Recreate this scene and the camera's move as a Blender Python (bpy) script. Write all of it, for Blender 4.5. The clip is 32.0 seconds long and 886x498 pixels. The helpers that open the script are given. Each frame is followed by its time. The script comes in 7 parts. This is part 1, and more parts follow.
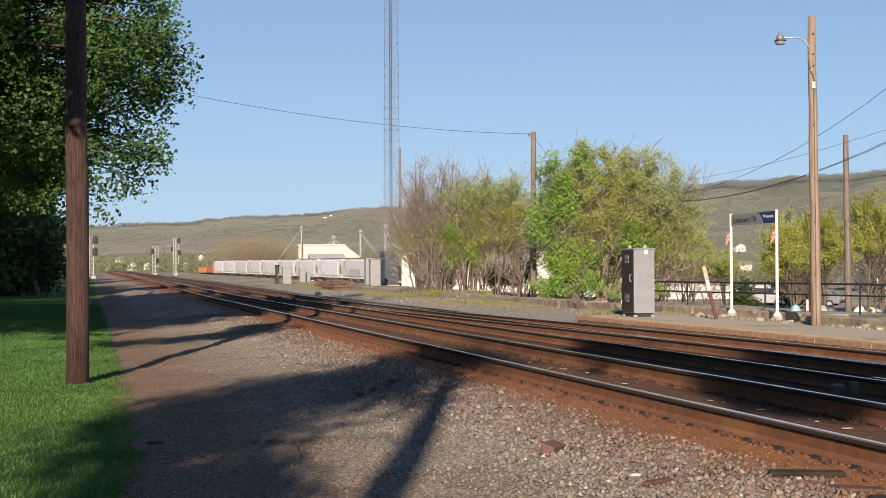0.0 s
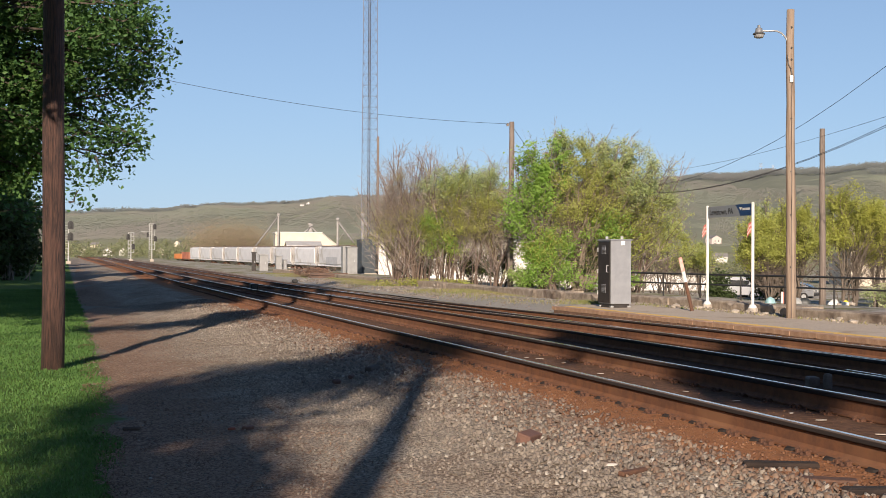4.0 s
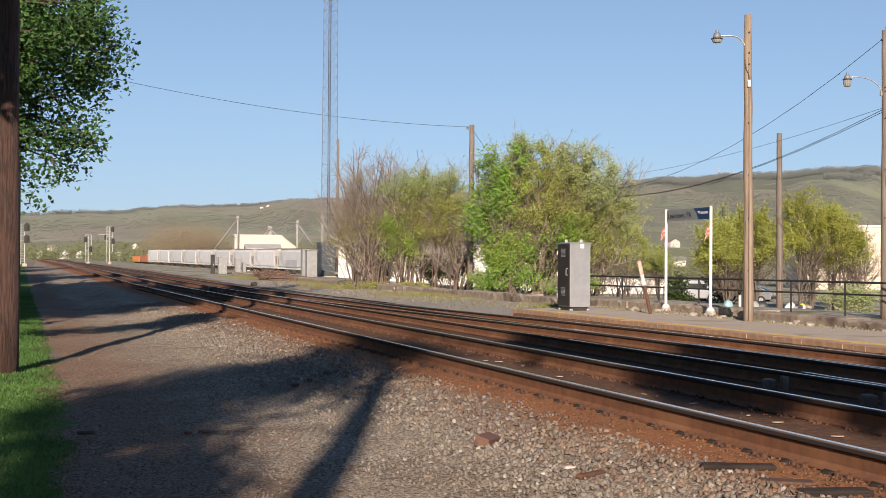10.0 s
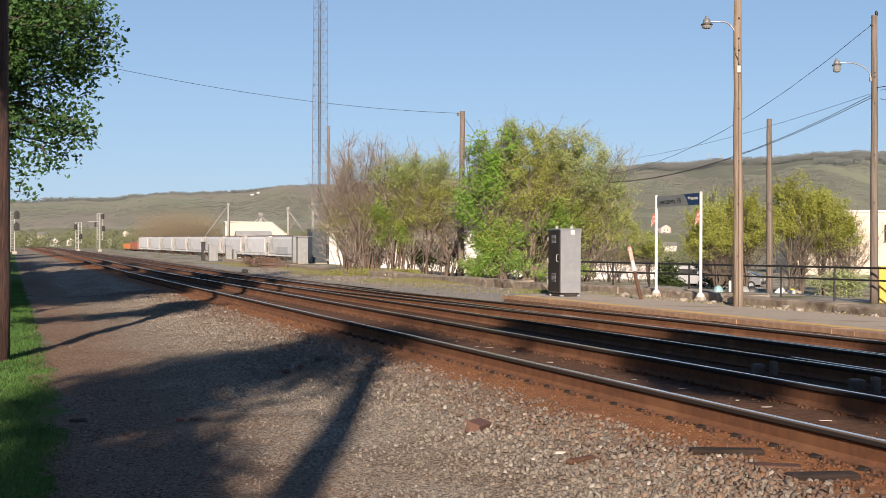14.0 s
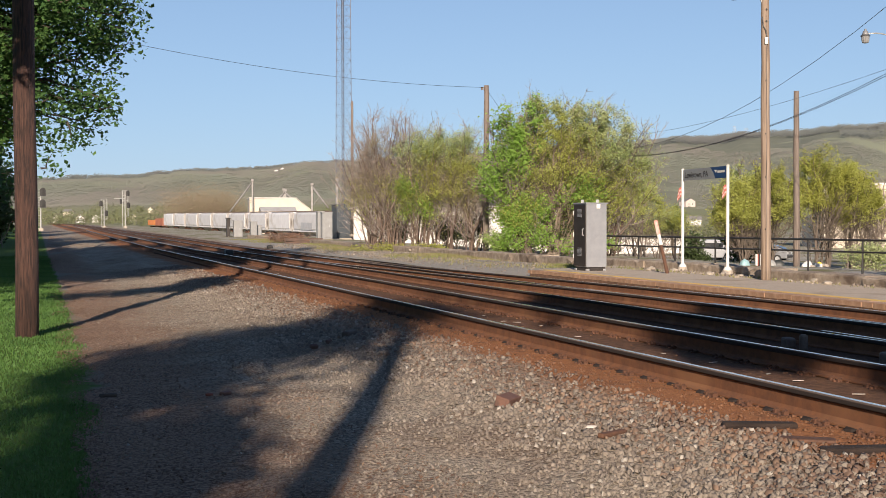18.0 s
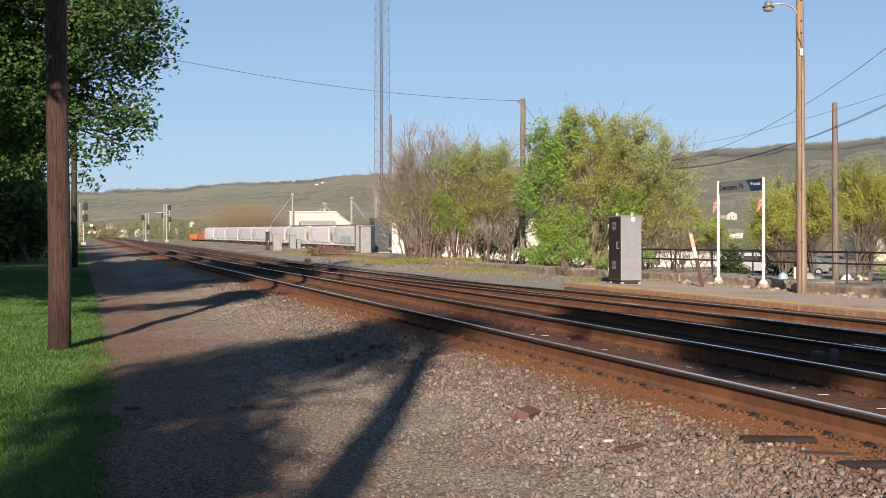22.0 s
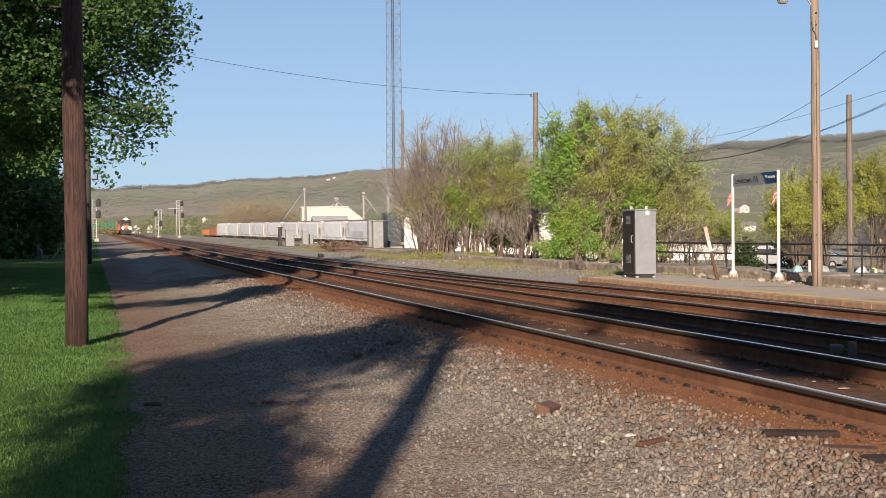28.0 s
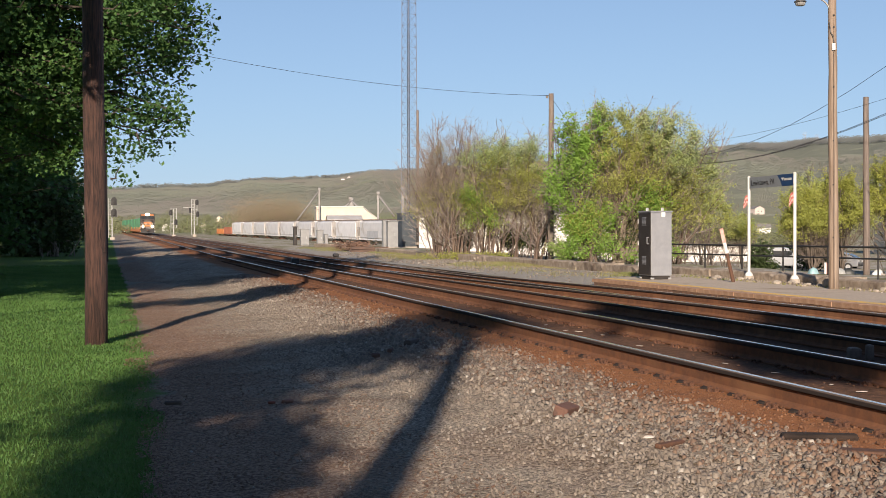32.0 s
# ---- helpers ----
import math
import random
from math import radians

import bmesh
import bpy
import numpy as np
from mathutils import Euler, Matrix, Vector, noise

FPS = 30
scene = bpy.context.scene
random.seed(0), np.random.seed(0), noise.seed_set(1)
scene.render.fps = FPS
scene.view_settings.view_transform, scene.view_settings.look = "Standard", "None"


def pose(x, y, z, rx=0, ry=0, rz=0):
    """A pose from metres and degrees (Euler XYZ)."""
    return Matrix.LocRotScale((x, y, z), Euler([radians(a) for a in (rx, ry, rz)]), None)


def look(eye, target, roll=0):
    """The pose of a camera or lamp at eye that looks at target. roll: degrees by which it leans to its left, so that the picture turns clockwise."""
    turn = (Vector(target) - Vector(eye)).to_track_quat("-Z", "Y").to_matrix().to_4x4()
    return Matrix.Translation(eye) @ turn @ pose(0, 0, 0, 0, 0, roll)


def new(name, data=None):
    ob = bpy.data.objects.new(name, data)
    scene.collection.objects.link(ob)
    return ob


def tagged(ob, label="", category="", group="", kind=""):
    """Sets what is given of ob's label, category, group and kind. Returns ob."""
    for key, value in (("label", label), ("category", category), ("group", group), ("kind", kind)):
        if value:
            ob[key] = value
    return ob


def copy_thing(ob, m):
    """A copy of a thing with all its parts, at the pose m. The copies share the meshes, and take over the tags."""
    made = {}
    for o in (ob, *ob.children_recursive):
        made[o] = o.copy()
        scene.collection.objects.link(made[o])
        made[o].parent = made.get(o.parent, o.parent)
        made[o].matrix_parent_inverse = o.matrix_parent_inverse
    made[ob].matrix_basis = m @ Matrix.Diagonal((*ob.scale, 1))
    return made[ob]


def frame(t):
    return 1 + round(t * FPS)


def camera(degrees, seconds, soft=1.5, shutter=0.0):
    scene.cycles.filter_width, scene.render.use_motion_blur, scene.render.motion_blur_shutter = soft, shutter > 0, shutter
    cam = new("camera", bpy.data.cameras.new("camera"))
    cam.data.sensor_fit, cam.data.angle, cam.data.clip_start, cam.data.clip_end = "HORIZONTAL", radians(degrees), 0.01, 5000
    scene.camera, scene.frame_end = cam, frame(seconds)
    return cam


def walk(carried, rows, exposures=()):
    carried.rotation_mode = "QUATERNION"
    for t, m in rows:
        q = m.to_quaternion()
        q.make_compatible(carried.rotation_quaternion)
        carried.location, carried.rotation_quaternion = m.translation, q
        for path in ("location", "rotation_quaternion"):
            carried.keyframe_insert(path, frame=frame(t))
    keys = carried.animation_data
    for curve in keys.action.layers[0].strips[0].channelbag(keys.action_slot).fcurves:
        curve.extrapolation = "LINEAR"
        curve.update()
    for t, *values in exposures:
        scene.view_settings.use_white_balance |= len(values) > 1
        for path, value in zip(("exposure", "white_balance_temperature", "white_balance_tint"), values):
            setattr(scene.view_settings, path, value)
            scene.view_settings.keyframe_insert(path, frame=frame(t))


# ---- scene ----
cam = camera(38.6, 32.0, 0.5)
PATH = [
    (0, 0.000, 0.000, 1.650, 90.900, 0.300, 0.000), (0.5, -0.013, 0.012, 1.644, 90.756, -0.047, -0.344), (1, -0.027, 0.007, 1.645, 90.496, -0.143, -0.554),
    (1.5, -0.019, 0.005, 1.648, 90.407, -0.104, -0.387), (2, -0.011, -0.011, 1.651, 90.440, -0.073, -0.174), (2.5, -0.008, 0.008, 1.646, 90.464, -0.426, -0.516),
    (3, -0.012, 0.013, 1.643, 90.494, -0.276, -0.647), (3.5, -0.016, -0.002, 1.650, 90.398, -0.259, -0.924), (5.5, -0.014, -0.012, 1.650, 90.519, -0.341, -1.188),
    (6, -0.008, -0.003, 1.648, 90.634, -0.232, -1.408), (6.5, -0.012, 0.006, 1.648, 90.458, -0.135, -1.404), (7, -0.001, -0.008, 1.651, 90.527, 0.027, -1.436),
    (7.5, 0.010, 0.001, 1.649, 90.627, 0.147, -1.751), (8, 0.011, -0.003, 1.651, 90.759, -0.053, -2.215), (8.5, 0.006, -0.005, 1.649, 90.791, -0.125, -2.387),
    (9, 0.005, 0.013, 1.650, 90.672, -0.150, -2.542), (9.5, -0.003, 0.006, 1.647, 90.599, -0.211, -2.765), (10, -0.003, 0.025, 1.644, 90.554, -0.394, -2.854),
    (10.5, 0.002, 0.008, 1.644, 90.483, -0.206, -2.996), (11, -0.001, -0.016, 1.650, 90.399, -0.134, -3.001), (11.5, -0.003, -0.019, 1.648, 90.292, -0.252, -3.076),
    (12, -0.005, -0.025, 1.652, 90.124, -0.184, -3.184), (12.5, -0.003, -0.027, 1.656, 90.030, -0.141, -3.307), (13, -0.004, -0.007, 1.651, 89.974, -0.291, -3.297),
    (13.5, -0.003, -0.010, 1.650, 89.869, -0.344, -3.263), (14, -0.000, -0.011, 1.650, 89.934, -0.204, -3.264), (14.5, 0.012, -0.005, 1.653, 89.913, -0.109, -2.931),
    (16.5, 0.057, 0.032, 1.647, 89.220, 0.832, -1.467), (17, 0.062, 0.034, 1.644, 88.957, 0.499, -0.943), (17.5, 0.017, 0.040, 1.644, 88.859, -0.127, -1.090),
    (18, -0.037, 0.043, 1.640, 88.804, 0.064, -2.187), (18.5, -0.060, 0.011, 1.646, 88.447, -0.653, -2.960), (19, 0.061, 0.015, 1.648, 88.513, -1.158, -1.084),
    (19.5, 0.124, 0.029, 1.641, 88.694, -0.884, -0.616), (20, 0.128, 0.030, 1.642, 89.082, -0.073, -0.275), (20.5, 0.127, 0.041, 1.638, 89.186, -0.245, -0.035),
    (21, 0.132, 0.038, 1.639, 89.286, -0.207, 0.058), (21.5, 0.131, 0.039, 1.636, 89.383, -0.263, -0.030), (22, 0.128, 0.042, 1.637, 89.416, 0.158, -0.375),
    (22.5, 0.149, 0.038, 1.636, 89.471, 0.223, -0.379), (23, 0.159, 0.040, 1.629, 89.575, 0.420, -0.763), (23.5, 0.163, 0.033, 1.629, 89.648, 0.510, -1.543),
    (24, 0.160, 0.027, 1.636, 89.645, 0.541, -1.417), (24.5, 0.164, 0.041, 1.632, 89.655, 0.542, -1.280), (26.5, 0.129, 0.047, 1.633, 89.494, 0.268, -1.307),
    (27, 0.116, 0.046, 1.636, 89.350, 0.180, -1.066), (27.5, 0.089, 0.042, 1.643, 89.375, 0.012, -0.285), (28, 0.069, 0.047, 1.642, 89.171, 0.462, 0.162),
    (28.5, 0.039, 0.019, 1.641, 88.949, 0.208, 0.107), (29, 0.029, 0.024, 1.637, 89.015, 0.670, -0.348), (29.5, 0.040, 0.010, 1.649, 89.180, 1.021, -0.513),
    (30, 0.041, 0.016, 1.646, 88.999, 1.053, -0.302), (30.5, 0.040, 0.006, 1.651, 88.920, 1.187, -0.015), (31, 0.035, 0.017, 1.646, 88.692, 1.077, 0.608),
    (31.5, 0.030, -0.013, 1.658, 88.901, 0.751, 0.787), (32, 0.022, -0.023, 1.656, 89.178, 0.170, 0.801),
]
walk(cam, [(t, pose(x, y, z, rx, ry, rz)) for t, x, y, z, rx, ry, rz in PATH], [(0, 0.38, 6570, 18.5), (32, 0.38, 6570, 18.5)])

# ---- world, sun, exposure ----
SUN_EL, SUN_LEAN = 21.0, 0.077           # degrees above the horizon; how far the light drifts to +x per metre of +y
SUN_TAN = math.tan(radians(SUN_EL))
world = bpy.data.worlds.new("sky")
scene.world = world
world.use_nodes = True
wn = world.node_tree
sky = wn.nodes.new("ShaderNodeTexSky")
sky.sky_type, sky.sun_disc = "NISHITA", False
sky.sun_elevation, sky.sun_rotation = radians(SUN_EL), radians(180 + math.degrees(math.atan(SUN_LEAN)))
sky.air_density, sky.dust_density, sky.ozone_density = 0.9, 0.05, 3.2
wn.nodes["Background"].inputs["Strength"].default_value = 0.07
haze = wn.nodes.new("ShaderNodeMix")       # milky haze low in the sky, thinning upward
haze.data_type = "RGBA"
haze.inputs[7].default_value = (3.9, 6.45, 9.2, 1)
up = wn.nodes.new("ShaderNodeSeparateXYZ")
wn.links.new(wn.nodes.new("ShaderNodeTexCoord").outputs["Generated"], up.inputs[0])
thin = wn.nodes.new("ShaderNodeMapRange")
for key, v in (("From Min", 0.0), ("From Max", 0.42), ("To Min", 0.72), ("To Max", 0.0)):
    thin.inputs[key].default_value = v
wn.links.new(up.outputs["Z"], thin.inputs["Value"])
wn.links.new(thin.outputs["Result"], haze.inputs[0])
wn.links.new(sky.outputs["Color"], haze.inputs[6])
wn.links.new(haze.outputs[2], wn.nodes["Background"].inputs["Color"])
sun = new("sun", bpy.data.lights.new("sun", "SUN"))
sun.data.energy, sun.data.angle, sun.data.color = 5.0, radians(0.6), (1.0, 0.88, 0.70)
sun.matrix_world = look((0, 0, 0), (SUN_LEAN, 1, -SUN_TAN * math.hypot(1, SUN_LEAN)))

# ---- plan: a runs along the track, d across it to the right ----
TURN = radians(15.6)
AX, AY, DX, DY = -math.sin(TURN), math.cos(TURN), math.cos(TURN), math.sin(TURN)
TRACK_Z, TRACK2_Z, PLAT_Z = 0.45, 0.27, 0.29
RAIL_H = 0.185
CENTRE, CENTRE2, GAUGE = 5.93, 10.0, 1.505


def grade(a):
    return 0.0026 * max(0.0, a - 60)


def bend(a):
    """How far the main line swings across, far down the line."""
    out = 2.6 * min(1.15, max(0, (a - 60) / 240)) ** 1.5
    return out - 0.00022 * max(0, a - 345) ** 2


def spot(a, d, z=0.0):
    return Vector((a * AX + d * DX, a * AY + d * DY, z))


def sheet_z(x, y):
    """Height of the open ground."""
    a, d = x * AX + y * AY, x * DX + y * DY
    z = grade(min(a, 500))
    z += 0.05 * smooth(15, 18, d)
    z -= 1.6 * smooth(26, 38, d) * (1 - smooth(300, 600, a))
    r, az = math.hypot(x, y), math.atan2(x, y)
    if r > 420:
        k = RIDGE(az)
        crest = 2300 + 260 * math.sin(az * 9 + 1) + 90 * math.sin(az * 31)
        h = k * crest - 7
        f = smooth(430, crest, r)
        spur = noise.noise(Vector((az * 22, r * 0.0016, 0.3))) * 0.22 + noise.noise(Vector((az * 60, r * 0.004, 3.3))) * 0.07
        z += h * (f ** 1.25) * (1 + spur * 4 * f * (1 - f)) + 9 * noise.noise(Vector((x * 0.004, y * 0.004, 1.7))) * smooth(500, 900, r) * (1 - f)
        z += 3.0 * noise.noise(Vector((az * 95, 4.1, 0))) * f
        if r > crest:
            z -= (r - crest) * 0.05
    return z


def smooth(a, b, x):
    u = min(1.0, max(0.0, (x - a) / (b - a)))
    return u * u * (3 - 2 * u)


def RIDGE(az):
    """The ridge's rise over its distance, by the bearing from the camera."""
    u = math.tan(max(-1.2, min(1.2, az)))
    xs = (-1.5, -0.6, -0.276, -0.203, -0.165, -0.14, -0.1, -0.064, -0.0375, 0.05, 0.186, 0.23, 0.275, 0.32, 0.37, 0.8, 1.5)
    ys = (0.05, 0.040, 0.0345, 0.0365, 0.0395, 0.041, 0.043, 0.046, 0.047, 0.052, 0.0595, 0.0622, 0.0642, 0.0668, 0.0692, 0.067, 0.05)
    return float(np.interp(u, xs, ys))


# ---- mesh helpers ----
class Geo:
    """Vertices and faces of one mesh."""

    def __init__(self):
        self.v, self.f, self.m = [], [], []

    def add(self, verts, faces, mi=0):
        n = len(self.v)
        self.v += [tuple(p) for p in verts]
        self.f += [tuple(i + n for i in q) for q in faces]
        self.m += [mi] * len(faces)
        return self

    def box(self, c, s, m=None, mi=0):
        x, y, z = s[0] / 2, s[1] / 2, s[2] / 2
        pts = [Vector((c[0] + i * x, c[1] + j * y, c[2] + k * z)) for k in (-1, 1) for j in (-1, 1) for i in (-1, 1)]
        if m is not None:
            pts = [m @ p for p in pts]
        return self.add(pts, [(0, 2, 3, 1), (4, 5, 7, 6), (0, 1, 5, 4), (2, 6, 7, 3), (0, 4, 6, 2), (1, 3, 7, 5)], mi)

    def tube(self, path, radii, n=8, cap=True, mi=0):
        path = [Vector(p) for p in path]
        rings = []
        side = None
        for i, p in enumerate(path):
            way = (path[min(i + 1, len(path) - 1)] - path[max(i - 1, 0)]).normalized()
            if side is None:
                side = way.orthogonal().normalized()
            side = (side - way * side.dot(way)).normalized()
            other = way.cross(side)
            r = float(radii[i] if hasattr(radii, "__len__") else radii)
            rings.append([p + r * (math.cos(2 * math.pi * k / n) * side + math.sin(2 * math.pi * k / n) * other) for k in range(n)])
        faces = [(i * n + k, i * n + (k + 1) % n, (i + 1) * n + (k + 1) % n, (i + 1) * n + k) for i in range(len(path) - 1) for k in range(n)]
        if cap:
            faces += [tuple(range(n - 1, -1, -1)), tuple((len(path) - 1) * n + k for k in range(n))]
        return self.add([p for ring in rings for p in ring], faces, mi)

    def prism(self, outline, z0, z1, mi=0):
        """An outline in x, y, raised from z0 to z1."""
        n = len(outline)
        pts = [(x, y, z0) for x, y in outline] + [(x, y, z1) for x, y in outline]
        faces = [tuple(range(n - 1, -1, -1)), tuple(range(n, 2 * n))] + [(k, (k + 1) % n, n + (k + 1) % n, n + k) for k in range(n)]
        return self.add(pts, faces, mi)

    def loft(self, section, stations, close=True, mi=0):
        """A section (across, up) swept along stations of (point, across vector)."""
        n = len(section)
        pts = [Vector(p) + s[0] * Vector(w) + Vector((0, 0, s[1])) for p, w in stations for s in section]
        last = n if close else n - 1
        faces = [(i * n + k, (i + 1) * n + k, (i + 1) * n + (k + 1) % n, i * n + (k + 1) % n) for i in range(len(stations) - 1) for k in range(last)]
        if close:
            faces += [tuple(range(n)), tuple(range((len(stations) - 1) * n + n - 1, (len(stations) - 1) * n - 1, -1))]
        return self.add(pts, faces, mi)

    def mesh(self, name, materials, smooth_it=False):
        me = bpy.data.meshes.new(name)
        me.from_pydata(self.v, [], self.f)
        for mt in materials:
            me.materials.append(mt)
        if len(materials) > 1:
            me.polygons.foreach_set("material_index", self.m)
        me.polygons.foreach_set("use_smooth", [smooth_it] * len(self.f))
        me.update()
        return me


def part(name, geo, material, parent=None, label="", smooth_it=False, bevel=0.0, kind=""):
    mats = material if isinstance(material, (list, tuple)) else [material]
    me = geo if isinstance(geo, bpy.types.Mesh) else geo.mesh(name, mats, smooth_it)
    ob = new(name, me)
    ob.parent = parent
    if bevel:
        md = ob.modifiers.new("bevel", "BEVEL")
        md.width, md.segments, md.limit_method, md.angle_limit = bevel, 2, "ANGLE", radians(40)
    if label or kind:
        tagged(ob, label, kind=kind)
    return ob


def thing(name, m, label, category, group="", kind=""):
    ob = new(name)
    ob.empty_display_size = 0.2
    ob.matrix_world = m
    return tagged(ob, label, category, group, kind)


def along(a, d, z=0.0, rz=0.0):
    """A pose on the plan: its y axis runs along the track, its x axis across."""
    p = spot(a, d, z)
    return pose(p.x, p.y, p.z, 0, 0, math.degrees(TURN) + rz)


def np_mesh(name, verts, faces_flat, sizes, material, smooth_it=False):
    me = bpy.data.meshes.new(name)
    nv, nl, nf = len(verts), len(faces_flat), len(sizes)
    me.vertices.add(nv), me.loops.add(nl), me.polygons.add(nf)
    me.vertices.foreach_set("co", np.asarray(verts, np.float32).ravel())
    me.loops.foreach_set("vertex_index", np.asarray(faces_flat, np.int32))
    starts = np.concatenate([[0], np.cumsum(sizes)[:-1]]).astype(np.int32)
    me.polygons.foreach_set("loop_start", starts)
    me.polygons.foreach_set("use_smooth", np.full(nf, smooth_it))
    me.materials.append(material)
    me.update(calc_edges=True)
    return me


# ---- materials ----
def nodes_of(name):
    mt = bpy.data.materials.new(name)
    mt.use_nodes = True
    return mt, mt.node_tree, mt.node_tree.nodes["Principled BSDF"]


def wire(nt, a, b):
    nt.links.new(a, b)


def noise_node(nt, scale, detail=5.0, rough=0.6, coord=None, dist=0.0):
    nd = nt.nodes.new("ShaderNodeTexNoise")
    nd.inputs["Scale"].default_value, nd.inputs["Detail"].default_value = scale, detail
    nd.inputs["Roughness"].default_value, nd.inputs["Distortion"].default_value = rough, dist
    if coord is not None:
        wire(nt, coord, nd.inputs["Vector"])
    return nd.outputs["Fac"]


def ramp(nt, fac, lo, hi):
    mr = nt.nodes.new("ShaderNodeMapRange")
    mr.interpolation_type = "SMOOTHSTEP"
    mr.inputs["From Min"].default_value, mr.inputs["From Max"].default_value = lo, hi
    wire(nt, fac, mr.inputs["Value"])
    return mr.outputs["Result"]


def blend(nt, fac, c1, c2):
    mx = nt.nodes.new("ShaderNodeMix")
    mx.data_type = "RGBA"
    for sock, c in ((mx.inputs[6], c1), (mx.inputs[7], c2)):
        if isinstance(c, tuple):
            sock.default_value = (*c, 1)
        else:
            wire(nt, c, sock)
    if isinstance(fac, (int, float)):
        mx.inputs[0].default_value = fac
    else:
        wire(nt, fac, mx.inputs[0])
    return mx.outputs[2]


def calc(nt, op, a, b):
    nd = nt.nodes.new("ShaderNodeMath")
    nd.operation = op
    for sock, v in zip(nd.inputs, (a, b)):
        if isinstance(v, (int, float)):
            sock.default_value = v
        else:
            wire(nt, v, sock)
    return nd.outputs[0]


def bump(nt, bsdf, height, strength, distance=0.01):
    bp = nt.nodes.new("ShaderNodeBump")
    bp.inputs["Strength"].default_value, bp.inputs["Distance"].default_value = strength, distance
    wire(nt, height, bp.inputs["Height"])
    wire(nt, bp.outputs["Normal"], bsdf.inputs["Normal"])


def surf(name, c1, c2, s1=6.0, c3=None, s2=1.0, rough=(0.6, 0.9), metal=0.0, bmp=0.3, bscale=40.0, stretch=None, vary=0.0, bdist=0.006):
    """A weathered surface: two tones at a fine scale, a third in large stains, and fine relief."""
    mt, nt, bs = nodes_of(name)
    co = nt.nodes.new("ShaderNodeTexCoord").outputs["Object"]
    if stretch:
        mp = nt.nodes.new("ShaderNodeMapping")
        mp.inputs["Scale"].default_value = stretch
        wire(nt, co, mp.inputs["Vector"])
        co = mp.outputs["Vector"]
    fine = noise_node(nt, s1, 6, 0.65, co)
    col = blend(nt, ramp(nt, fine, 0.32, 0.68), c1, c2)
    if c3:
        col = blend(nt, ramp(nt, noise_node(nt, s2, 4, 0.6, co, 0.4), 0.5, 0.72), col, c3)
    if vary:
        info = nt.nodes.new("ShaderNodeObjectInfo").outputs["Random"]
        hs = nt.nodes.new("ShaderNodeHueSaturation")
        wire(nt, calc(nt, "ADD", calc(nt, "MULTIPLY", info, 2 * vary), 1 - vary), hs.inputs["Value"])
        wire(nt, col, hs.inputs["Color"])
        col = hs.outputs["Color"]
    wire(nt, col, bs.inputs["Base Color"])
    mr = nt.nodes.new("ShaderNodeMapRange")
    mr.inputs["To Min"].default_value, mr.inputs["To Max"].default_value = rough
    wire(nt, fine, mr.inputs["Value"])
    wire(nt, mr.outputs["Result"], bs.inputs["Roughness"])
    bs.inputs["Metallic"].default_value = metal
    if bmp:
        bump(nt, bs, noise_node(nt, bscale, 4, 0.7, co), bmp, bdist)
    return mt


def pole_mat(name, c1, c2, c3, crack):
    """Weathered pole wood: streaks along the grain, grey stains, long drying cracks."""
    mt = surf(name, c1, c2, 6, c3, 0.8, stretch=(5, 5, 0.16), bmp=0)
    nt, bs = mt.node_tree, mt.node_tree.nodes["Principled BSDF"]
    mp = nt.nodes.new("ShaderNodeMapping")
    mp.inputs["Scale"].default_value = (48, 48, 0.7)
    wire(nt, nt.nodes.new("ShaderNodeTexCoord").outputs["Object"], mp.inputs["Vector"])
    cut = noise_node(nt, 1.0, 3, 0.55, mp.outputs["Vector"])
    deep = ramp(nt, cut, 0.62, 0.72)
    wire(nt, blend(nt, deep, bs.inputs["Base Color"].links[0].from_socket, crack), bs.inputs["Base Color"])
    bump(nt, bs, calc(nt, "SUBTRACT", 1.0, deep), 0.7, 0.012)
    return mt


def leaf_mat(name, c1, c2, c3, through_it=0.22, patch=0.5):
    """Leaves: tone by leaf and by clump, some light through them."""
    mt, nt, bs = nodes_of(name)
    geo = nt.nodes.new("ShaderNodeNewGeometry")
    col = blend(nt, geo.outputs["Random Per Island"], c1, c2)
    where = geo.outputs["Position"]
    if patch < 0.1:
        mp = nt.nodes.new("ShaderNodeMapping")
        mp.inputs["Scale"].default_value = (1, 0.16, 1)
        wire(nt, where, mp.inputs["Vector"])
        where = mp.outputs["Vector"]
    col = blend(nt, ramp(nt, noise_node(nt, patch, 4, 0.6, where), 0.4, 0.65), col, c3)
    wire(nt, col, bs.inputs["Base Color"])
    bs.inputs["Roughness"].default_value = 0.55
    bs.inputs["Specular IOR Level"].default_value = 0.25
    tr = nt.nodes.new("ShaderNodeBsdfTranslucent")
    wire(nt, col, tr.inputs["Color"])
    mx = nt.nodes.new("ShaderNodeMixShader")
    mx.inputs[0].default_value = through_it
    wire(nt, bs.outputs[0], mx.inputs[1]), wire(nt, tr.outputs[0], mx.inputs[2])
    wire(nt, mx.outputs[0], nt.nodes["Material Output"].inputs["Surface"])
    return mt


def glow(name, color, strength):
    mt, nt, bs = nodes_of(name)
    bs.inputs["Base Color"].default_value = (*color, 1)
    bs.inputs["Emission Color"].default_value, bs.inputs["Emission Strength"].default_value = (*color, 1), strength
    return mt


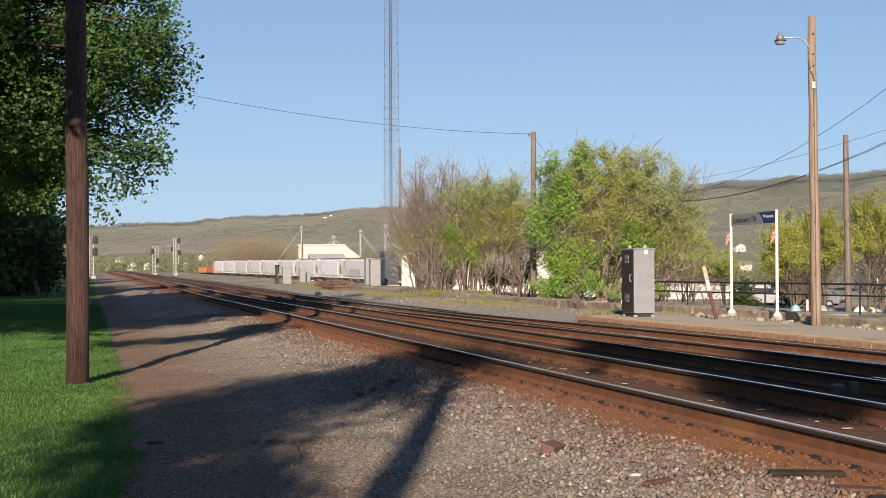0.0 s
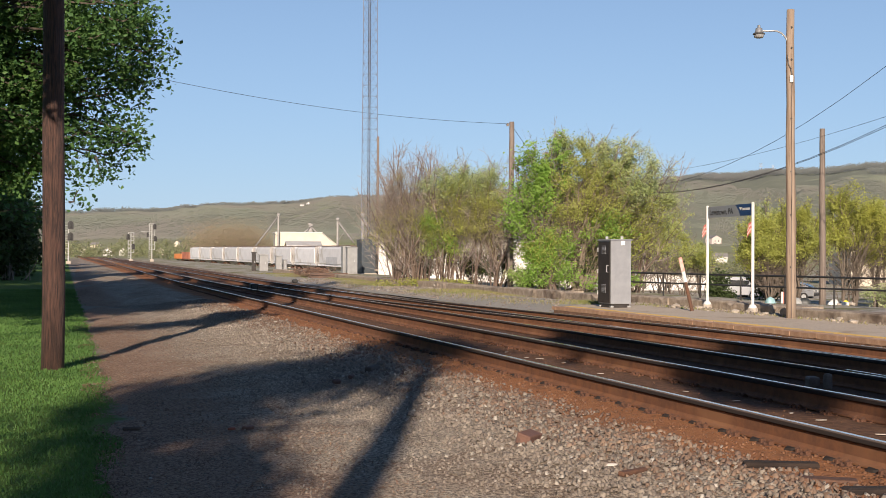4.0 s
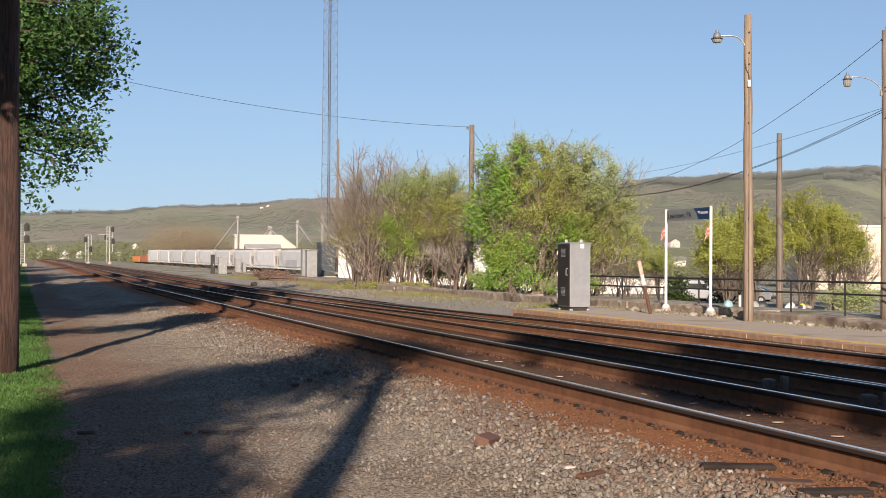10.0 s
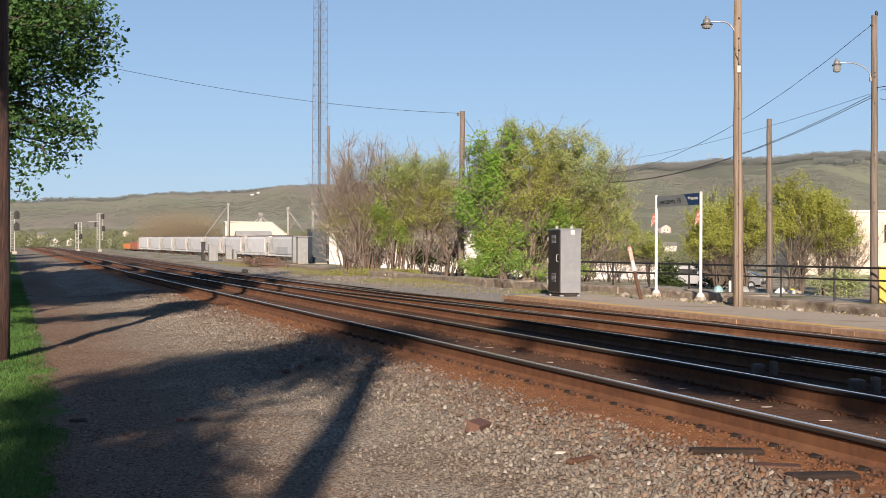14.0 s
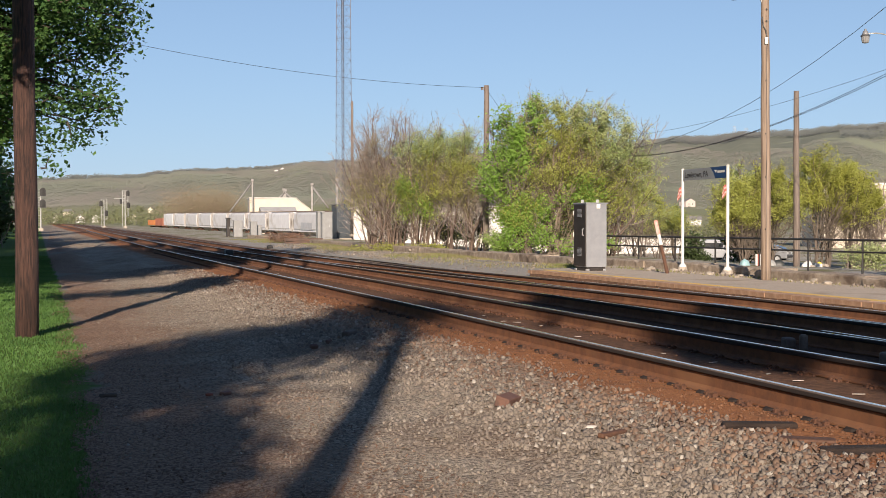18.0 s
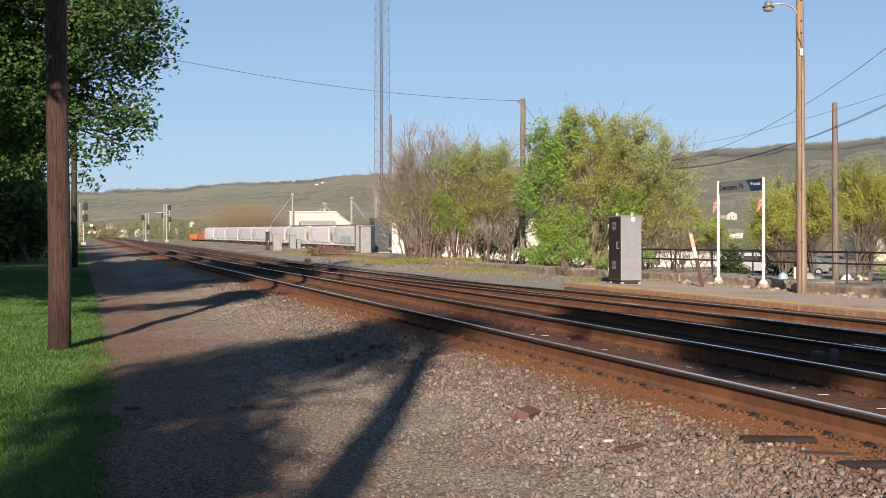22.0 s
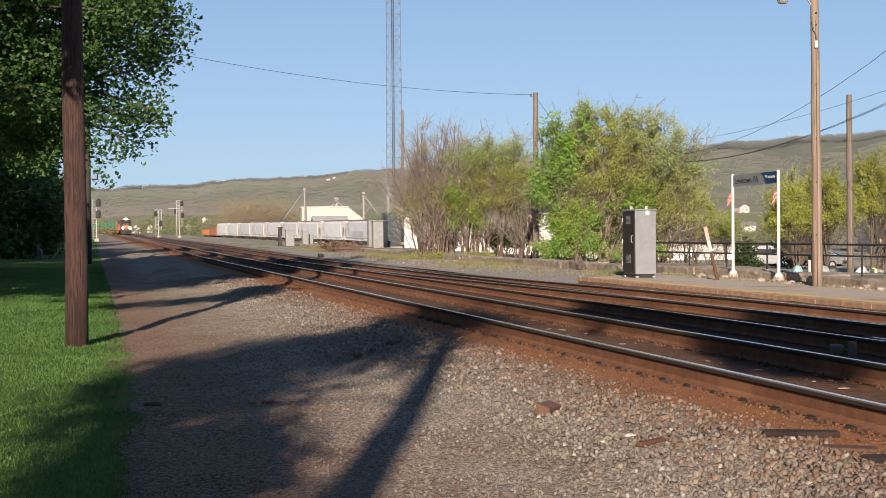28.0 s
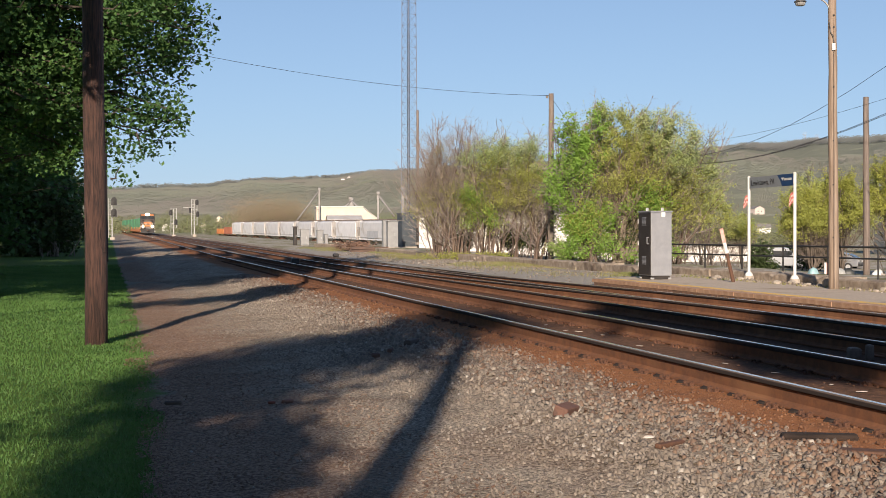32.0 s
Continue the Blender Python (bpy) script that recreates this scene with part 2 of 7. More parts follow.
def rail_mat():
    """Rust-brown rail with a polished running surface."""
    mt, nt, bs = nodes_of("rail_steel")
    co = nt.nodes.new("ShaderNodeTexCoord").outputs["Object"]
    sep = nt.nodes.new("ShaderNodeSeparateXYZ")
    wire(nt, co, sep.inputs[0])
    fine = noise_node(nt, 9, 6, 0.7, co)
    rust = blend(nt, ramp(nt, fine, 0.3, 0.7), (0.23, 0.097, 0.043), (0.14, 0.063, 0.034))
    rust = blend(nt, ramp(nt, noise_node(nt, 1.3, 3, 0.5, co), 0.5, 0.7), rust, (0.25, 0.118, 0.056))
    up = ramp(nt, sep.outputs["Z"], 0.0016, 0.0027)
    # head side and underside blackened: shade under the running surface put into colour
    head_shade = ramp(nt, sep.outputs["Z"], -0.056, -0.046)
    rust = blend(nt, head_shade, rust, (0.028, 0.02, 0.017))
    rust = blend(nt, ramp(nt, sep.outputs["Z"], -0.012, -0.004), rust, (0.14, 0.105, 0.085))
    wire(nt, blend(nt, up, rust, (1.0, 0.87, 0.71)), bs.inputs["Base Color"])
    wire(nt, calc(nt, "MULTIPLY", up, 0.9), bs.inputs["Metallic"])
    wire(nt, calc(nt, "SUBTRACT", 0.85, calc(nt, "MULTIPLY", up, 0.68)), bs.inputs["Roughness"])
    bump(nt, bs, fine, 0.1, 0.003)
    return mt


def ground_mat():
    """The open ground: mown grass, grey path gravel, lot, then meadows and wooded slopes."""
    mt, nt, bs = nodes_of("open_ground")
    pos = nt.nodes.new("ShaderNodeNewGeometry").outputs["Position"]
    sep = nt.nodes.new("ShaderNodeSeparateXYZ")
    wire(nt, pos, sep.inputs[0])
    d = calc(nt, "ADD", calc(nt, "MULTIPLY", sep.outputs["X"], DX), calc(nt, "MULTIPLY", sep.outputs["Y"], DY))
    edge = calc(nt, "ADD", d, calc(nt, "MULTIPLY", noise_node(nt, 1.1, 5, 0.7, pos), 0.9))
    fine = noise_node(nt, 16, 6, 0.75, pos)
    grass = blend(nt, ramp(nt, noise_node(nt, 5, 5, 0.7, pos), 0.3, 0.7), (0.1, 0.18, 0.03), (0.075, 0.14, 0.025))
    grit = blend(nt, ramp(nt, fine, 0.3, 0.7), (0.19, 0.155, 0.12), (0.31, 0.265, 0.21))
    grit = blend(nt, ramp(nt, noise_node(nt, 0.7, 4, 0.6, pos, 0.5), 0.5, 0.75), grit, (0.16, 0.12, 0.09))
    lot = blend(nt, ramp(nt, fine, 0.3, 0.7), (0.34, 0.31, 0.26), (0.52, 0.48, 0.415))
    weeds = blend(nt, ramp(nt, noise_node(nt, 0.3, 7, 0.7, pos), 0.42, 0.58), lot, (0.2, 0.19, 0.085))
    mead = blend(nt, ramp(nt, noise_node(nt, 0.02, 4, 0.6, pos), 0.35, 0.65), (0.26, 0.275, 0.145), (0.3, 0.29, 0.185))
    # far slopes: distant haze is put into these pale, even base colours
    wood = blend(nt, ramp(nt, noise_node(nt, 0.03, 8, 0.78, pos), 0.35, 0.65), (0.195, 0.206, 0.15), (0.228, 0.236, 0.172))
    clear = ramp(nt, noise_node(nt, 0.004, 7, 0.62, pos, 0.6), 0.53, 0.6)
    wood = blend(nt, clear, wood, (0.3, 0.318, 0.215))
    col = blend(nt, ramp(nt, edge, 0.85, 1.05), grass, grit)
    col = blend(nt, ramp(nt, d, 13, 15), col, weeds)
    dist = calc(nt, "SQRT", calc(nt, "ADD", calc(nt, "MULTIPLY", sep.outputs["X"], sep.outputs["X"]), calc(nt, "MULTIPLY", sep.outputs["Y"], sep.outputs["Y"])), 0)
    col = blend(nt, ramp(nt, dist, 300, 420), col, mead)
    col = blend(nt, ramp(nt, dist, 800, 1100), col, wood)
    wire(nt, col, bs.inputs["Base Color"])
    bs.inputs["Roughness"].default_value = 0.95
    bs.inputs["Specular IOR Level"].default_value = 0.2
    bump(nt, bs, fine, 0.6, 0.03)
    return mt


def bed_mat():
    """Track bed: grey-tan ballast, stained rust red beside the rails, brown where it is fine and trodden."""
    mt, nt, bs = nodes_of("track_bed")
    co = nt.nodes.new("ShaderNodeTexCoord").outputs["Object"]
    sep = nt.nodes.new("ShaderNodeSeparateXYZ")
    wire(nt, co, sep.inputs[0])
    fine = noise_node(nt, 14, 6, 0.75, co)
    wob = calc(nt, "ADD", sep.outputs["X"], calc(nt, "MULTIPLY", calc(nt, "SUBTRACT", noise_node(nt, 1.6, 5, 0.7, co), 0.5), 1.3))
    pebble = noise_node(nt, 34, 3, 0.6, co)
    grit = blend(nt, ramp(nt, pebble, 0.36, 0.64), (0.15, 0.122, 0.094), (0.52, 0.445, 0.345))
    worn = blend(nt, ramp(nt, pebble, 0.36, 0.64), (0.115, 0.08, 0.058), (0.36, 0.275, 0.2))
    grit = blend(nt, ramp(nt, noise_node(nt, 0.6, 6, 0.68, co, 0.8), 0.43, 0.64), grit, worn)
    leafy = ramp(nt, calc(nt, "ADD", sep.outputs["X"], calc(nt, "MULTIPLY", noise_node(nt, 0.9, 5, 0.7, co), 2.2)), 3.3, 2.1)
    grit = blend(nt, leafy, grit, blend(nt, ramp(nt, noise_node(nt, 30, 3, 0.7, co), 0.35, 0.65), (0.14, 0.086, 0.06), (0.4, 0.28, 0.2)))
    rust = blend(nt, ramp(nt, fine, 0.35, 0.7), (0.29, 0.12, 0.05), (0.4, 0.185, 0.085))
    rust = blend(nt, ramp(nt, noise_node(nt, 2.2, 4, 0.6, co), 0.5, 0.75), rust, (0.17, 0.085, 0.048))
    near = ramp(nt, calc(nt, "ABSOLUTE", calc(nt, "SUBTRACT", wob, 5.95), 0), 1.75, 1.35)
    near2 = ramp(nt, calc(nt, "ABSOLUTE", calc(nt, "SUBTRACT", wob, 10.6), 0), 2.4, 1.9)
    rust = blend(nt, ramp(nt, calc(nt, "ABSOLUTE", calc(nt, "SUBTRACT", sep.outputs["X"], 5.93), 0), 0.8, 0.62), rust, blend(nt, ramp(nt, fine, 0.35, 0.7), (0.1, 0.055, 0.034), (0.2, 0.105, 0.06)))
    # second track's dull brown dirt, darkened further for the shade over it
    dull = blend(nt, ramp(nt, fine, 0.35, 0.7), (0.075, 0.042, 0.029), (0.175, 0.092, 0.055))
    col = blend(nt, near2, blend(nt, near, grit, rust), dull)
    wire(nt, col, bs.inputs["Base Color"])
    bs.inputs["Roughness"].default_value = 0.95
    bs.inputs["Specular IOR Level"].default_value = 0.2
    bump(nt, bs, pebble, 0.65, 0.025)
    return mt


def stone_mat():
    """Loose ballast stones, each of its own tone."""
    mt, nt, bs = nodes_of("ballast_stone")
    geo = nt.nodes.new("ShaderNodeNewGeometry")
    rnd = geo.outputs["Random Per Island"]
    col = blend(nt, rnd, (0.15, 0.121, 0.096), (0.385, 0.332, 0.266))
    wn2 = nt.nodes.new("ShaderNodeTexWhiteNoise")
    wn2.noise_dimensions = "1D"
    wire(nt, rnd, wn2.inputs["W"])
    col = blend(nt, calc(nt, "MULTIPLY", wn2.outputs["Value"], 0.55), col, (0.24, 0.2, 0.162))
    col = blend(nt, ramp(nt, rnd, 0.965, 0.98), col, (0.46, 0.42, 0.36))
    col = blend(nt, calc(nt, "MULTIPLY", ramp(nt, noise_node(nt, 0.9, 4, 0.6, geo.outputs["Position"]), 0.45, 0.7), 0.6), col, (0.21, 0.168, 0.132))
    wire(nt, col, bs.inputs["Base Color"])
    bs.inputs["Roughness"].default_value = 0.9
    bump(nt, bs, noise_node(nt, 55, 4, 0.7, geo.outputs["Position"]), 0.8, 0.012)
    return mt


RAIL = rail_mat()
GROUND = ground_mat()
BED = bed_mat()
STONE = stone_mat()
PLATE_RUST = surf("dirt_covered_plate", (0.16, 0.072, 0.04), (0.085, 0.042, 0.027), 30, (0.13, 0.06, 0.034), 5, (0.85, 0.95), 0.0, 0.8, 60, bdist=0.01)
PIT_BLACK = surf("shaded_pit_black", (0.014, 0.01, 0.009), (0.026, 0.018, 0.014), 25, None, 4, (0.7, 0.9), 0.0)
TIE_WOOD = surf("creosoted_oak", (0.075, 0.055, 0.042), (0.13, 0.09, 0.065), 14, (0.17, 0.085, 0.05), 1.5, stretch=(1, 0.15, 1), vary=0.25)
IRON = surf("rusty_iron", (0.15, 0.072, 0.04), (0.085, 0.044, 0.029), 25, (0.2, 0.095, 0.05), 4, (0.7, 0.9), 0.0)
POLE_DARK = surf("brown_stained_pole", (0.026, 0.016, 0.014), (0.135, 0.067, 0.049), 7, (0.06, 0.034, 0.028), 0.9, stretch=(6, 6, 0.5), bmp=1.0, bscale=12, bdist=0.04)
# near-black wood: the tree shade over this pole is put into its colour
POLE_SHADED = surf("shade_darkened_pole", (0.03, 0.022, 0.018), (0.055, 0.04, 0.032), 7, None, 1, stretch=(6, 6, 0.35), bmp=0.6, bscale=30)
POLE_TAN = pole_mat("weathered_tan_pole", (0.225, 0.16, 0.112), (0.37, 0.285, 0.215), (0.29, 0.235, 0.185), (0.085, 0.055, 0.04))
POLE_GREY = pole_mat("weathered_grey_pole", (0.13, 0.1, 0.08), (0.26, 0.21, 0.172), (0.19, 0.165, 0.14), (0.05, 0.037, 0.03))
GALV = surf("galvanised_steel", (0.5, 0.51, 0.5), (0.6, 0.6, 0.59), 8, (0.42, 0.42, 0.41), 2, (0.35, 0.55), 0.6, 0.05)
WHITE_PAINT = surf("white_post_paint", (0.78, 0.77, 0.72), (0.7, 0.69, 0.64), 5, (0.55, 0.52, 0.46), 2, (0.35, 0.5), 0, 0.05)
CAB_GREY = surf("cabinet_grey_paint", (0.265, 0.275, 0.29), (0.305, 0.315, 0.33), 4, (0.24, 0.25, 0.265), 1.4, (0.4, 0.55), 0.1, 0.05)
CAB_DARK = surf("dark_grey_paint", (0.032, 0.027, 0.024), (0.048, 0.041, 0.036), 5, (0.035, 0.03, 0.026), 2, (0.45, 0.6), 0.1, 0.06)
HUT_DARK = surf("slate_hut_paint", (0.06, 0.075, 0.085), (0.08, 0.095, 0.108), 2, (0.052, 0.063, 0.072), 0.7, (0.4, 0.6), 0.2, 0.05)
BLACK = surf("black_paint", (0.018, 0.017, 0.016), (0.03, 0.028, 0.026), 8, None, 1, (0.4, 0.6), 0.0, 0.1)
CONCRETE = surf("stained_concrete", (0.38, 0.33, 0.27), (0.48, 0.42, 0.34), 5, (0.23, 0.18, 0.135), 0.8, (0.8, 0.95), 0, 0.5, 30, bdist=0.015)
LEDGE = surf("crumbling_concrete", (0.26, 0.205, 0.15), (0.43, 0.36, 0.28), 5, (0.12, 0.085, 0.06), 0.9, (0.8, 0.95), 0, 0.8, 20, bdist=0.03)
ASPHALT = surf("platform_asphalt", (0.42, 0.345, 0.265), (0.56, 0.475, 0.37), 22, (0.33, 0.26, 0.19), 1.1, (0.85, 0.95), 0, 0.5, 60)
BRICK = surf("orange_brown_edge_brick", (0.36, 0.21, 0.125), (0.48, 0.31, 0.2), 9, (0.27, 0.14, 0.085), 1.5, (0.8, 0.95), 0, 0.4, 40, vary=0.08)
BRICK_DARK = surf("dark_brown_brick", (0.15, 0.085, 0.055), (0.24, 0.14, 0.09), 9, (0.11, 0.065, 0.045), 1.5, (0.8, 0.95), 0, 0.6, 30, vary=0.15)
YELLOW = surf("worn_yellow_paint", (0.78, 0.52, 0.12), (0.7, 0.46, 0.13), 6, (0.52, 0.38, 0.2), 1.6, (0.6, 0.8), 0, 0.2)
LAMP_GREY = surf("weathered_lamp_metal", (0.22, 0.225, 0.23), (0.3, 0.305, 0.31), 6, (0.16, 0.16, 0.16), 2, (0.45, 0.6), 0.3, 0.05)
BARK = surf("bark", (0.065, 0.05, 0.038), (0.11, 0.085, 0.063), 5, (0.05, 0.04, 0.032), 1, stretch=(4, 4, 0.6), bmp=0.9, bscale=14, bdist=0.02)
TWIG = surf("shrub_bark", (0.2, 0.163, 0.142), (0.33, 0.275, 0.243), 6, (0.38, 0.32, 0.275), 1.2, bmp=0.3)
GREY_BARK = surf("grey_shrub_bark", (0.1, 0.08, 0.062), (0.17, 0.135, 0.105), 6, (0.2, 0.16, 0.125), 1.2, bmp=0.3)
PALE_BARK = surf("silvery_stem_bark", (0.2, 0.155, 0.115), (0.3, 0.24, 0.185), 6, (0.15, 0.11, 0.08), 1.2, bmp=0.3)
STEM_BROWN = surf("brown_shrub_stem", (0.1, 0.068, 0.05), (0.18, 0.128, 0.095), 6, (0.22, 0.165, 0.125), 1.2, bmp=0.4)
LEAF_MAPLE = leaf_mat("maple_leaf", (0.05, 0.13, 0.038), (0.13, 0.24, 0.06), (0.06, 0.135, 0.04), 0.28)
LEAF_OLIVE = leaf_mat("spring_leaf", (0.43, 0.465, 0.125), (0.56, 0.59, 0.18), (0.41, 0.43, 0.105), 0.5)
LEAF_GREEN = leaf_mat("fresh_green_leaf", (0.25, 0.43, 0.08), (0.37, 0.56, 0.12), (0.25, 0.4, 0.08), 0.45)
LEAF_PALE = leaf_mat("pale_silvery_leaf", (0.4, 0.46, 0.21), (0.5, 0.55, 0.28), (0.36, 0.44, 0.18), 0.35)
# evergreens' own dark; on the verge thickets this colour carries the tree shade
LEAF_DARK = leaf_mat("evergreen_and_shaded_leaf", (0.05, 0.085, 0.03), (0.085, 0.12, 0.04), (0.06, 0.085, 0.03))
LEAF_BUD = leaf_mat("opening_bud", (0.3, 0.24, 0.17), (0.4, 0.33, 0.22), (0.34, 0.31, 0.14), 0.25)
LEAF_GOLD = leaf_mat("yellow_green_leaf", (0.45, 0.47, 0.11), (0.58, 0.585, 0.16), (0.42, 0.43, 0.1), 0.5)
GRASS_BLADE = leaf_mat("grass_blade", (0.09, 0.195, 0.046), (0.14, 0.265, 0.07), (0.08, 0.17, 0.044), 0.35)
# hill woods paled and blued, so their base colour carries the haze
HAZED_HILL_TREES = leaf_mat("haze_paled_hillside_crowns", (0.188, 0.203, 0.162), (0.214, 0.23, 0.18), (0.208, 0.196, 0.17), 0.1, 0.009)
HAZED_CREST_TREES = leaf_mat("haze_greyed_crest_crowns", (0.15, 0.163, 0.148), (0.182, 0.196, 0.174), (0.165, 0.168, 0.156), 0.1, 0.02)

# ---- ground: one sheet to the horizon ----
def ground():
    azs = sorted(set([radians(x) for x in range(-180, 181, 10)] + [radians(x * 0.5) for x in range(-56, 57)]))[1:]
    rs = [1.5 * 1.09 ** k for k in range(0, 90)]
    rs = [r for r in rs if r < 440] + [440 + 55 * k for k in range(1, 42)] + [3000, 3600, 4400]
    v, f = [(0.0, 0.0, 0.0)], []
    n = len(azs)
    for r in rs:
        for az in azs:
            x, y = r * math.sin(az), r * math.cos(az)
            v.append((x, y, sheet_z(x, y)))
    for k in range(n):
        f.append((0, 1 + (k + 1) % n, 1 + k))
    for i in range(len(rs) - 1):
        for k in range(n):
            p, q = 1 + i * n, 1 + (i + 1) * n
            f.append((p + k, p + (k + 1) % n, q + (k + 1) % n, q + k))
    g = Geo()
    g.v, g.f, g.m = v, f, [0] * len(f)
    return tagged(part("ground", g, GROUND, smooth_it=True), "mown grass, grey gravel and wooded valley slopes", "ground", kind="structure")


ground()


def verge(a):
    """Where the mown grass gives way to gravel, across the plan."""
    return 0.44 - 0.24 * math.exp(-((a - 12.9) / 1.2) ** 2) - 0.12 * (1 - smooth(9.5, 12, a)) + 0.05 * math.sin(a * 1.9) + 0.04 * math.sin(a * 4.3 + 1)


def bed_z(d):
    """The track bed's section."""
    ds = (0.15, 0.3, 1.4, 2.8, 3.7, 4.4, 7.45, 8.5, 9.0, 12.2, 12.9, 13.4)
    zs = (-0.03, -0.002, 0.055, 0.12, 0.2, 0.258, 0.258, 0.105, 0.077, 0.077, 0.066, 0.08)
    return float(np.interp(d, ds, zs))


def trackbed():
    g = Geo()
    ds = [0.15 + 0.22 * k for k in range(61)]
    st = [-14 + 0.4 * k for k in range(190)] + [62 + 1 * k for k in range(1, 39)] + [100 + 12 * k for k in range(1, 60)]
    m = len(ds)
    for a in st:
        for d in ds:
            rough = 0.035 * noise.noise(Vector((a * 0.7, d * 1.1, 0))) + 0.02 * noise.noise(Vector((a * 2.1, d * 2.3, 5)))
            rough *= 0.22 if 4.4 < d < 7.5 or 8.9 < d < 12.5 else 1.0
            z = bed_z(d) + rough + grade(a) - 0.03 * smooth(13.3, 15.5, a) * (1 - smooth(0.3, 0.8, d))
            hump = 0.3 * noise.noise(Vector((a * 0.26, d * 0.5, 9))) + 0.14 * noise.noise(Vector((a * 0.7, d * 1.2, 3)))
            z += hump * smooth(33, 42, a) * (1 - smooth(85, 110, a)) * (1 - smooth(3.2, 4.2, d)) * smooth(0.2, 0.9, d)
            if a > 60:
                z += smooth(60, 140, a) * max(0, 0.2 - bed_z(d)) * smooth(3.5, 4.5, d)
            g.v.append((d + bend(a), a, z))
    for i in range(len(st) - 1):
        for k in range(m - 1):
            g.f.append((i * m + k, i * m + k + 1, (i + 1) * m + k + 1, (i + 1) * m + k))
    g.m = [0] * len(g.f)
    ob = part("track_bed", g, BED, smooth_it=True)
    ob.matrix_world = along(0, 0, 0)
    return tagged(ob, "grey-tan ballast bed stained rust red round the rails", "track bed", kind="structure")


trackbed()

# ---- tracks ----
HEAD = [(-0.036, -0.004), (-0.024, 0.002), (-0.012, 0.003), (0.012, 0.003), (0.024, 0.002), (0.036, -0.004), (0.038, -0.035), (0.012, -0.052), (0.009, -0.14), (0.03, -0.162), (0.075, -0.172),
        (0.075, -RAIL_H), (-0.075, -RAIL_H), (-0.075, -0.172), (-0.03, -0.162), (-0.009, -0.14), (-0.012, -0.052), (-0.038, -0.035)]


def rail(parent, a0, a1, offset, z, step=2.0, name="rail"):
    """A rail at offset(a) across the plan. Its own z = 0 is its running surface."""
    g = Geo()
    st = []
    n = max(2, int((a1 - a0) / step) + 1)
    for k in range(n):
        a = a0 + (a1 - a0) * k / (n - 1)
        st.append(((offset(a), a, 0), (1, 0, 0)))
    n = len(HEAD)
    pts = [(p[0] + s[0], p[1], s[1]) for p, w in st for s in HEAD]
    g.add(pts, [(i * n + k, i * n + (k + 1) % n, (i + 1) * n + (k + 1) % n, (i + 1) * n + k) for i in range(len(st) - 1) for k in range(n)])
    g.add(pts[:n], [tuple(range(n))]), g.add(pts[-n:], [tuple(range(n - 1, -1, -1))])
    ob = part(name, g, RAIL, parent)
    ob.matrix_parent_inverse = Matrix.Identity(4)
    ob.location = (0, 0, z)
    return ob


def tie_plate_geo():
    """A tie plate with its spikes, the anchors clipped under the rail beside it, and a black wedge for a shaded pit."""
    g = Geo()
    g.box((0, 0, 0.006), (0.34, 0.18, 0.012))
    for sx in (-1, 1):
        g.prism([(sx * (0.1 + 0.014 * math.cos(q)), 0.085 * math.sin(q)) for q in [sx * 1.0472 * k for k in range(6)]], 0.004, 0.024)
        for sy in (-0.06, 0.055):
            # a spike: its domed head over the rail's foot
            g.tube([(sx * 0.125, sy, 0.0), (sx * 0.12, sy, 0.03), (sx * 0.1, sy + 0.004, 0.04), (sx * 0.082, sy, 0.03)], [0.016, 0.02, 0.017, 0.01], 4)
        g.tube([(sx * 0.155, 0.04 * sx, 0.0), (sx * 0.153, 0.042 * sx, 0.026), (sx * 0.15, 0.045 * sx, 0.032)], [0.016, 0.018, 0.008], 4)
    for sy in (-1, 1):
        g.tube([(-0.095, sy * 0.13, 0.006), (-0.06, sy * 0.135, 0.022), (0.06, sy * 0.13, 0.022), (0.095, sy * 0.132, 0.006)], 0.014, 4)
    # black wedge against the rail's foot, drawn in place of a shaded pit
    g.add([(-0.078, 0.12, 0.03), (-0.078, 0.25, 0.034), (-0.135, 0.2, 0.022), (-0.11, 0.155, 0.028), (-0.078, 0.13, 0), (-0.078, 0.24, 0), (-0.135, 0.205, 0), (-0.112, 0.15, 0)],
          [(0, 3, 2, 1), (0, 4, 7, 3), (3, 7, 6, 2), (2, 6, 5, 1)], 1)
    return g


PLATE_MESH = tie_plate_geo().mesh("tie_plate", [PLATE_RUST, PIT_BLACK])


def tie_mesh():
    g = Geo()
    x, y, z, c = 1.3, 0.115, 0.17, 0.012
    sec = [(-y, -z), (-y, -c), (-y + c, 0), (y - c, 0), (y, -c), (y, -z)]
    pts = [(sx * x, s[0], s[1]) for sx in (-1, 1) for s in sec]
    g.add(pts, [(5, 4, 3, 2, 1, 0), (6, 7, 8, 9, 10, 11)] + [(k, (k + 1) % 6, 6 + (k + 1) % 6, 6 + k) for k in range(6)])
    return g.mesh("tie", [TIE_WOOD])


TIE_MESH = tie_mesh()


def tie_row(parent, centre, top, a0, a1, kind_step=0.5):
    """Ties with their plates, one by one."""
    k, rng = 0, random.Random(4)
    a = a0
    while a < a1:
        t = new("tie", TIE_MESH)
        t.parent, t.matrix_parent_inverse = parent, Matrix.Identity(4)
        t.location = (centre + rng.uniform(-0.05, 0.05), a, top - RAIL_H - 0.017)
        t.rotation_euler = (0, 0, rng.uniform(-0.012, 0.012))
        for s in (-1, 1):
            p = new("tie_plate", PLATE_MESH)
            p.parent, p.matrix_parent_inverse = t, Matrix.Identity(4)
            p.location = (centre + s * GAUGE / 2 - t.location.x, 0, 0)
            p.rotation_euler = (0, 0, math.pi if s > 0 else 0)
        a += kind_step + rng.uniform(-0.015, 0.015)


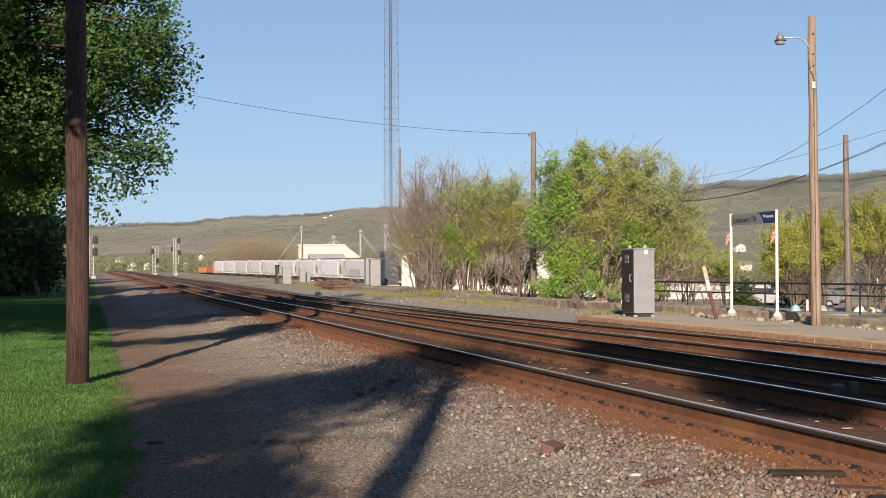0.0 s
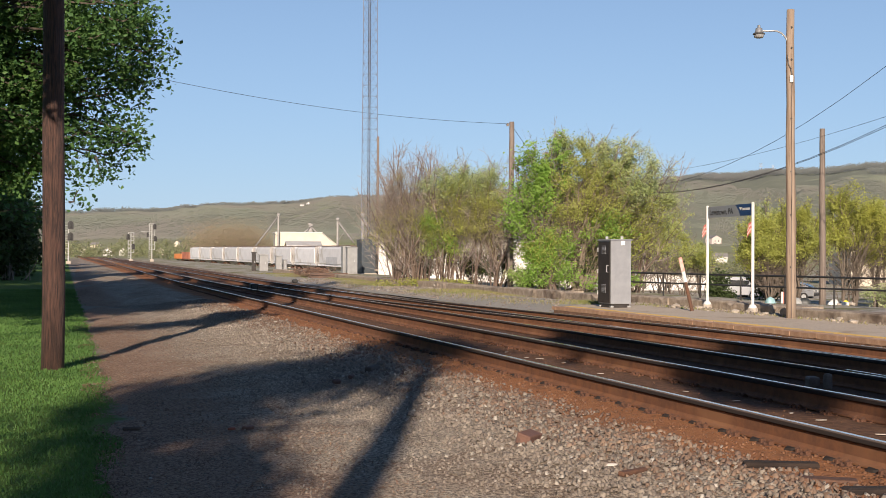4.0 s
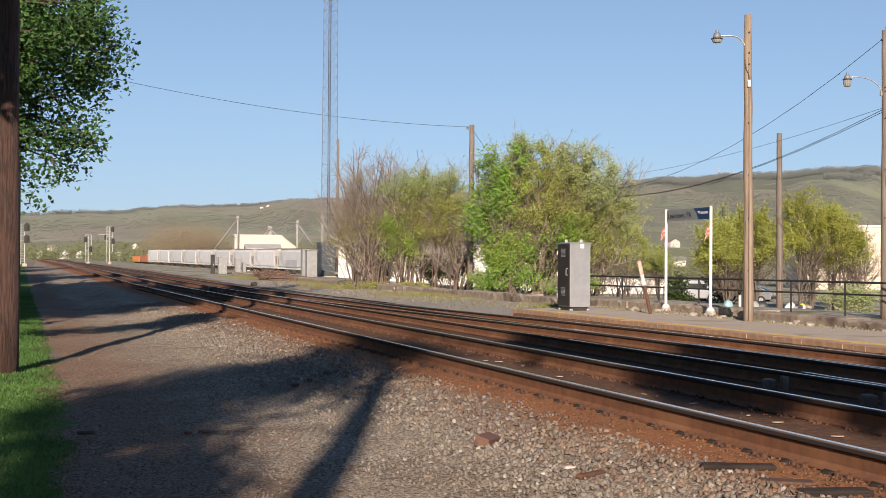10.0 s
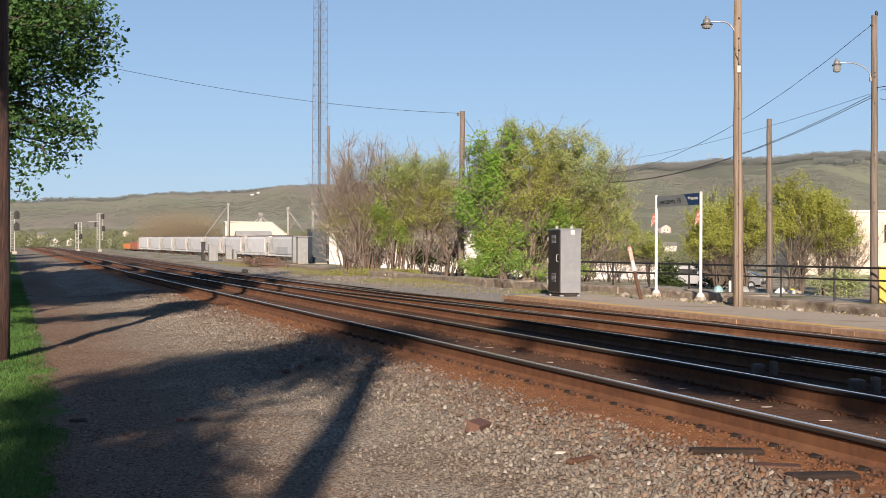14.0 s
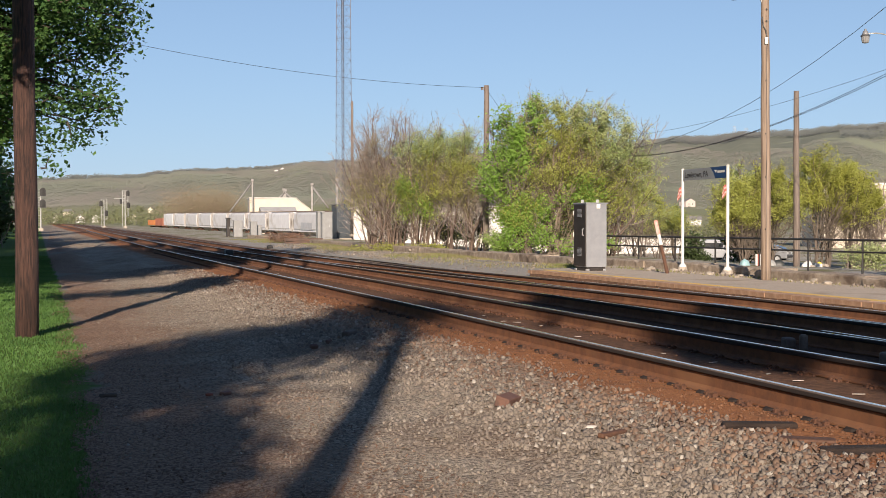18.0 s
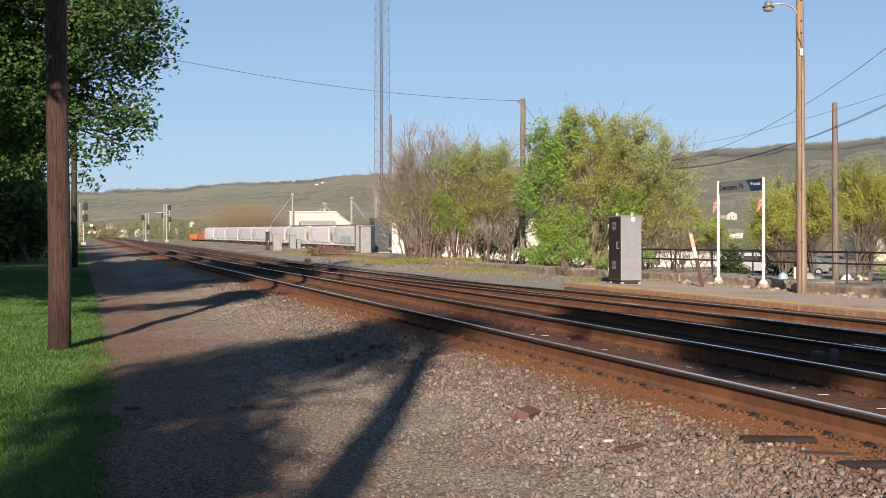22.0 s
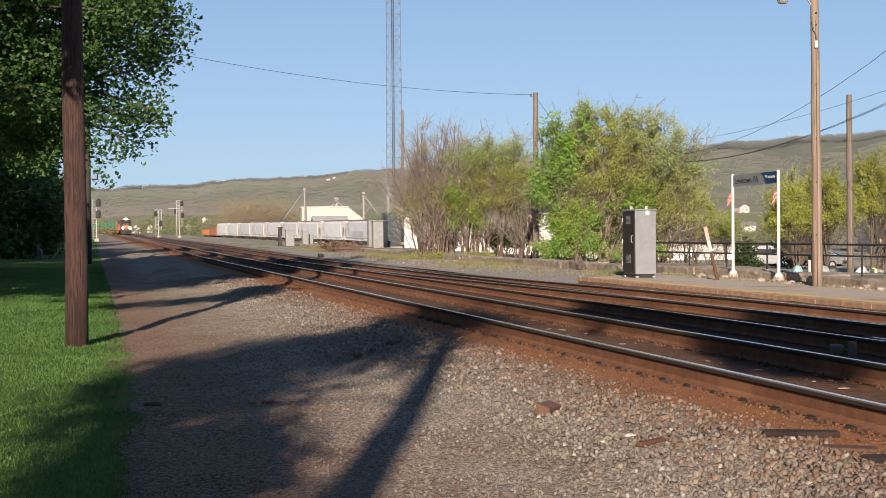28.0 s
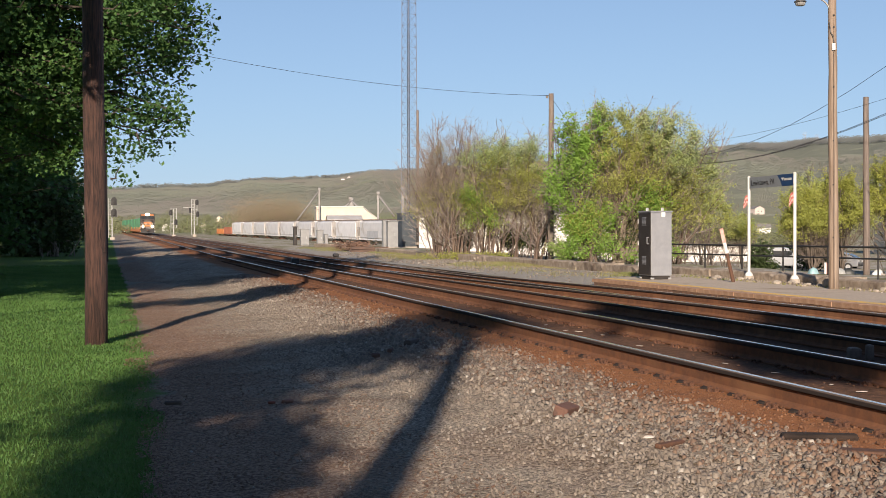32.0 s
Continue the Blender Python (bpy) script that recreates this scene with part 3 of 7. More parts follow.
def far_ties(parent, centre, top, a0, a1):
    g = Geo()
    a = a0
    while a < a1:
        g.box((centre + bend(a), a, top + grade(a) - RAIL_H - 0.09), (2.6, 0.23, 0.16))
        a += 0.55 if a < 150 else 1.1
    ob = part("far_ties", g, TIE_WOOD, parent, kind="stuff")
    ob.matrix_parent_inverse = Matrix.Identity(4)


SLOPE = math.atan(0.0026)


def far_rail(parent, offset, z, a1=620):
    ob = rail(parent, 0, a1 - 60, lambda b: offset(b + 60) + bend(b + 60), 0, 6)
    ob.location, ob.rotation_euler = (0, 60, z), (SLOPE, 0, 0)


def tracks():
    one = thing("track_1", along(0, 0), "near main-line track with rusty rails and polished heads", "railway track", kind="structure")
    for s in (-1, 1):
        c = CENTRE + s * GAUGE / 2
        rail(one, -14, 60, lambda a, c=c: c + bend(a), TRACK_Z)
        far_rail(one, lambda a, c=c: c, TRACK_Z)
    far_ties(one, CENTRE, TRACK_Z, 60, 330)
    tie_row(one, CENTRE, TRACK_Z, -2, 59)
    two = thing("track_2", along(0, 0), "second main-line track with rusty rails beside the platform", "railway track", kind="structure")
    for s in (-1, 1):
        c = CENTRE2 + s * GAUGE / 2
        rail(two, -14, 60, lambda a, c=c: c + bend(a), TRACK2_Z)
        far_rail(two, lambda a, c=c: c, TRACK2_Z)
    far_ties(two, CENTRE2, TRACK2_Z, 60, 330)
    tie_row(two, CENTRE2 + 0.4, TRACK2_Z, 2, 59, 0.52)
    rail(two, 1.5, 13.8, lambda a: CENTRE2 - GAUGE / 2 + 0.125 + 0.05 * smooth(12.6, 13.8, a), TRACK2_Z + 0.002, 0.4, "guard_rail")
    side = thing("track_3", along(0, 0), "turnout siding leaving the second track, dull rusty rails", "railway track", kind="structure")
    off = lambda a: 1.55 * (1 - smooth(17, 52, a)) + max(0, 18 - a) * 0.008
    rail(side, -14, 51, lambda a: CENTRE2 + GAUGE / 2 + 0.06 + off(a), TRACK2_Z - 0.004, 1.2)
    rail(side, 21.4, 50, lambda a: CENTRE2 - GAUGE / 2 + 0.03 + off(a), TRACK2_Z - 0.004, 1.0, "switch_rail")
    rail(side, -14, 19, lambda a: CENTRE2 + GAUGE / 2 + 0.11 + max(0, 18 - a) * 0.008, TRACK2_Z - 0.002, 1.5, "wing_rail")
    yard = thing("track_4", along(0, 0), "rusty yard track under parked hopper cars", "railway track", kind="structure")
    for s in (-1, 1):
        ob = rail(yard, 0, 230, lambda b, s=s: s * GAUGE / 2, 0, 30)
        ob.location = (0, 0, 0)
    yard.matrix_world = pose(-9.0, 207.5, -1.07, 0.3, 0, 18.6)


tracks()

# ---- platform, ledge wall ----
def platform():
    pf = thing("platform_1", along(0, 0), "low asphalt station platform with a brick edge and yellow line", "platform", kind="structure")
    g = Geo()
    g.add([(13.59, -16, PLAT_Z), (17.2, -16, PLAT_Z + 0.03), (17.4, 36, PLAT_Z + 0.02), (13.59, 33.5, PLAT_Z), (13.59, -16, -0.05), (17.2, -16, -0.05), (17.4, 36, -0.05), (13.59, 33.5, -0.05)],
          [(0, 1, 2, 3), (4, 7, 6, 5), (0, 3, 7, 4), (1, 5, 6, 2), (0, 4, 5, 1), (3, 2, 6, 7)])
    part("surface", g, ASPHALT, pf)
    g = Geo()
    k, a = 0, -15.9
    rng = random.Random(9)
    while a < 33.4:
        w = min(rng.uniform(2.0, 3.2), 33.5 - a)
        g.box((13.73 + rng.uniform(-0.012, 0.012), a + w / 2, PLAT_Z + 0.004), (0.22, w, 0.006))
        a += w + rng.choice((0.0, 0.0, 0.03))
    part("yellow_line", g, YELLOW, pf, "worn yellow safety line")
    bm = Geo()
    bm.box((0, 0, 0), (0.34, 0.297, 0.09))
    brick_me = bm.mesh("brick", [BRICK])
    low_me = bm.mesh("brick", [BRICK_DARK])
    for row in range(3):
        for j in range(96):
            a = 4.9 + 0.3 * j + 0.15 * (row % 2)
            if a > 33.5:
                continue
            # the two lower courses take the darker brick
            b = new("brick", low_me if row else brick_me)
            b.parent, b.matrix_parent_inverse = pf, Matrix.Identity(4)
            b.location = (13.42 + rng.uniform(-0.006, 0.006), a, PLAT_Z - 0.045 - 0.093 * row + rng.uniform(-0.003, 0.003))
            b.rotation_euler = (0, rng.uniform(-0.02, 0.02), rng.uniform(-0.02, 0.02))


platform()


def gravel_apron():
    """Gravel beside the second track, beyond the platform's end."""
    g = Geo()
    ds = [12.9 + 0.4 * k for k in range(12)]
    st = [33.0 + 1.5 * k for k in range(46)]
    for a in st:
        for d in ds:
            z = 0.1 + 0.12 * smooth(13, 15, d) + 0.03 * noise.noise(Vector((a * 0.6, d, 2))) + grade(a)
            g.v.append((d, a, z * (1 if d < 17.1 else 0.2)))
    m = len(ds)
    g.f = [(i * m + k, i * m + k + 1, (i + 1) * m + k + 1, (i + 1) * m + k) for i in range(len(st) - 1) for k in range(m - 1)]
    g.m = [0] * len(g.f)
    ob = part("gravel_strip", g, surf("grey_gravel", (0.29, 0.265, 0.225), (0.4, 0.37, 0.315), 12, (0.3, 0.27, 0.19), 0.5, bmp=0.8, bscale=20, bdist=0.03), smooth_it=True)
    ob.matrix_world = along(0, 0)
    tagged(ob, "grey gravel strip beside the track", "gravel", kind="structure")


gravel_apron()


def ledge():
    w = thing("wall_1", along(0, 0), "low crumbling concrete ledge behind the platform", "ledge wall", kind="structure")
    rng = random.Random(2)
    a = 8.0
    while a < 105:
        n = rng.uniform(2.6, 4.2)
        d0 = 16.35 + 0.55 * smooth(20, 80, a) + 0.6 * smooth(22, 25, a) * (1 - smooth(33, 36, a))
        top = 0.5 + rng.uniform(-0.03, 0.02) + grade(a)
        g = Geo()
        steps = 16
        for i in range(steps + 1):
            y = n * i / steps
            e = rng.uniform(-0.012, 0.008) - (rng.uniform(0.04, 0.12) if rng.random() < 0.1 else 0)
            g.v += [(d0 + 0.03 * rng.random(), a + y, -0.03), (d0 + e * 0.4, a + y, top - 0.03 + e), (d0 + 0.03 - e * 0.5, a + y, top + e * 0.5), (d0 + 0.62, a + y, top + rng.uniform(-0.02, 0.02)), (d0 + 0.64, a + y, -0.03)]
        g.f = [(i * 5 + k, i * 5 + k + 1, i * 5 + k + 6, i * 5 + k + 5) for i in range(steps) for k in range(4)]
        g.f += [(0, 4, 3, 2, 1), tuple(steps * 5 + k for k in (0, 1, 2, 3, 4))]
        g.m = [0] * len(g.f)
        part("slab", g, LEDGE, w)
        a += n + 0.02


ledge()


# ---- plants ----
def leaf_cloud(name, pts, size, mat, rng, parent, flat=0.12, face=None, bent=False):
    """Small leaves at the given places, three-cornered or, where they are seen close, bent along the rib."""
    n = len(pts)
    pts = np.asarray(pts)
    nrm = rng.normal(size=(n, 3))
    nrm[:, 2] = np.abs(nrm[:, 2]) + flat
    nrm += (0.0, -0.35, 0.25)
    if face is not None:
        nrm = nrm * 0.13 + np.array(face)
    nrm /= np.linalg.norm(nrm, axis=1, keepdims=True)
    u = np.cross(nrm, rng.normal(size=(n, 3)))
    u /= np.linalg.norm(u, axis=1, keepdims=True) + 1e-9
    w = np.cross(nrm, u)
    s = size * rng.uniform(0.6, 1.35, (n, 1))
    if bent:
        corners, k = [pts - u * s, pts - w * s * 0.62 - nrm * s * 0.15, pts + u * s * 0.9, pts + w * s * 0.62 - nrm * s * 0.15], 4
    else:
        corners, k = [pts - u * s, pts + u * s * 0.6 + w * s * 0.72, pts + u * s * 0.6 - w * s * 0.72], 3
    me = np_mesh(name, np.stack(corners, 1).reshape(-1, 3), np.arange(k * n), np.full(n, k), mat)
    ob = new(name, me)
    ob.parent = parent
    return ob


def tree(name, label, base, lobes, leaf, count, size, trunk_r=0.2, stems=1, bark=None, clusters=260, spread=0.42, seed=1, bare=0.0, fork=0.35, group="", category="tree", bent=False):
    """A tree or shrub: trunk or stems, limbs to each lobe of its crown, twigs to each clump of leaves. Lobes are (x, y, z, rx, ry, rz) from its base."""
    rng = np.random.default_rng(seed)
    root = thing(name, pose(*base), label, category, group)
    bark = bark or BARK
    vol = np.array([l[3] * l[4] * l[5] for l in lobes])
    pick = rng.choice(len(lobes), clusters, p=vol / vol.sum())
    L = np.array(lobes)
    dirs = rng.normal(size=(clusters, 3))
    dirs /= np.linalg.norm(dirs, axis=1, keepdims=True)
    rad = rng.uniform(0.12, 1.0, (clusters, 1)) ** 0.45 * rng.uniform(0.85, 1.12, (clusters, 1))
    cen = L[pick, :3] + dirs * rad * L[pick, 3:]
    cen[:, 2] = np.maximum(cen[:, 2], 0.25)
    wood, twigs = Geo(), Geo()
    foot = [Vector((rng.uniform(-1, 1) * 0.12 * stems * 0.5, rng.uniform(-1, 1) * 0.1 * stems * 0.5, -0.1)) for _ in range(stems)]
    if stems == 1:
        foot = [Vector((0, 0, -0.15))]
    limbs = []
    top = max(l[2] for l in lobes)
    for i, l in enumerate(lobes):
        f = foot[i % stems]
        c = Vector(l[:3])
        crotch = Vector((f.x * 1.4 + c.x * 0.12, f.y * 1.4 + c.y * 0.12, min(c.z * 0.75, top * fork)))
        if stems == 1:
            crotch = Vector((0, 0, min(c.z * (1.04 if c.z > 0.6 * top else 0.8), top * fork)))
        end, own_stem = c + Vector((0, 0, l[5] * 0.45)), i < stems
        path = [f if own_stem else crotch.lerp(f, 0.06)]
        for k in range(1, 6):
            u = k / 5
            p = (f.lerp(crotch, min(1, u * 2)) if u <= 0.5 else crotch.lerp(end, (u - 0.5) * 2)) if own_stem else crotch.lerp(end, u)
            path.append(p + Vector(rng.normal(size=3)) * 0.04 * (1 + l[3] * 0.3))
        r0 = trunk_r * (1 if own_stem else 0.42 * min(1.0, (l[3] / 1.4) ** 2))
        wood.tube(path, [r0 * (1 - 0.85 * k / 5) for k in range(6)], 7 if stems > 1 else 9, True)
        limbs.append(path)
    for k in range(clusters):
        path = limbs[pick[k]]
        c = Vector(cen[k])
        low = [p for p in path[2:] if p.z < c.z + 0.4] or [path[2]]
        s = min(low, key=lambda p: (p - c).length)
        mid = s.lerp(c, 0.55) + Vector((0, 0, 0.08 * (c - s).length)) + Vector(rng.normal(size=3)) * 0.05
        tip = c + (c - s).normalized() * spread * 0.8 + Vector((0, 0, spread * 0.4))
        r = min(trunk_r * 0.16, 0.03 + 0.004 * (c - s).length)
        twigs.tube([s, mid, c, tip], [r, r * 0.7, r * 0.45, r * 0.15], 4, False)
        if bare > 0.7 and k % 2 == 0:
            e = c + Vector((rng.normal() * 0.25, rng.normal() * 0.25, rng.uniform(0.5, 1.25)))
            twigs.tube([c, c.lerp(e, 0.5) + Vector(rng.normal(size=3)) * 0.05, e], [r * 0.5, r * 0.35, r * 0.12], 3, False)
        if bare:
            for _ in range(3 if bare < 0.7 else 5):
                e = c + Vector(rng.normal(size=3)) * spread * 0.9 + Vector((0, 0, spread * 0.9))
                twigs.tube([mid, mid.lerp(e, 0.5) + Vector(rng.normal(size=3)) * 0.04, e], [r * 0.6, r * 0.4, r * 0.12], 3, False)
    for k in range(3 * stems if stems > 3 else 0):
        c = Vector(cen[k])
        f = Vector((c.x * 0.45 + rng.normal() * 0.35, c.y * 0.45 + rng.normal() * 0.3, -0.1))
        r = trunk_r * rng.uniform(0.35, 0.75)
        path = [f + (c - f) * u + Vector((rng.normal(), rng.normal(), 0)) * 0.07 * (u > 0) for u in (0, 0.2, 0.4, 0.6, 0.8, 1.0)]
        wood.tube(path, [r * (1 - 0.14 * j) for j in range(6)], 5, False)
    part("trunk", wood, bark, root, smooth_it=True)
    part("branch", twigs, bark, root)
    dens = rng.uniform(0.2, 1.7, clusters)
    live = rng.random(clusters) > bare * 0.5
    w = dens * live
    own = rng.choice(clusters, count, p=w / w.sum())
    pts = cen[own] + np.clip(rng.normal(size=(count, 3)), -1.7, 1.7) * spread * np.array([1, 1, 0.7])
    leaf_cloud("crown", pts, size, leaf, rng, root, bent=bent)
    return root


def fan_shrub(name, label, base, foot, reach, height, stems, trunk_r, bark, seed, foliage, group="", category="shrub", leaning=1.0):
    """Stems that rise from a broad foot and fan out, fork into branches and twigs, with leaves along the twigs in the zones (x, z, rx, rz) given for each kind of leaf."""
    rng = np.random.default_rng(seed)
    root = thing(name, pose(*base), label, category, group)
    twigs, nodes = Geo(), []
    clumps = [(rng.uniform(-1, 1) * foot[0], rng.uniform(-1, 1) * foot[1]) for _ in range(max(2, stems // 6))]
    for k in range(stems):
        c = clumps[rng.integers(len(clumps))]
        f = np.array([c[0] + rng.normal() * 0.13, c[1] + rng.normal() * 0.13, -0.1])
        side = rng.uniform(-1, 1) * 0.75 + f[0] / max(foot[0], 0.1) * 0.25 * leaning
        tip = np.array([side * reach[0], rng.uniform(-1, 1) * reach[1], height * (1 - 0.38 * side * side) * rng.uniform(0.72, 1.06)])
        us = np.linspace(0, 1, 9)
        path = f + (tip - f) * np.stack([us ** 1.35, us ** 1.35, us], 1)
        path[1:] += np.cumsum(rng.normal(size=(8, 3)) * (0.085, 0.085, 0.02), 0)
        r0 = trunk_r * rng.uniform(0.4, 1.0) ** 1.5 * 1.7 * (0.6 + 0.4 * tip[2] / height)
        part("stem", Geo().tube(path, [r0 * (1 - 0.86 * u) + 0.003 for u in us], 5, False), STEM_BROWN if bark is TWIG else bark, root, smooth_it=True)
        length = tip[2]
        for b in range(15):
            u = rng.uniform(0.3, 0.97) if b > 2 else rng.uniform(0.08, 0.4)
            i = min(7, int(u * 8))
            s = path[i] + (path[i + 1] - path[i]) * (u * 8 - i)
            way = (path[i + 1] - path[i]) / np.linalg.norm(path[i + 1] - path[i])
            way = way + rng.normal(size=3) * (0.75, 0.55, 0.3)
            way /= np.linalg.norm(way)
            n = length * (0.3 * (1.12 - u) + 0.05) * rng.uniform(0.6, 1.3)
            q = [s, s + way * n * 0.4 + rng.normal(size=3) * 0.03, s + way * n * 0.75 + (0, 0, n * 0.08) + rng.normal(size=3) * 0.04, s + way * n + (0, 0, n * 0.2)]
            rb = min(r0 * 0.5, 0.026) * (1.1 - 0.4 * u)
            twigs.tube(q, [rb, rb * 0.75, rb * 0.55, rb * 0.3], 4, False)
            nodes += [q[1], q[2], q[3]]
            for _ in range(6):
                at = q[rng.integers(1, 4)]
                w = way + rng.normal(size=3) * 0.6 + (0, 0, 0.3)
                e = at + w / np.linalg.norm(w) * n * rng.uniform(0.25, 0.6)
                m = (at + e) / 2
                twigs.tube([at, e], [rb * 0.5, rb * 0.22], 3, False)
                nodes += [m, e, e]
    part("branch", twigs, bark, root)
    nodes = np.array(nodes)
    clump = np.array([noise.noise(Vector(p) * 1.5 + Vector((seed * 3.1, 0, 0))) for p in nodes])
    for mat, count, size, zones in foliage:
        w = np.zeros(len(nodes))
        for x, z, rx, rz in zones:
            w += np.exp(-1.3 * (((nodes[:, 0] - x) / rx) ** 2 + ((nodes[:, 2] - z) / rz) ** 2) ** 1.5)
        w = w ** 0.7 * np.clip(clump * 2.0 + 0.8, 0.1, 2.0)
        count, size = int(count * 2.6), size * 0.78
        own = rng.choice(len(nodes), count, p=w / w.sum())
        leaf_cloud("crown", nodes[own] + rng.normal(size=(count, 3)) * 0.11, size, mat, rng, root)
    return root


def trees():
    # the maple that overhangs the grass, and the row behind it
    tree("maple_tree", "large dark green maple overhanging the mown grass", (-12.5, 28, 0), [(0.3, 0, 9.5, 5.0, 4, 3.6), (0.8, 0, 12.8, 3.4, 3, 2.0), (3.8, -0.5, 7.3, 2.9, 2.6, 2.2), (4.6, -0.5, 9.6, 2.5, 2.6, 2.0), (3.2, -0.5, 5.3, 2.7, 2.6, 1.7), (1.9, -0.5, 4.6, 3.0, 2.6, 1.5), (5.6, 0, 6.2, 1.35, 1.8, 1.2), (4.7, 0.3, 4.6, 1.6, 1.8, 1.3), (5.3, 0, 7.7, 1.15, 1.6, 0.9), (4.2, 0.2, 3.3, 1.1, 1.4, 0.8), (6.3, 0, 5.75, 0.5, 0.9, 0.3), (6.2, 0, 6.6, 0.5, 0.9, 0.3), (5.3, 0, 3.7, 0.45, 0.9, 0.35), (4.8, 0, 2.75, 0.35, 0.8, 0.22)],
         LEAF_MAPLE, 170000, 0.058, 0.38, clusters=1300, spread=0.27, seed=3, bent=True)
    tree("maple_tree", "dark green maple in deep shade behind the poles", (-21, 46, 0), [(0, 0, 7, 5, 5, 4), (3.2, 0, 4.0, 3.2, 4, 2.6), (2, -1, 2.0, 3.6, 4, 1.8), (4.2, 1, 6.5, 2.5, 3, 2.5), (3.2, 0, 9.6, 2.6, 3, 2.5), (5.6, 0, 11.2, 1.8, 2.5, 2.2)],
         LEAF_MAPLE, 34000, 0.13, 0.35, clusters=520, spread=0.5, seed=5)
    tree("maple_tree", "dark green tree in deep shade farther down the verge", (-34, 84, 0.1), [(0, 0, 8, 7, 6, 5), (4, 0, 4, 5, 5, 3), (2, -1, 2, 5, 5, 2)],
         LEAF_MAPLE, 18000, 0.2, 0.4, clusters=320, spread=0.7, seed=6)
    # hidden trees, added to throw shade on the thickets, path and far tracks
    tree("maple_tree", "tall dark green tree hidden in the verge row, added for its shade", (-27.8, 62, 0.1), [(0, 0, 8.5, 4.2, 4.5, 5.0), (1.5, 0, 5, 3.0, 4, 3.5), (2.5, 0, 11.5, 3, 3.5, 3), (5.2, 0, 13.5, 2.5, 3, 2.5)], LEAF_MAPLE, 21000, 0.2, 0.4, clusters=400, spread=0.6, seed=7)
    for q, (x, y) in enumerate(((-43, 125), (-53.5, 155))):
        tree("maple_tree", "tall dark tree hidden far down the verge row, added for its shade", (x, y, 0.2), [(0, 0, 8.5, 5.5, 5, 5), (1.5, 0, 4, 4.2, 4, 3.5), (-2, 0, 4, 4.5, 4, 3.5)], LEAF_MAPLE, 9000, 0.28, 0.4, clusters=220, spread=0.7, seed=81 + q, group="verge row")
    for q, (x, y) in enumerate(((-30.4, 95), (-26.5, 82))):
        tree("thicket", "dark tangled thicket at the edge of the verge", (x, y, 0.1), [(0, 0, 1.8, 2.2, 2.2, 2.0), (-0.5, 0, 4.8, 2.3, 2.2, 2.6), (-1.8, 0, 3.0, 2.2, 2.2, 3.0)], LEAF_DARK, 9000, 0.17, 0.09, 5, TWIG, 170, 0.5, 71 + q, 0.1, 0.25, "verge thickets", "thicket")
    for q, (x, y) in enumerate(((-35, 102), (-41, 112), (-29.5, 66), (-26, 58))):
        tree("thicket", "dark green thicket in the shade of the verge trees", (x, y, 0.1), [(0, 0, 2.2, 3.4, 3.2, 2.4), (-2.5, 1, 4.5, 3.2, 3, 3.2), (-5, 0, 2.5, 3.4, 3, 2.6)], LEAF_DARK, 7000, 0.22, 0.09, 5, TWIG, 170, 0.6, 51 + q, 0.1, 0.25, "verge thickets", "thicket")
    tree("shrub", "dark tangled shrub under the maple", (-13.4, 30, 0), [(0, 0, 1.2, 1.7, 2.2, 1.3), (-1.2, 1.5, 1.8, 2, 2, 1.7)], LEAF_DARK, 9000, 0.08, 0.05, 3, TWIG, 150, 0.3, 8, 0.25, category="shrub")
    # shrubs on the bank behind the ledge
    fan_shrub("shrub", "tall brown shrub, its upper twigs still bare", (-0.45, 65.2, 0.2), (0.95, 0.7), (3.3, 1.5), 6.9, 58, 0.042, TWIG, 11,
              [(LEAF_BUD, 4200, 0.028, [(0.2, 5.6, 1.8, 0.9), (-1.2, 4.6, 1.2, 0.9)]), (LEAF_BUD, 3600, 0.045, [(-1.6, 3.0, 0.9, 1.0), (-0.4, 3.4, 1.4, 1.0), (0, 2.0, 1.6, 0.8)]), (LEAF_OLIVE, 2400, 0.05, [(0.3, 3.0, 1.2, 1.0), (-1.5, 2.4, 0.8, 0.8)])], "bank shrubs", "shrub")
    fan_shrub("shrub", "leafing olive-green shrub with many stems", (1.55, 64.4, 0.2), (1.0, 0.6), (2.3, 1.4), 6.7, 28, 0.042, TWIG, 12,
              [(LEAF_OLIVE, 8000, 0.055, [(-0.5, 2.9, 1.3, 1.0), (0.6, 4.4, 1.4, 0.9), (-0.2, 2.0, 1.0, 0.6), (0.9, 3.2, 1.0, 0.8)]), (LEAF_GREEN, 2600, 0.06, [(-0.4, 2.1, 0.9, 0.55), (-0.9, 3.3, 0.6, 0.5)]), (LEAF_PALE, 4600, 0.055, [(0.9, 5.4, 1.3, 0.8), (-0.6, 5.2, 1.0, 0.7), (1.6, 4.6, 0.9, 0.7)])], "bank shrubs", "shrub")
    fan_shrub("shrub", "brown twiggy shrub with pale stems and olive tips", (3.35, 63.6, 0.2), (0.7, 0.5), (1.9, 1.2), 6.2, 20, 0.045, TWIG, 13,
              [(LEAF_BUD, 2600, 0.042, [(0, 2.8, 1.3, 1.1)]), (LEAF_OLIVE, 4600, 0.052, [(-0.4, 3.6, 1.1, 1.0), (0.3, 4.6, 1.0, 0.7)]), (LEAF_PALE, 2200, 0.05, [(0.2, 5.2, 1.1, 0.7)])], "bank shrubs", "shrub")
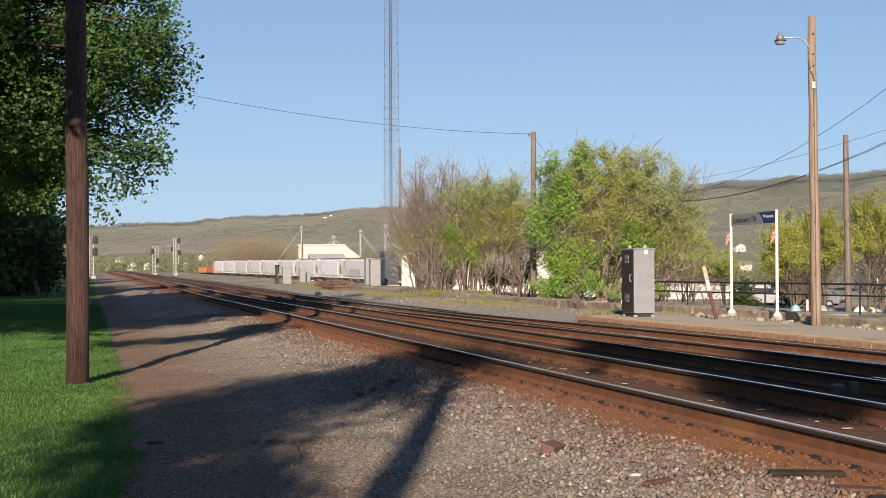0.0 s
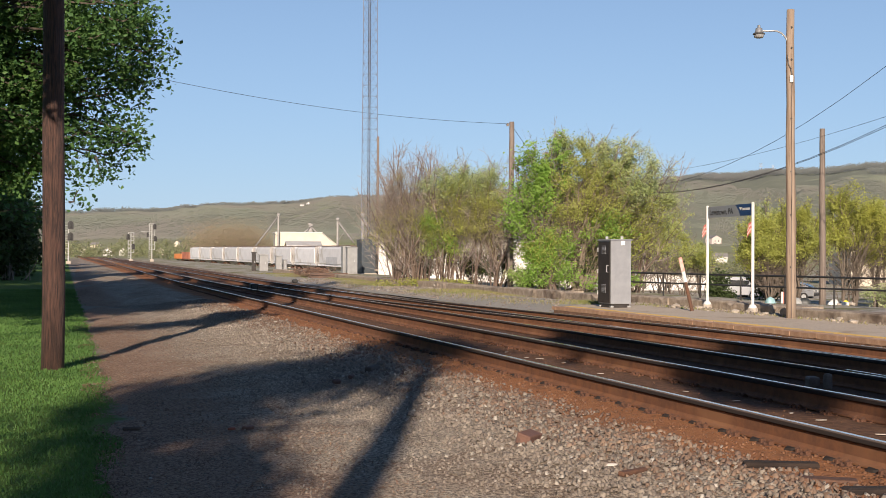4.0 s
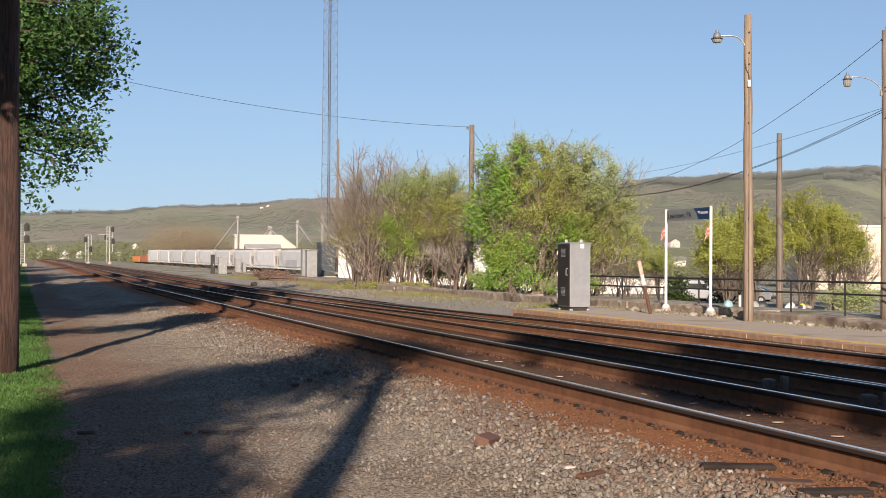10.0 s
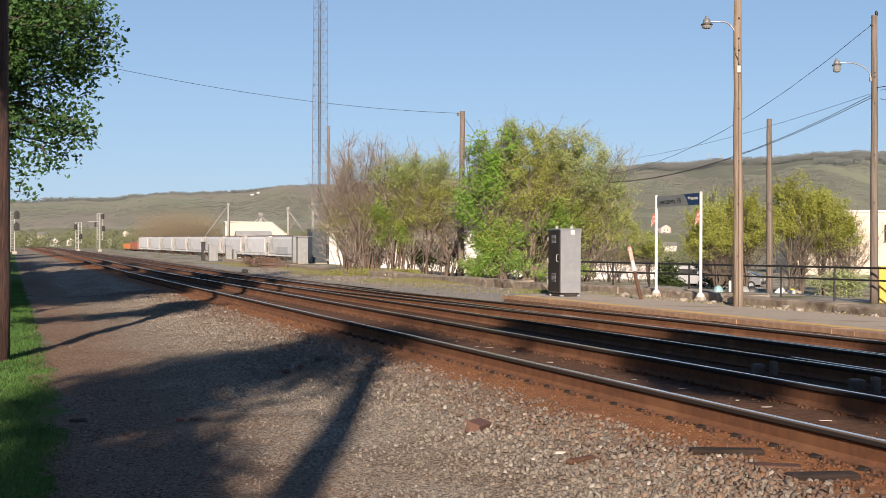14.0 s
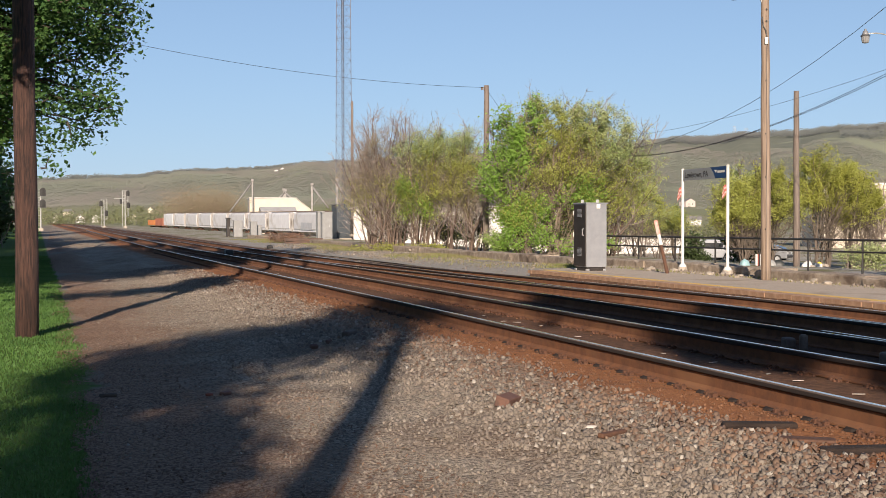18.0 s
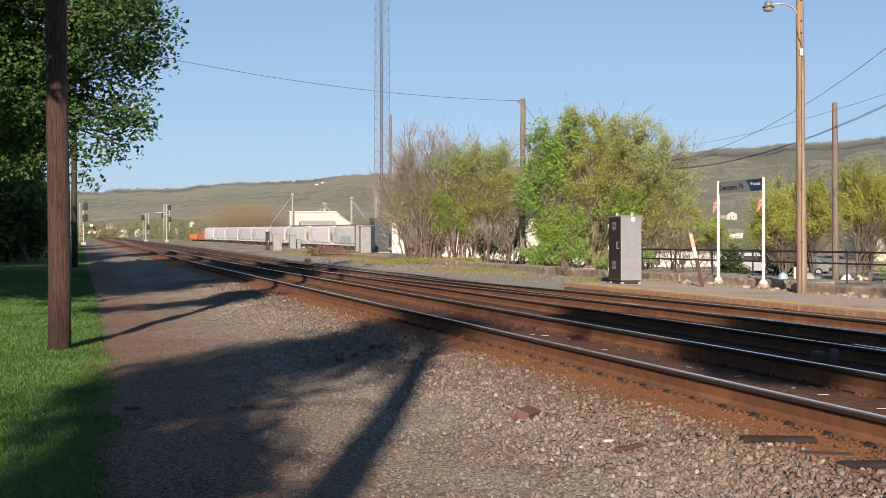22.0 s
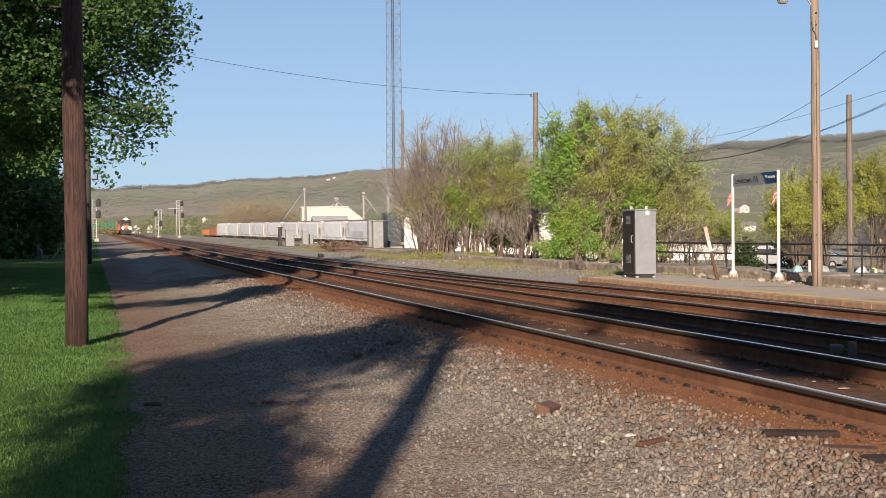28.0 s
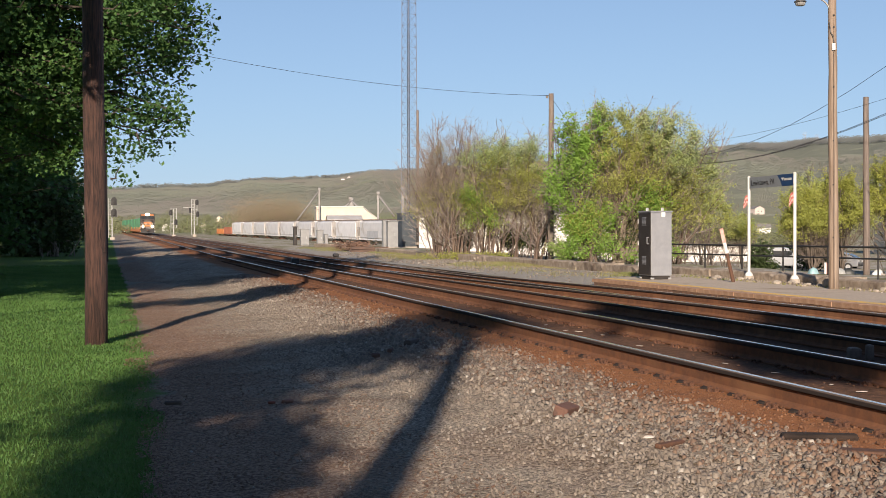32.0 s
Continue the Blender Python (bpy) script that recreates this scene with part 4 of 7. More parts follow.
    fan_shrub("maple_sapling", "bright green young maple against the pole", (5.5, 59.4, 0.2), (0.55, 0.4), (1.9, 1.0), 7.5, 15, 0.034, TWIG, 14,
              [(LEAF_OLIVE, 900, 0.06, [(0.6, 3.0, 1.0, 1.2), (0.6, 1.6, 1.0, 0.8)]), (LEAF_GREEN, 3700, 0.098, [(0.35, 6.2, 1.1, 0.8), (0.3, 5.0, 0.9, 0.8), (-0.5, 4.2, 0.9, 0.8), (-1.0, 3.2, 0.8, 0.8), (-0.4, 2.2, 0.7, 0.6)])], "bank shrubs", "tree")
    fan_shrub("tree", "olive-green tree with pale forked stems", (7.5, 59.6, 0.2), (0.7, 0.5), (4.3, 1.6), 7.4, 32, 0.06, PALE_BARK, 45,
              [(LEAF_OLIVE, 13500, 0.06, [(-0.7, 4.9, 1.5, 1.3), (0.6, 5.6, 1.6, 1.1), (-0.4, 6.3, 1.3, 0.8), (1.2, 3.7, 1.6, 1.1), (-1.2, 3.2, 1.0, 0.9), (2.0, 2.8, 1.3, 0.9)]), (LEAF_GREEN, 4600, 0.075, [(1.3, 2.7, 1.0, 0.7), (2.0, 2.0, 0.8, 0.6), (-1.3, 2.0, 0.9, 0.9)]), (LEAF_PALE, 7000, 0.062, [(2.2, 5.8, 1.2, 1.0), (2.8, 5.4, 1.2, 0.9), (2.8, 4.4, 0.9, 0.8), (1.4, 6.5, 1.0, 0.8), (-0.6, 6.8, 1.0, 0.6)])], "bank shrubs", "tree", 1.15)
    fan_shrub("tree", "thin leafing tree with spreading twigs beside the fence", (9.9, 60.5, 0.1), (0.7, 0.5), (4.2, 1.4), 6.6, 24, 0.04, TWIG, 16,
              [(LEAF_OLIVE, 8500, 0.055, [(0.3, 3.4, 1.6, 1.1), (1.0, 2.2, 1.2, 0.9), (-0.6, 2.4, 1.2, 0.9)]), (LEAF_PALE, 3600, 0.055, [(0.4, 5.2, 1.8, 0.9), (1.8, 4.0, 1.2, 1.0)])], "bank shrubs", "tree")
    fan_shrub("shrub", "low yellow-green shrub among the stems", (5.9, 59.2, 0.2), (0.7, 0.4), (1.3, 0.8), 3.0, 14, 0.025, TWIG, 17,
              [(LEAF_GREEN, 2600, 0.07, [(0, 1.6, 1.2, 0.9)]), (LEAF_OLIVE, 2200, 0.06, [(0, 2.0, 1.2, 0.9)])], "bank shrubs", "shrub")
    tree("undergrowth", "green undergrowth at the foot of the shrubs", (6.2, 59, 0.1), [(0, 0, 0.9, 1.6, 1.0, 0.8), (2.6, -0.5, 0.6, 1.6, 1.0, 0.5), (0.4, 0.5, 1.9, 1.0, 0.8, 0.7)], LEAF_GREEN, 5500, 0.055, 0.02, 5, TWIG, 110, 0.2, 18, 0.1, 0.3, "bank shrubs", "undergrowth")
    tree("undergrowth", "olive weeds at the foot of the shrubs", (0.8, 63, 0.1), [(0, 0, 0.2, 2.2, 0.8, 0.25), (-1.6, 0.6, 0.15, 1.6, 0.8, 0.2)], LEAF_OLIVE, 2600, 0.045, 0.02, 5, TWIG, 80, 0.16, 19, 0.1, 0.3, "bank shrubs", "undergrowth")
    for q, (x, y, wide) in enumerate(((-0.2, 66.5, 1.5), (2.3, 66.0, 1.3), (4.2, 65.2, 1.2), (8.3, 60.2, 1.5))):
        fan_shrub("bramble", "tangle of thin dark brambles at the foot of the shrubs", (x, y, 0.2), (wide, 0.6), (wide + 0.6, 0.8), 2.7, 15, 0.02, BARK, 61 + q, [(LEAF_DARK, 1400, 0.06, [(0, 0.9, wide, 0.9)]), (LEAF_OLIVE, 500, 0.05, [(0, 1.4, wide, 0.9)])], "bank brambles", "bramble")
    # weeds that grow up among the stems
    for q, (x, y, wide) in enumerate(((4.9, 60.6, 0.7), (6.2, 60.9, 0.7))):
        fan_shrub("weed_clump", "pale green tall weeds among the shrub stems", (x, y, 0.15), (wide, 0.3), (wide + 0.3, 0.4), 1.0 + 0.15 * (q % 2), 12, 0.01, GREY_BARK, 131 + q, [(LEAF_PALE, 900, 0.06, [(0, 0.5, wide, 0.6)]), (LEAF_GREEN, 600, 0.06, [(0, 0.6, wide, 0.6)])], "bank weeds", "weeds")
    # yellow-green trees over the lot
    spots = [((20.9, 77, -1.4), 5.8, 1.7, 21, LEAF_OLIVE, LEAF_GOLD), ((23.5, 78, -1.4), 6.6, 2.2, 22, LEAF_OLIVE, LEAF_GOLD), ((27.0, 79, -1.4), 8.3, 2.6, 23, LEAF_GOLD, LEAF_OLIVE), ((29.6, 80, -1.4), 6.6, 1.9, 27, LEAF_OLIVE, LEAF_GOLD)]
    for base, h, r, seed, m1, m2 in spots:
        fan_shrub("tree", "yellow-green spring tree with grey stems beyond the fence", base, (0.9, 0.7), (r, r * 0.8), h, 16, 0.06, GREY_BARK, seed,
                  [(m1, 11000 if seed < 24 else 6500, 0.075, [(0, h * 0.78, r * 0.9, h * 0.17), (-r * 0.5, h * 0.6, r * 0.7, h * 0.13), (r * 0.6, h * 0.62, r * 0.6, h * 0.12)]), (m2, 3200, 0.07, [(r * 0.2, h * 0.85, r * 0.8, h * 0.14), (-r * 0.6, h * 0.6, r * 0.5, h * 0.16)])], "lot trees", "tree", 1.1)
    for q, (x, y, h, r) in enumerate(((14.0, 73, 6.2, 2.2), (17.9, 83, 4.3, 2.2), (15.6, 90, 7.6, 2.6), (23.2, 84, 7.0, 2.2))):
        fan_shrub("tree", "hazy pale green spring tree behind the lot", (x, y, -1.4), (0.6, 0.5), (r, r * 0.8), h, 9, 0.05, GREY_BARK, 81 + q,
                  [(LEAF_OLIVE, 4000, 0.07, [(0, h * 0.82, r, h * 0.13), (-r * 0.5, h * 0.68, r * 0.7, h * 0.1), (r * 0.5, h * 0.7, r * 0.7, h * 0.11)]), (LEAF_PALE, 2600, 0.065, [(0, h * 0.8, r, h * 0.15)])], "lot trees", "tree", 1.1)
    fan_shrub("shrub", "bare brown shrub beyond the fence", (33.9, 88, -1.4), (0.6, 0.5), (3.4, 1.6), 6.2, 10, 0.045, TWIG, 24, [(LEAF_BUD, 1500, 0.05, [(0, 3.5, 2.0, 1.5)])], "lot trees", "shrub")
    tree("shrub", "dark evergreen shrub beside the parked van", (16.75, 71, -1.5), [(0, 0, 1.5, 0.6, 0.8, 1.0), (0.2, 0, 0.8, 0.75, 0.8, 0.7)], LEAF_DARK, 4200, 0.08, 0.05, 3, TWIG, 90, 0.22, 25, 0.1, 0.25, "", "shrub")
    # dark leaf mass added where the inside of the trees lies in shade
    tree("evergreen_tree", "dark leaf mass added for the shaded gaps behind the yellow-green trees", (25.1, 90, -1.5), [(0, 0, 1.9, 1.9, 1.4, 1.5), (0.3, 0, 3.4, 1.2, 1.1, 1.2)], LEAF_DARK, 6500, 0.11, 0.09, 3, BARK, 120, 0.32, 29, 0.1, 0.25, "", "tree")
    tree("shrub", "grey-green clipped shrub inside the fence", (23.5, 62, -0.9), [(0, 0, 0.8, 1.5, 1.0, 0.7)], LEAF_PALE, 3200, 0.06, 0.04, 5, TWIG, 100, 0.22, 26, 0.3, 0.25, "", "shrub")


trees()


def far_trees():
    """Valley and hillside woods, as sprays of foliage."""
    rng = np.random.default_rng(7)

    def mass(name, label, pts, size, mat, even=False):
        ob = leaf_cloud(name, pts, size, mat, rng, None, 0.5, (0, -0.75, 0.8) if even else None)
        tagged(ob, label, "woods", kind="stuff")

    slope, crest = [], []
    for _ in range(78000):
        az = radians(rng.uniform(-21, 25))
        r = rng.uniform(900, 2700)
        x, y = r * math.sin(az), r * math.cos(az)
        open_field = noise.noise(Vector((x * 0.004, y * 0.0009, 4.0))) + 0.45 * noise.noise(Vector((x * 0.014, y * 0.003, 1.0)))
        if open_field > (0.22 if az < 0.1 else 0.12) and r < 1900:
            continue
        z = sheet_z(x, y)
        far = 2300 + 260 * math.sin(az * 9 + 1) + 90 * math.sin(az * 31)
        if r > far + 80:
            continue
        top = r > far - (520 if az > 0.12 else 240) + 160 * noise.noise(Vector((az * 14, 0, 2)))
        if top:
            if rng.random() < 0.8:
                q, s = np.clip(rng.normal(size=(11, 3)), -1.4, 1.4) * 0.75, rng.uniform(1.6, 3.0) * (1.6 if az > 0.1 else 1.15)
                crest.extend([(x + p[0] * s, y + p[1] * s, z + s * 1.2 + p[2] * s * 0.8) for p in q])
            continue
        slope.extend([(x + p[0] * 2.0, y + p[1] * 2.0, z + 0.35 + abs(p[2]) * 0.35) for p in rng.normal(size=(3, 3))])
    mass("hillside_woods", "budding spring woods on the valley slopes, paled as by haze", slope, np.hypot(*np.array(slope)[:, :2].T)[:, None] * 0.0006, HAZED_HILL_TREES, True)
    mass("ridge_woods", "darker woods along the ridge line, greyed as by haze", crest, 1.15, HAZED_CREST_TREES, True)
    pts = []
    for az0, az1, r0, r1, n, big in ((-16, 12, 450, 850, 420, 4.0), (-16, -11, 400, 470, 50, 2.2), (7, 17, 150, 240, 110, 2.4), (0.5, 8, 170, 330, 110, 2.6)):
        for _ in range(n):
            az, r = radians(rng.uniform(az0, az1)), rng.uniform(r0, r1)
            x, y = r * math.sin(az), r * math.cos(az)
            s, z = big * rng.uniform(0.6, 1.2), sheet_z(x, y)
            q = np.clip(rng.normal(size=(110 if r > 400 else 190, 3)), -1.6, 1.6) * s * 0.45
            pts += [(x + p[0], y + p[1], z + s * 0.8 + p[2] * 0.9) for p in q]
    mass("valley_trees", "olive and yellow-green spring trees along the valley floor", pts, 0.05 + 0.00052 * np.hypot(*np.array(pts)[:, :2].T)[:, None], leaf_mat("valley_crowns", (0.175, 0.205, 0.095), (0.225, 0.255, 0.115), (0.21, 0.195, 0.125), 0.15))
    pts = []
    for _ in range(130):
        az, r, s = radians(rng.uniform(-10.0, -7.0)), rng.uniform(430, 520), 8.2 * rng.uniform(0.7, 1.15)
        x, y = r * math.sin(az), r * math.cos(az)
        z = sheet_z(x, y)
        q = np.clip(rng.normal(size=(430, 3)), -2.0, 2.0) * s * 0.45
        pts += [(x + p[0], y + p[1], z + s * 0.85 + p[2] * 0.9) for p in q]
    mass("bare_trees", "brown leafless trees beyond the hopper cars", pts, 0.18, leaf_mat("bare_crowns", (0.27, 0.2, 0.14), (0.34, 0.26, 0.18), (0.3, 0.26, 0.15), 0.1))


far_trees()


def crest_pylons():
    for az, top in ((15.15, 22.0), (15.65, 19.0)):
        r = 2180.0
        x, y = r * math.sin(radians(az)), r * math.cos(radians(az))
        t = thing("pylon", pose(x, y, sheet_z(x, y), 0, 0, -az), "grey lattice power pylon on the hill's crest", "pylon", "crest pylons")
        for sx in (-1, 1):
            for sy in (-1, 1):
                part("leg", Geo().tube([(sx * 3, sy * 3, -2), (sx * 0.7, sy * 0.7, top)], [0.22, 0.16], 4), LAMP_GREY, t)
        for z, w in ((top * 0.74, 3.0), (top * 0.84, 3.6), (top * 0.94, 2.8)):
            part("crossarm", Geo().box((0, 0, z), (2 * w, 0.5, 0.45)), LAMP_GREY, t)


crest_pylons()

# ---- shade trees behind the camera, whose shadows fall over the gravel and the rails ----
def shade_trees():
    tree("shade_tree", "tall shade tree with a slim trunk", (-1.6, -7, 0), [(-0.5, 0, 10.6, 0.7, 0.9, 0.85), (0.1, 0, 10.2, 0.45, 0.8, 0.85), (-1.3, 0, 9.3, 0.75, 1.0, 0.8), (-2.3, 0, 8.8, 0.9, 1.0, 1.0), (-2.95, 0, 8.1, 0.6, 1.0, 0.7), (-0.75, 0, 8.8, 0.45, 0.8, 0.5), (-0.3, 0, 9.4, 0.35, 0.8, 0.5), (-1.9, 0, 7.4, 0.6, 0.8, 0.45), (-2.6, 0, 7.1, 0.75, 0.8, 0.55)], LEAF_MAPLE, 7300, 0.1, 0.26, 1, None, 300, 0.42, 31, 0, 0.82, "shade trees")
    tree("shade_tree", "broad shade tree beside the tracks", (4.2, -11, 0), [(-0.5, 0, 9.25, 1.0, 1.6, 0.9), (0.7, 0, 9.1, 1.4, 1.6, 1.0), (2.4, 0.5, 9.0, 2, 1.8, 1.2), (0.7, 0, 8.35, 1.0, 1.4, 0.6), (2.2, 0, 8.25, 1.8, 1.5, 0.75), (-2.9, 0, 12.0, 0.8, 1.4, 0.8), (-2.0, 0, 11.4, 0.8, 1.4, 0.8), (-1.2, 0, 11.2, 0.9, 1.4, 1.0), (-0.4, 0, 10.9, 1.0, 1.4, 1.0), (0.5, 0, 10.4, 1.2, 1.4, 1.0), (-2.0, 2.1, 10.2, 0.7, 1.3, 0.7), (-3.7, 2, 11.9, 1.2, 1.5, 1.0), (-3.5, 0, 11.2, 0.5, 1.2, 0.5), (-2.9, 0, 10.6, 0.55, 1.2, 0.55), (-2.2, 0, 9.95, 0.6, 1.2, 0.6), (-1.5, 0, 9.25, 0.6, 1.2, 0.6)], LEAF_MAPLE, 32000, 0.16, 0.25, 1, None, 260, 0.32, 32, 0, 0.6, "shade trees")
    # these three stand out of view, added to shade the maple, path and verge
    tree("shade_tree", "tall dense shade tree over the verge", (-14.5, 12, 0), [(0.5, 0, 17.5, 4.6, 4, 4.0), (-3, 1, 15.5, 4, 4, 3.0), (3.2, 1, 20, 3.4, 3, 2.6), (3.2, 0, 11.2, 2.4, 2.4, 3.4)], LEAF_MAPLE, 7800, 0.24, 0.45, 1, None, 480, 0.6, 33, 0, 0.35, "shade trees")
    tree("shade_tree", "tall dense shade tree behind the verge", (-15.8, -11, 0), [(0, 0, 23.2, 3.6, 4, 2.8), (-3, 0, 21.5, 3.5, 4, 3.0), (2.6, 0.5, 20.0, 1.8, 3, 1.3)], LEAF_MAPLE, 2600, 0.24, 0.45, 1, None, 300, 0.6, 35, 0, 0.35, "shade trees")
    tree("shade_tree", "broad shade tree on the verge", (-19.5, 14, 0), [(0, 0, 12, 4.5, 4, 5), (-2, 0, 9, 4, 4, 3.5), (1, 0, 17, 4, 4, 3)], LEAF_MAPLE, 8000, 0.24, 0.4, 1, None, 320, 0.6, 36, 0, 0.35, "shade trees")
    tree("shade_tree", "shade tree beside the gravel path", (-4.6, -9, 0), [(1.05, 0, 6.9, 0.42, 1.0, 0.6), (1.5, 0, 6.95, 0.42, 1.0, 0.52), (1.9, 0, 6.6, 0.28, 1.0, 0.3)], LEAF_MAPLE, 2400, 0.1, 0.1, 1, None, 170, 0.33, 34, 0, 0.7, "shade trees")
    tree("shade_tree", "slim shade tree leaning over the verge", (-10.6, 12, 0), [(4.6, 0, 7.2, 0.8, 0.9, 1.0), (3.7, 0, 6.5, 0.9, 0.9, 0.3), (2.4, 0, 6.3, 0.9, 0.9, 0.25)], LEAF_MAPLE, 2400, 0.1, 0.12, 1, None, 120, 0.3, 37, 0, 0.7, "shade trees")
    # unseen woods added behind the camera, low under the sun, to cut sky light
    rng = np.random.default_rng(44)
    pts = []
    for _ in range(150):
        x, y, s = rng.uniform(-60, 60), rng.uniform(-48, -32), rng.uniform(2.2, 3.4)
        for z in (s * 0.7, s * 1.7, s * 2.6):
            pts.append(np.clip(rng.normal(size=(90, 3)), -1.6, 1.6) * s * 0.5 * np.array((1, 1, 0.9)) + (x, y, z))
    for _ in range(70):
        x, y, s = rng.uniform(-36, -17), rng.uniform(-32, 6), rng.uniform(2.2, 3.4)
        for z in (s * 0.7, s * 1.7, s * 2.7, s * 3.5):
            pts.append(np.clip(rng.normal(size=(90, 3)), -1.6, 1.6) * s * 0.5 * np.array((1, 1, 0.9)) + (x, y, z))
    tagged(leaf_cloud("unseen_woods", np.concatenate(pts), 0.42, LEAF_MAPLE, rng, None), "unseen dark green woods added to block low sky light", "woods", kind="stuff")


shade_trees()


# ---- poles and wires ----
def wood_pole(name, label, x, y, z, top, r0, r1, mat, lean=(0, 0), seed=0, category="utility pole"):
    p = thing(name, pose(x, y, z), label, category)
    h = top - z
    rng = random.Random(seed)
    path = [Vector((lean[0] * u + rng.uniform(-0.01, 0.01), lean[1] * u, h * u)) for u in [k / 10 for k in range(11)]]
    path[0].z = -0.3
    part("shaft", Geo().tube(path, [r0 + (r1 - r0) * k / 10 for k in range(11)], 16), mat, p, smooth_it=True)
    return p, path


LAMP_DARK = surf("dark_lamp_shade", (0.07, 0.068, 0.065), (0.1, 0.097, 0.09), 8, None, 1, (0.5, 0.7), 0.1, 0.05)
LAMP_GLASS = surf("milky_lamp_glass", (0.24, 0.24, 0.235), (0.31, 0.31, 0.3), 5, None, 1, (0.15, 0.3), 0, 0)


def lamp_arm(p, at, reach, drop, bow, deep):
    """A curved arm that springs from the shaft at height at - drop and carries a yard lamp at its end."""
    rx, ry = reach
    path = [Vector((rx * 0.12, ry * 0.12, at - drop - 0.1))]
    for k in range(9):
        q = 1.5708 * k / 8
        u = 0.12 + bow * (1 - math.cos(q))
        path.append(Vector((rx * u, ry * u, at - drop * (1 - math.sin(q)))))
    path.append(Vector((rx, ry, at - 0.02)))
    part("bracket_arm", Geo().tube(path, 0.02, 8), GALV, p, smooth_it=True)
    e = path[-1]

    def up(z):
        return e + Vector((0, 0, z))

    lamp = part("lamp_head", Geo().tube([up(0.075), up(0.06), up(0.0), up(-0.04)], [0.05, 0.075, 0.085, 0.105], 16), LAMP_GREY, p, "weathered grey lamp housing", True)
    part("photocell", Geo().tube([up(0.075), up(0.135), up(0.14)], [0.034, 0.034, 0.026], 12), LAMP_GREY, lamp, "grey photocell knob")
    part("shade", Geo().tube([up(-0.04), up(-0.055), up(-0.075)], [0.105, 0.135, 0.138], 18), LAMP_DARK, lamp, "dark flat lamp shade")
    rings = [(-0.075, 0.118), (-0.075 - deep * 0.55, 0.112), (-0.075 - deep * 0.9, 0.095), (-0.075 - deep, 0.07)]
    ribs = Geo()
    ribs.v = [tuple(up(z) + Vector((math.cos(k * 0.2618), math.sin(k * 0.2618), 0)) * r * (1.0 if k % 2 else 0.93)) for z, r in rings for k in range(24)]
    ribs.f = [(i * 24 + k, i * 24 + (k + 1) % 24, i * 24 + 24 + (k + 1) % 24, i * 24 + 24 + k) for i in range(3) for k in range(24)] + [tuple(range(72, 96))]
    ribs.m = [0] * len(ribs.f)
    part("glass", ribs, LAMP_GLASS, lamp, "milky ribbed lamp glass")
    part("clamp", Geo().box((rx * 0.12, ry * 0.12, at - drop - 0.05), (0.06, 0.07, 0.12)), LAMP_GREY, p, bevel=0.01)


def bolts(p, heights, r, mat, side=-1.57):
    for h in heights:
        c = Vector((r * math.cos(side), r * math.sin(side), h))
        part("bolt", Geo().tube([c * 1.0, c + Vector((0.05 * math.cos(side), 0.05 * math.sin(side), 0))], 0.02, 6), mat, p)


def wire_line(label, p0, p1, sag, r=0.012, group="overhead wires"):
    p0, p1 = Vector(p0), Vector(p1)
    pts = [p0.lerp(p1, u) - Vector((0, 0, sag * 4 * u * (1 - u))) for u in [k / 18 for k in range(19)]]
    tagged(part("overhead_wire", Geo().tube(pts, r, 5), BLACK, smooth_it=True), label, "wire", group)


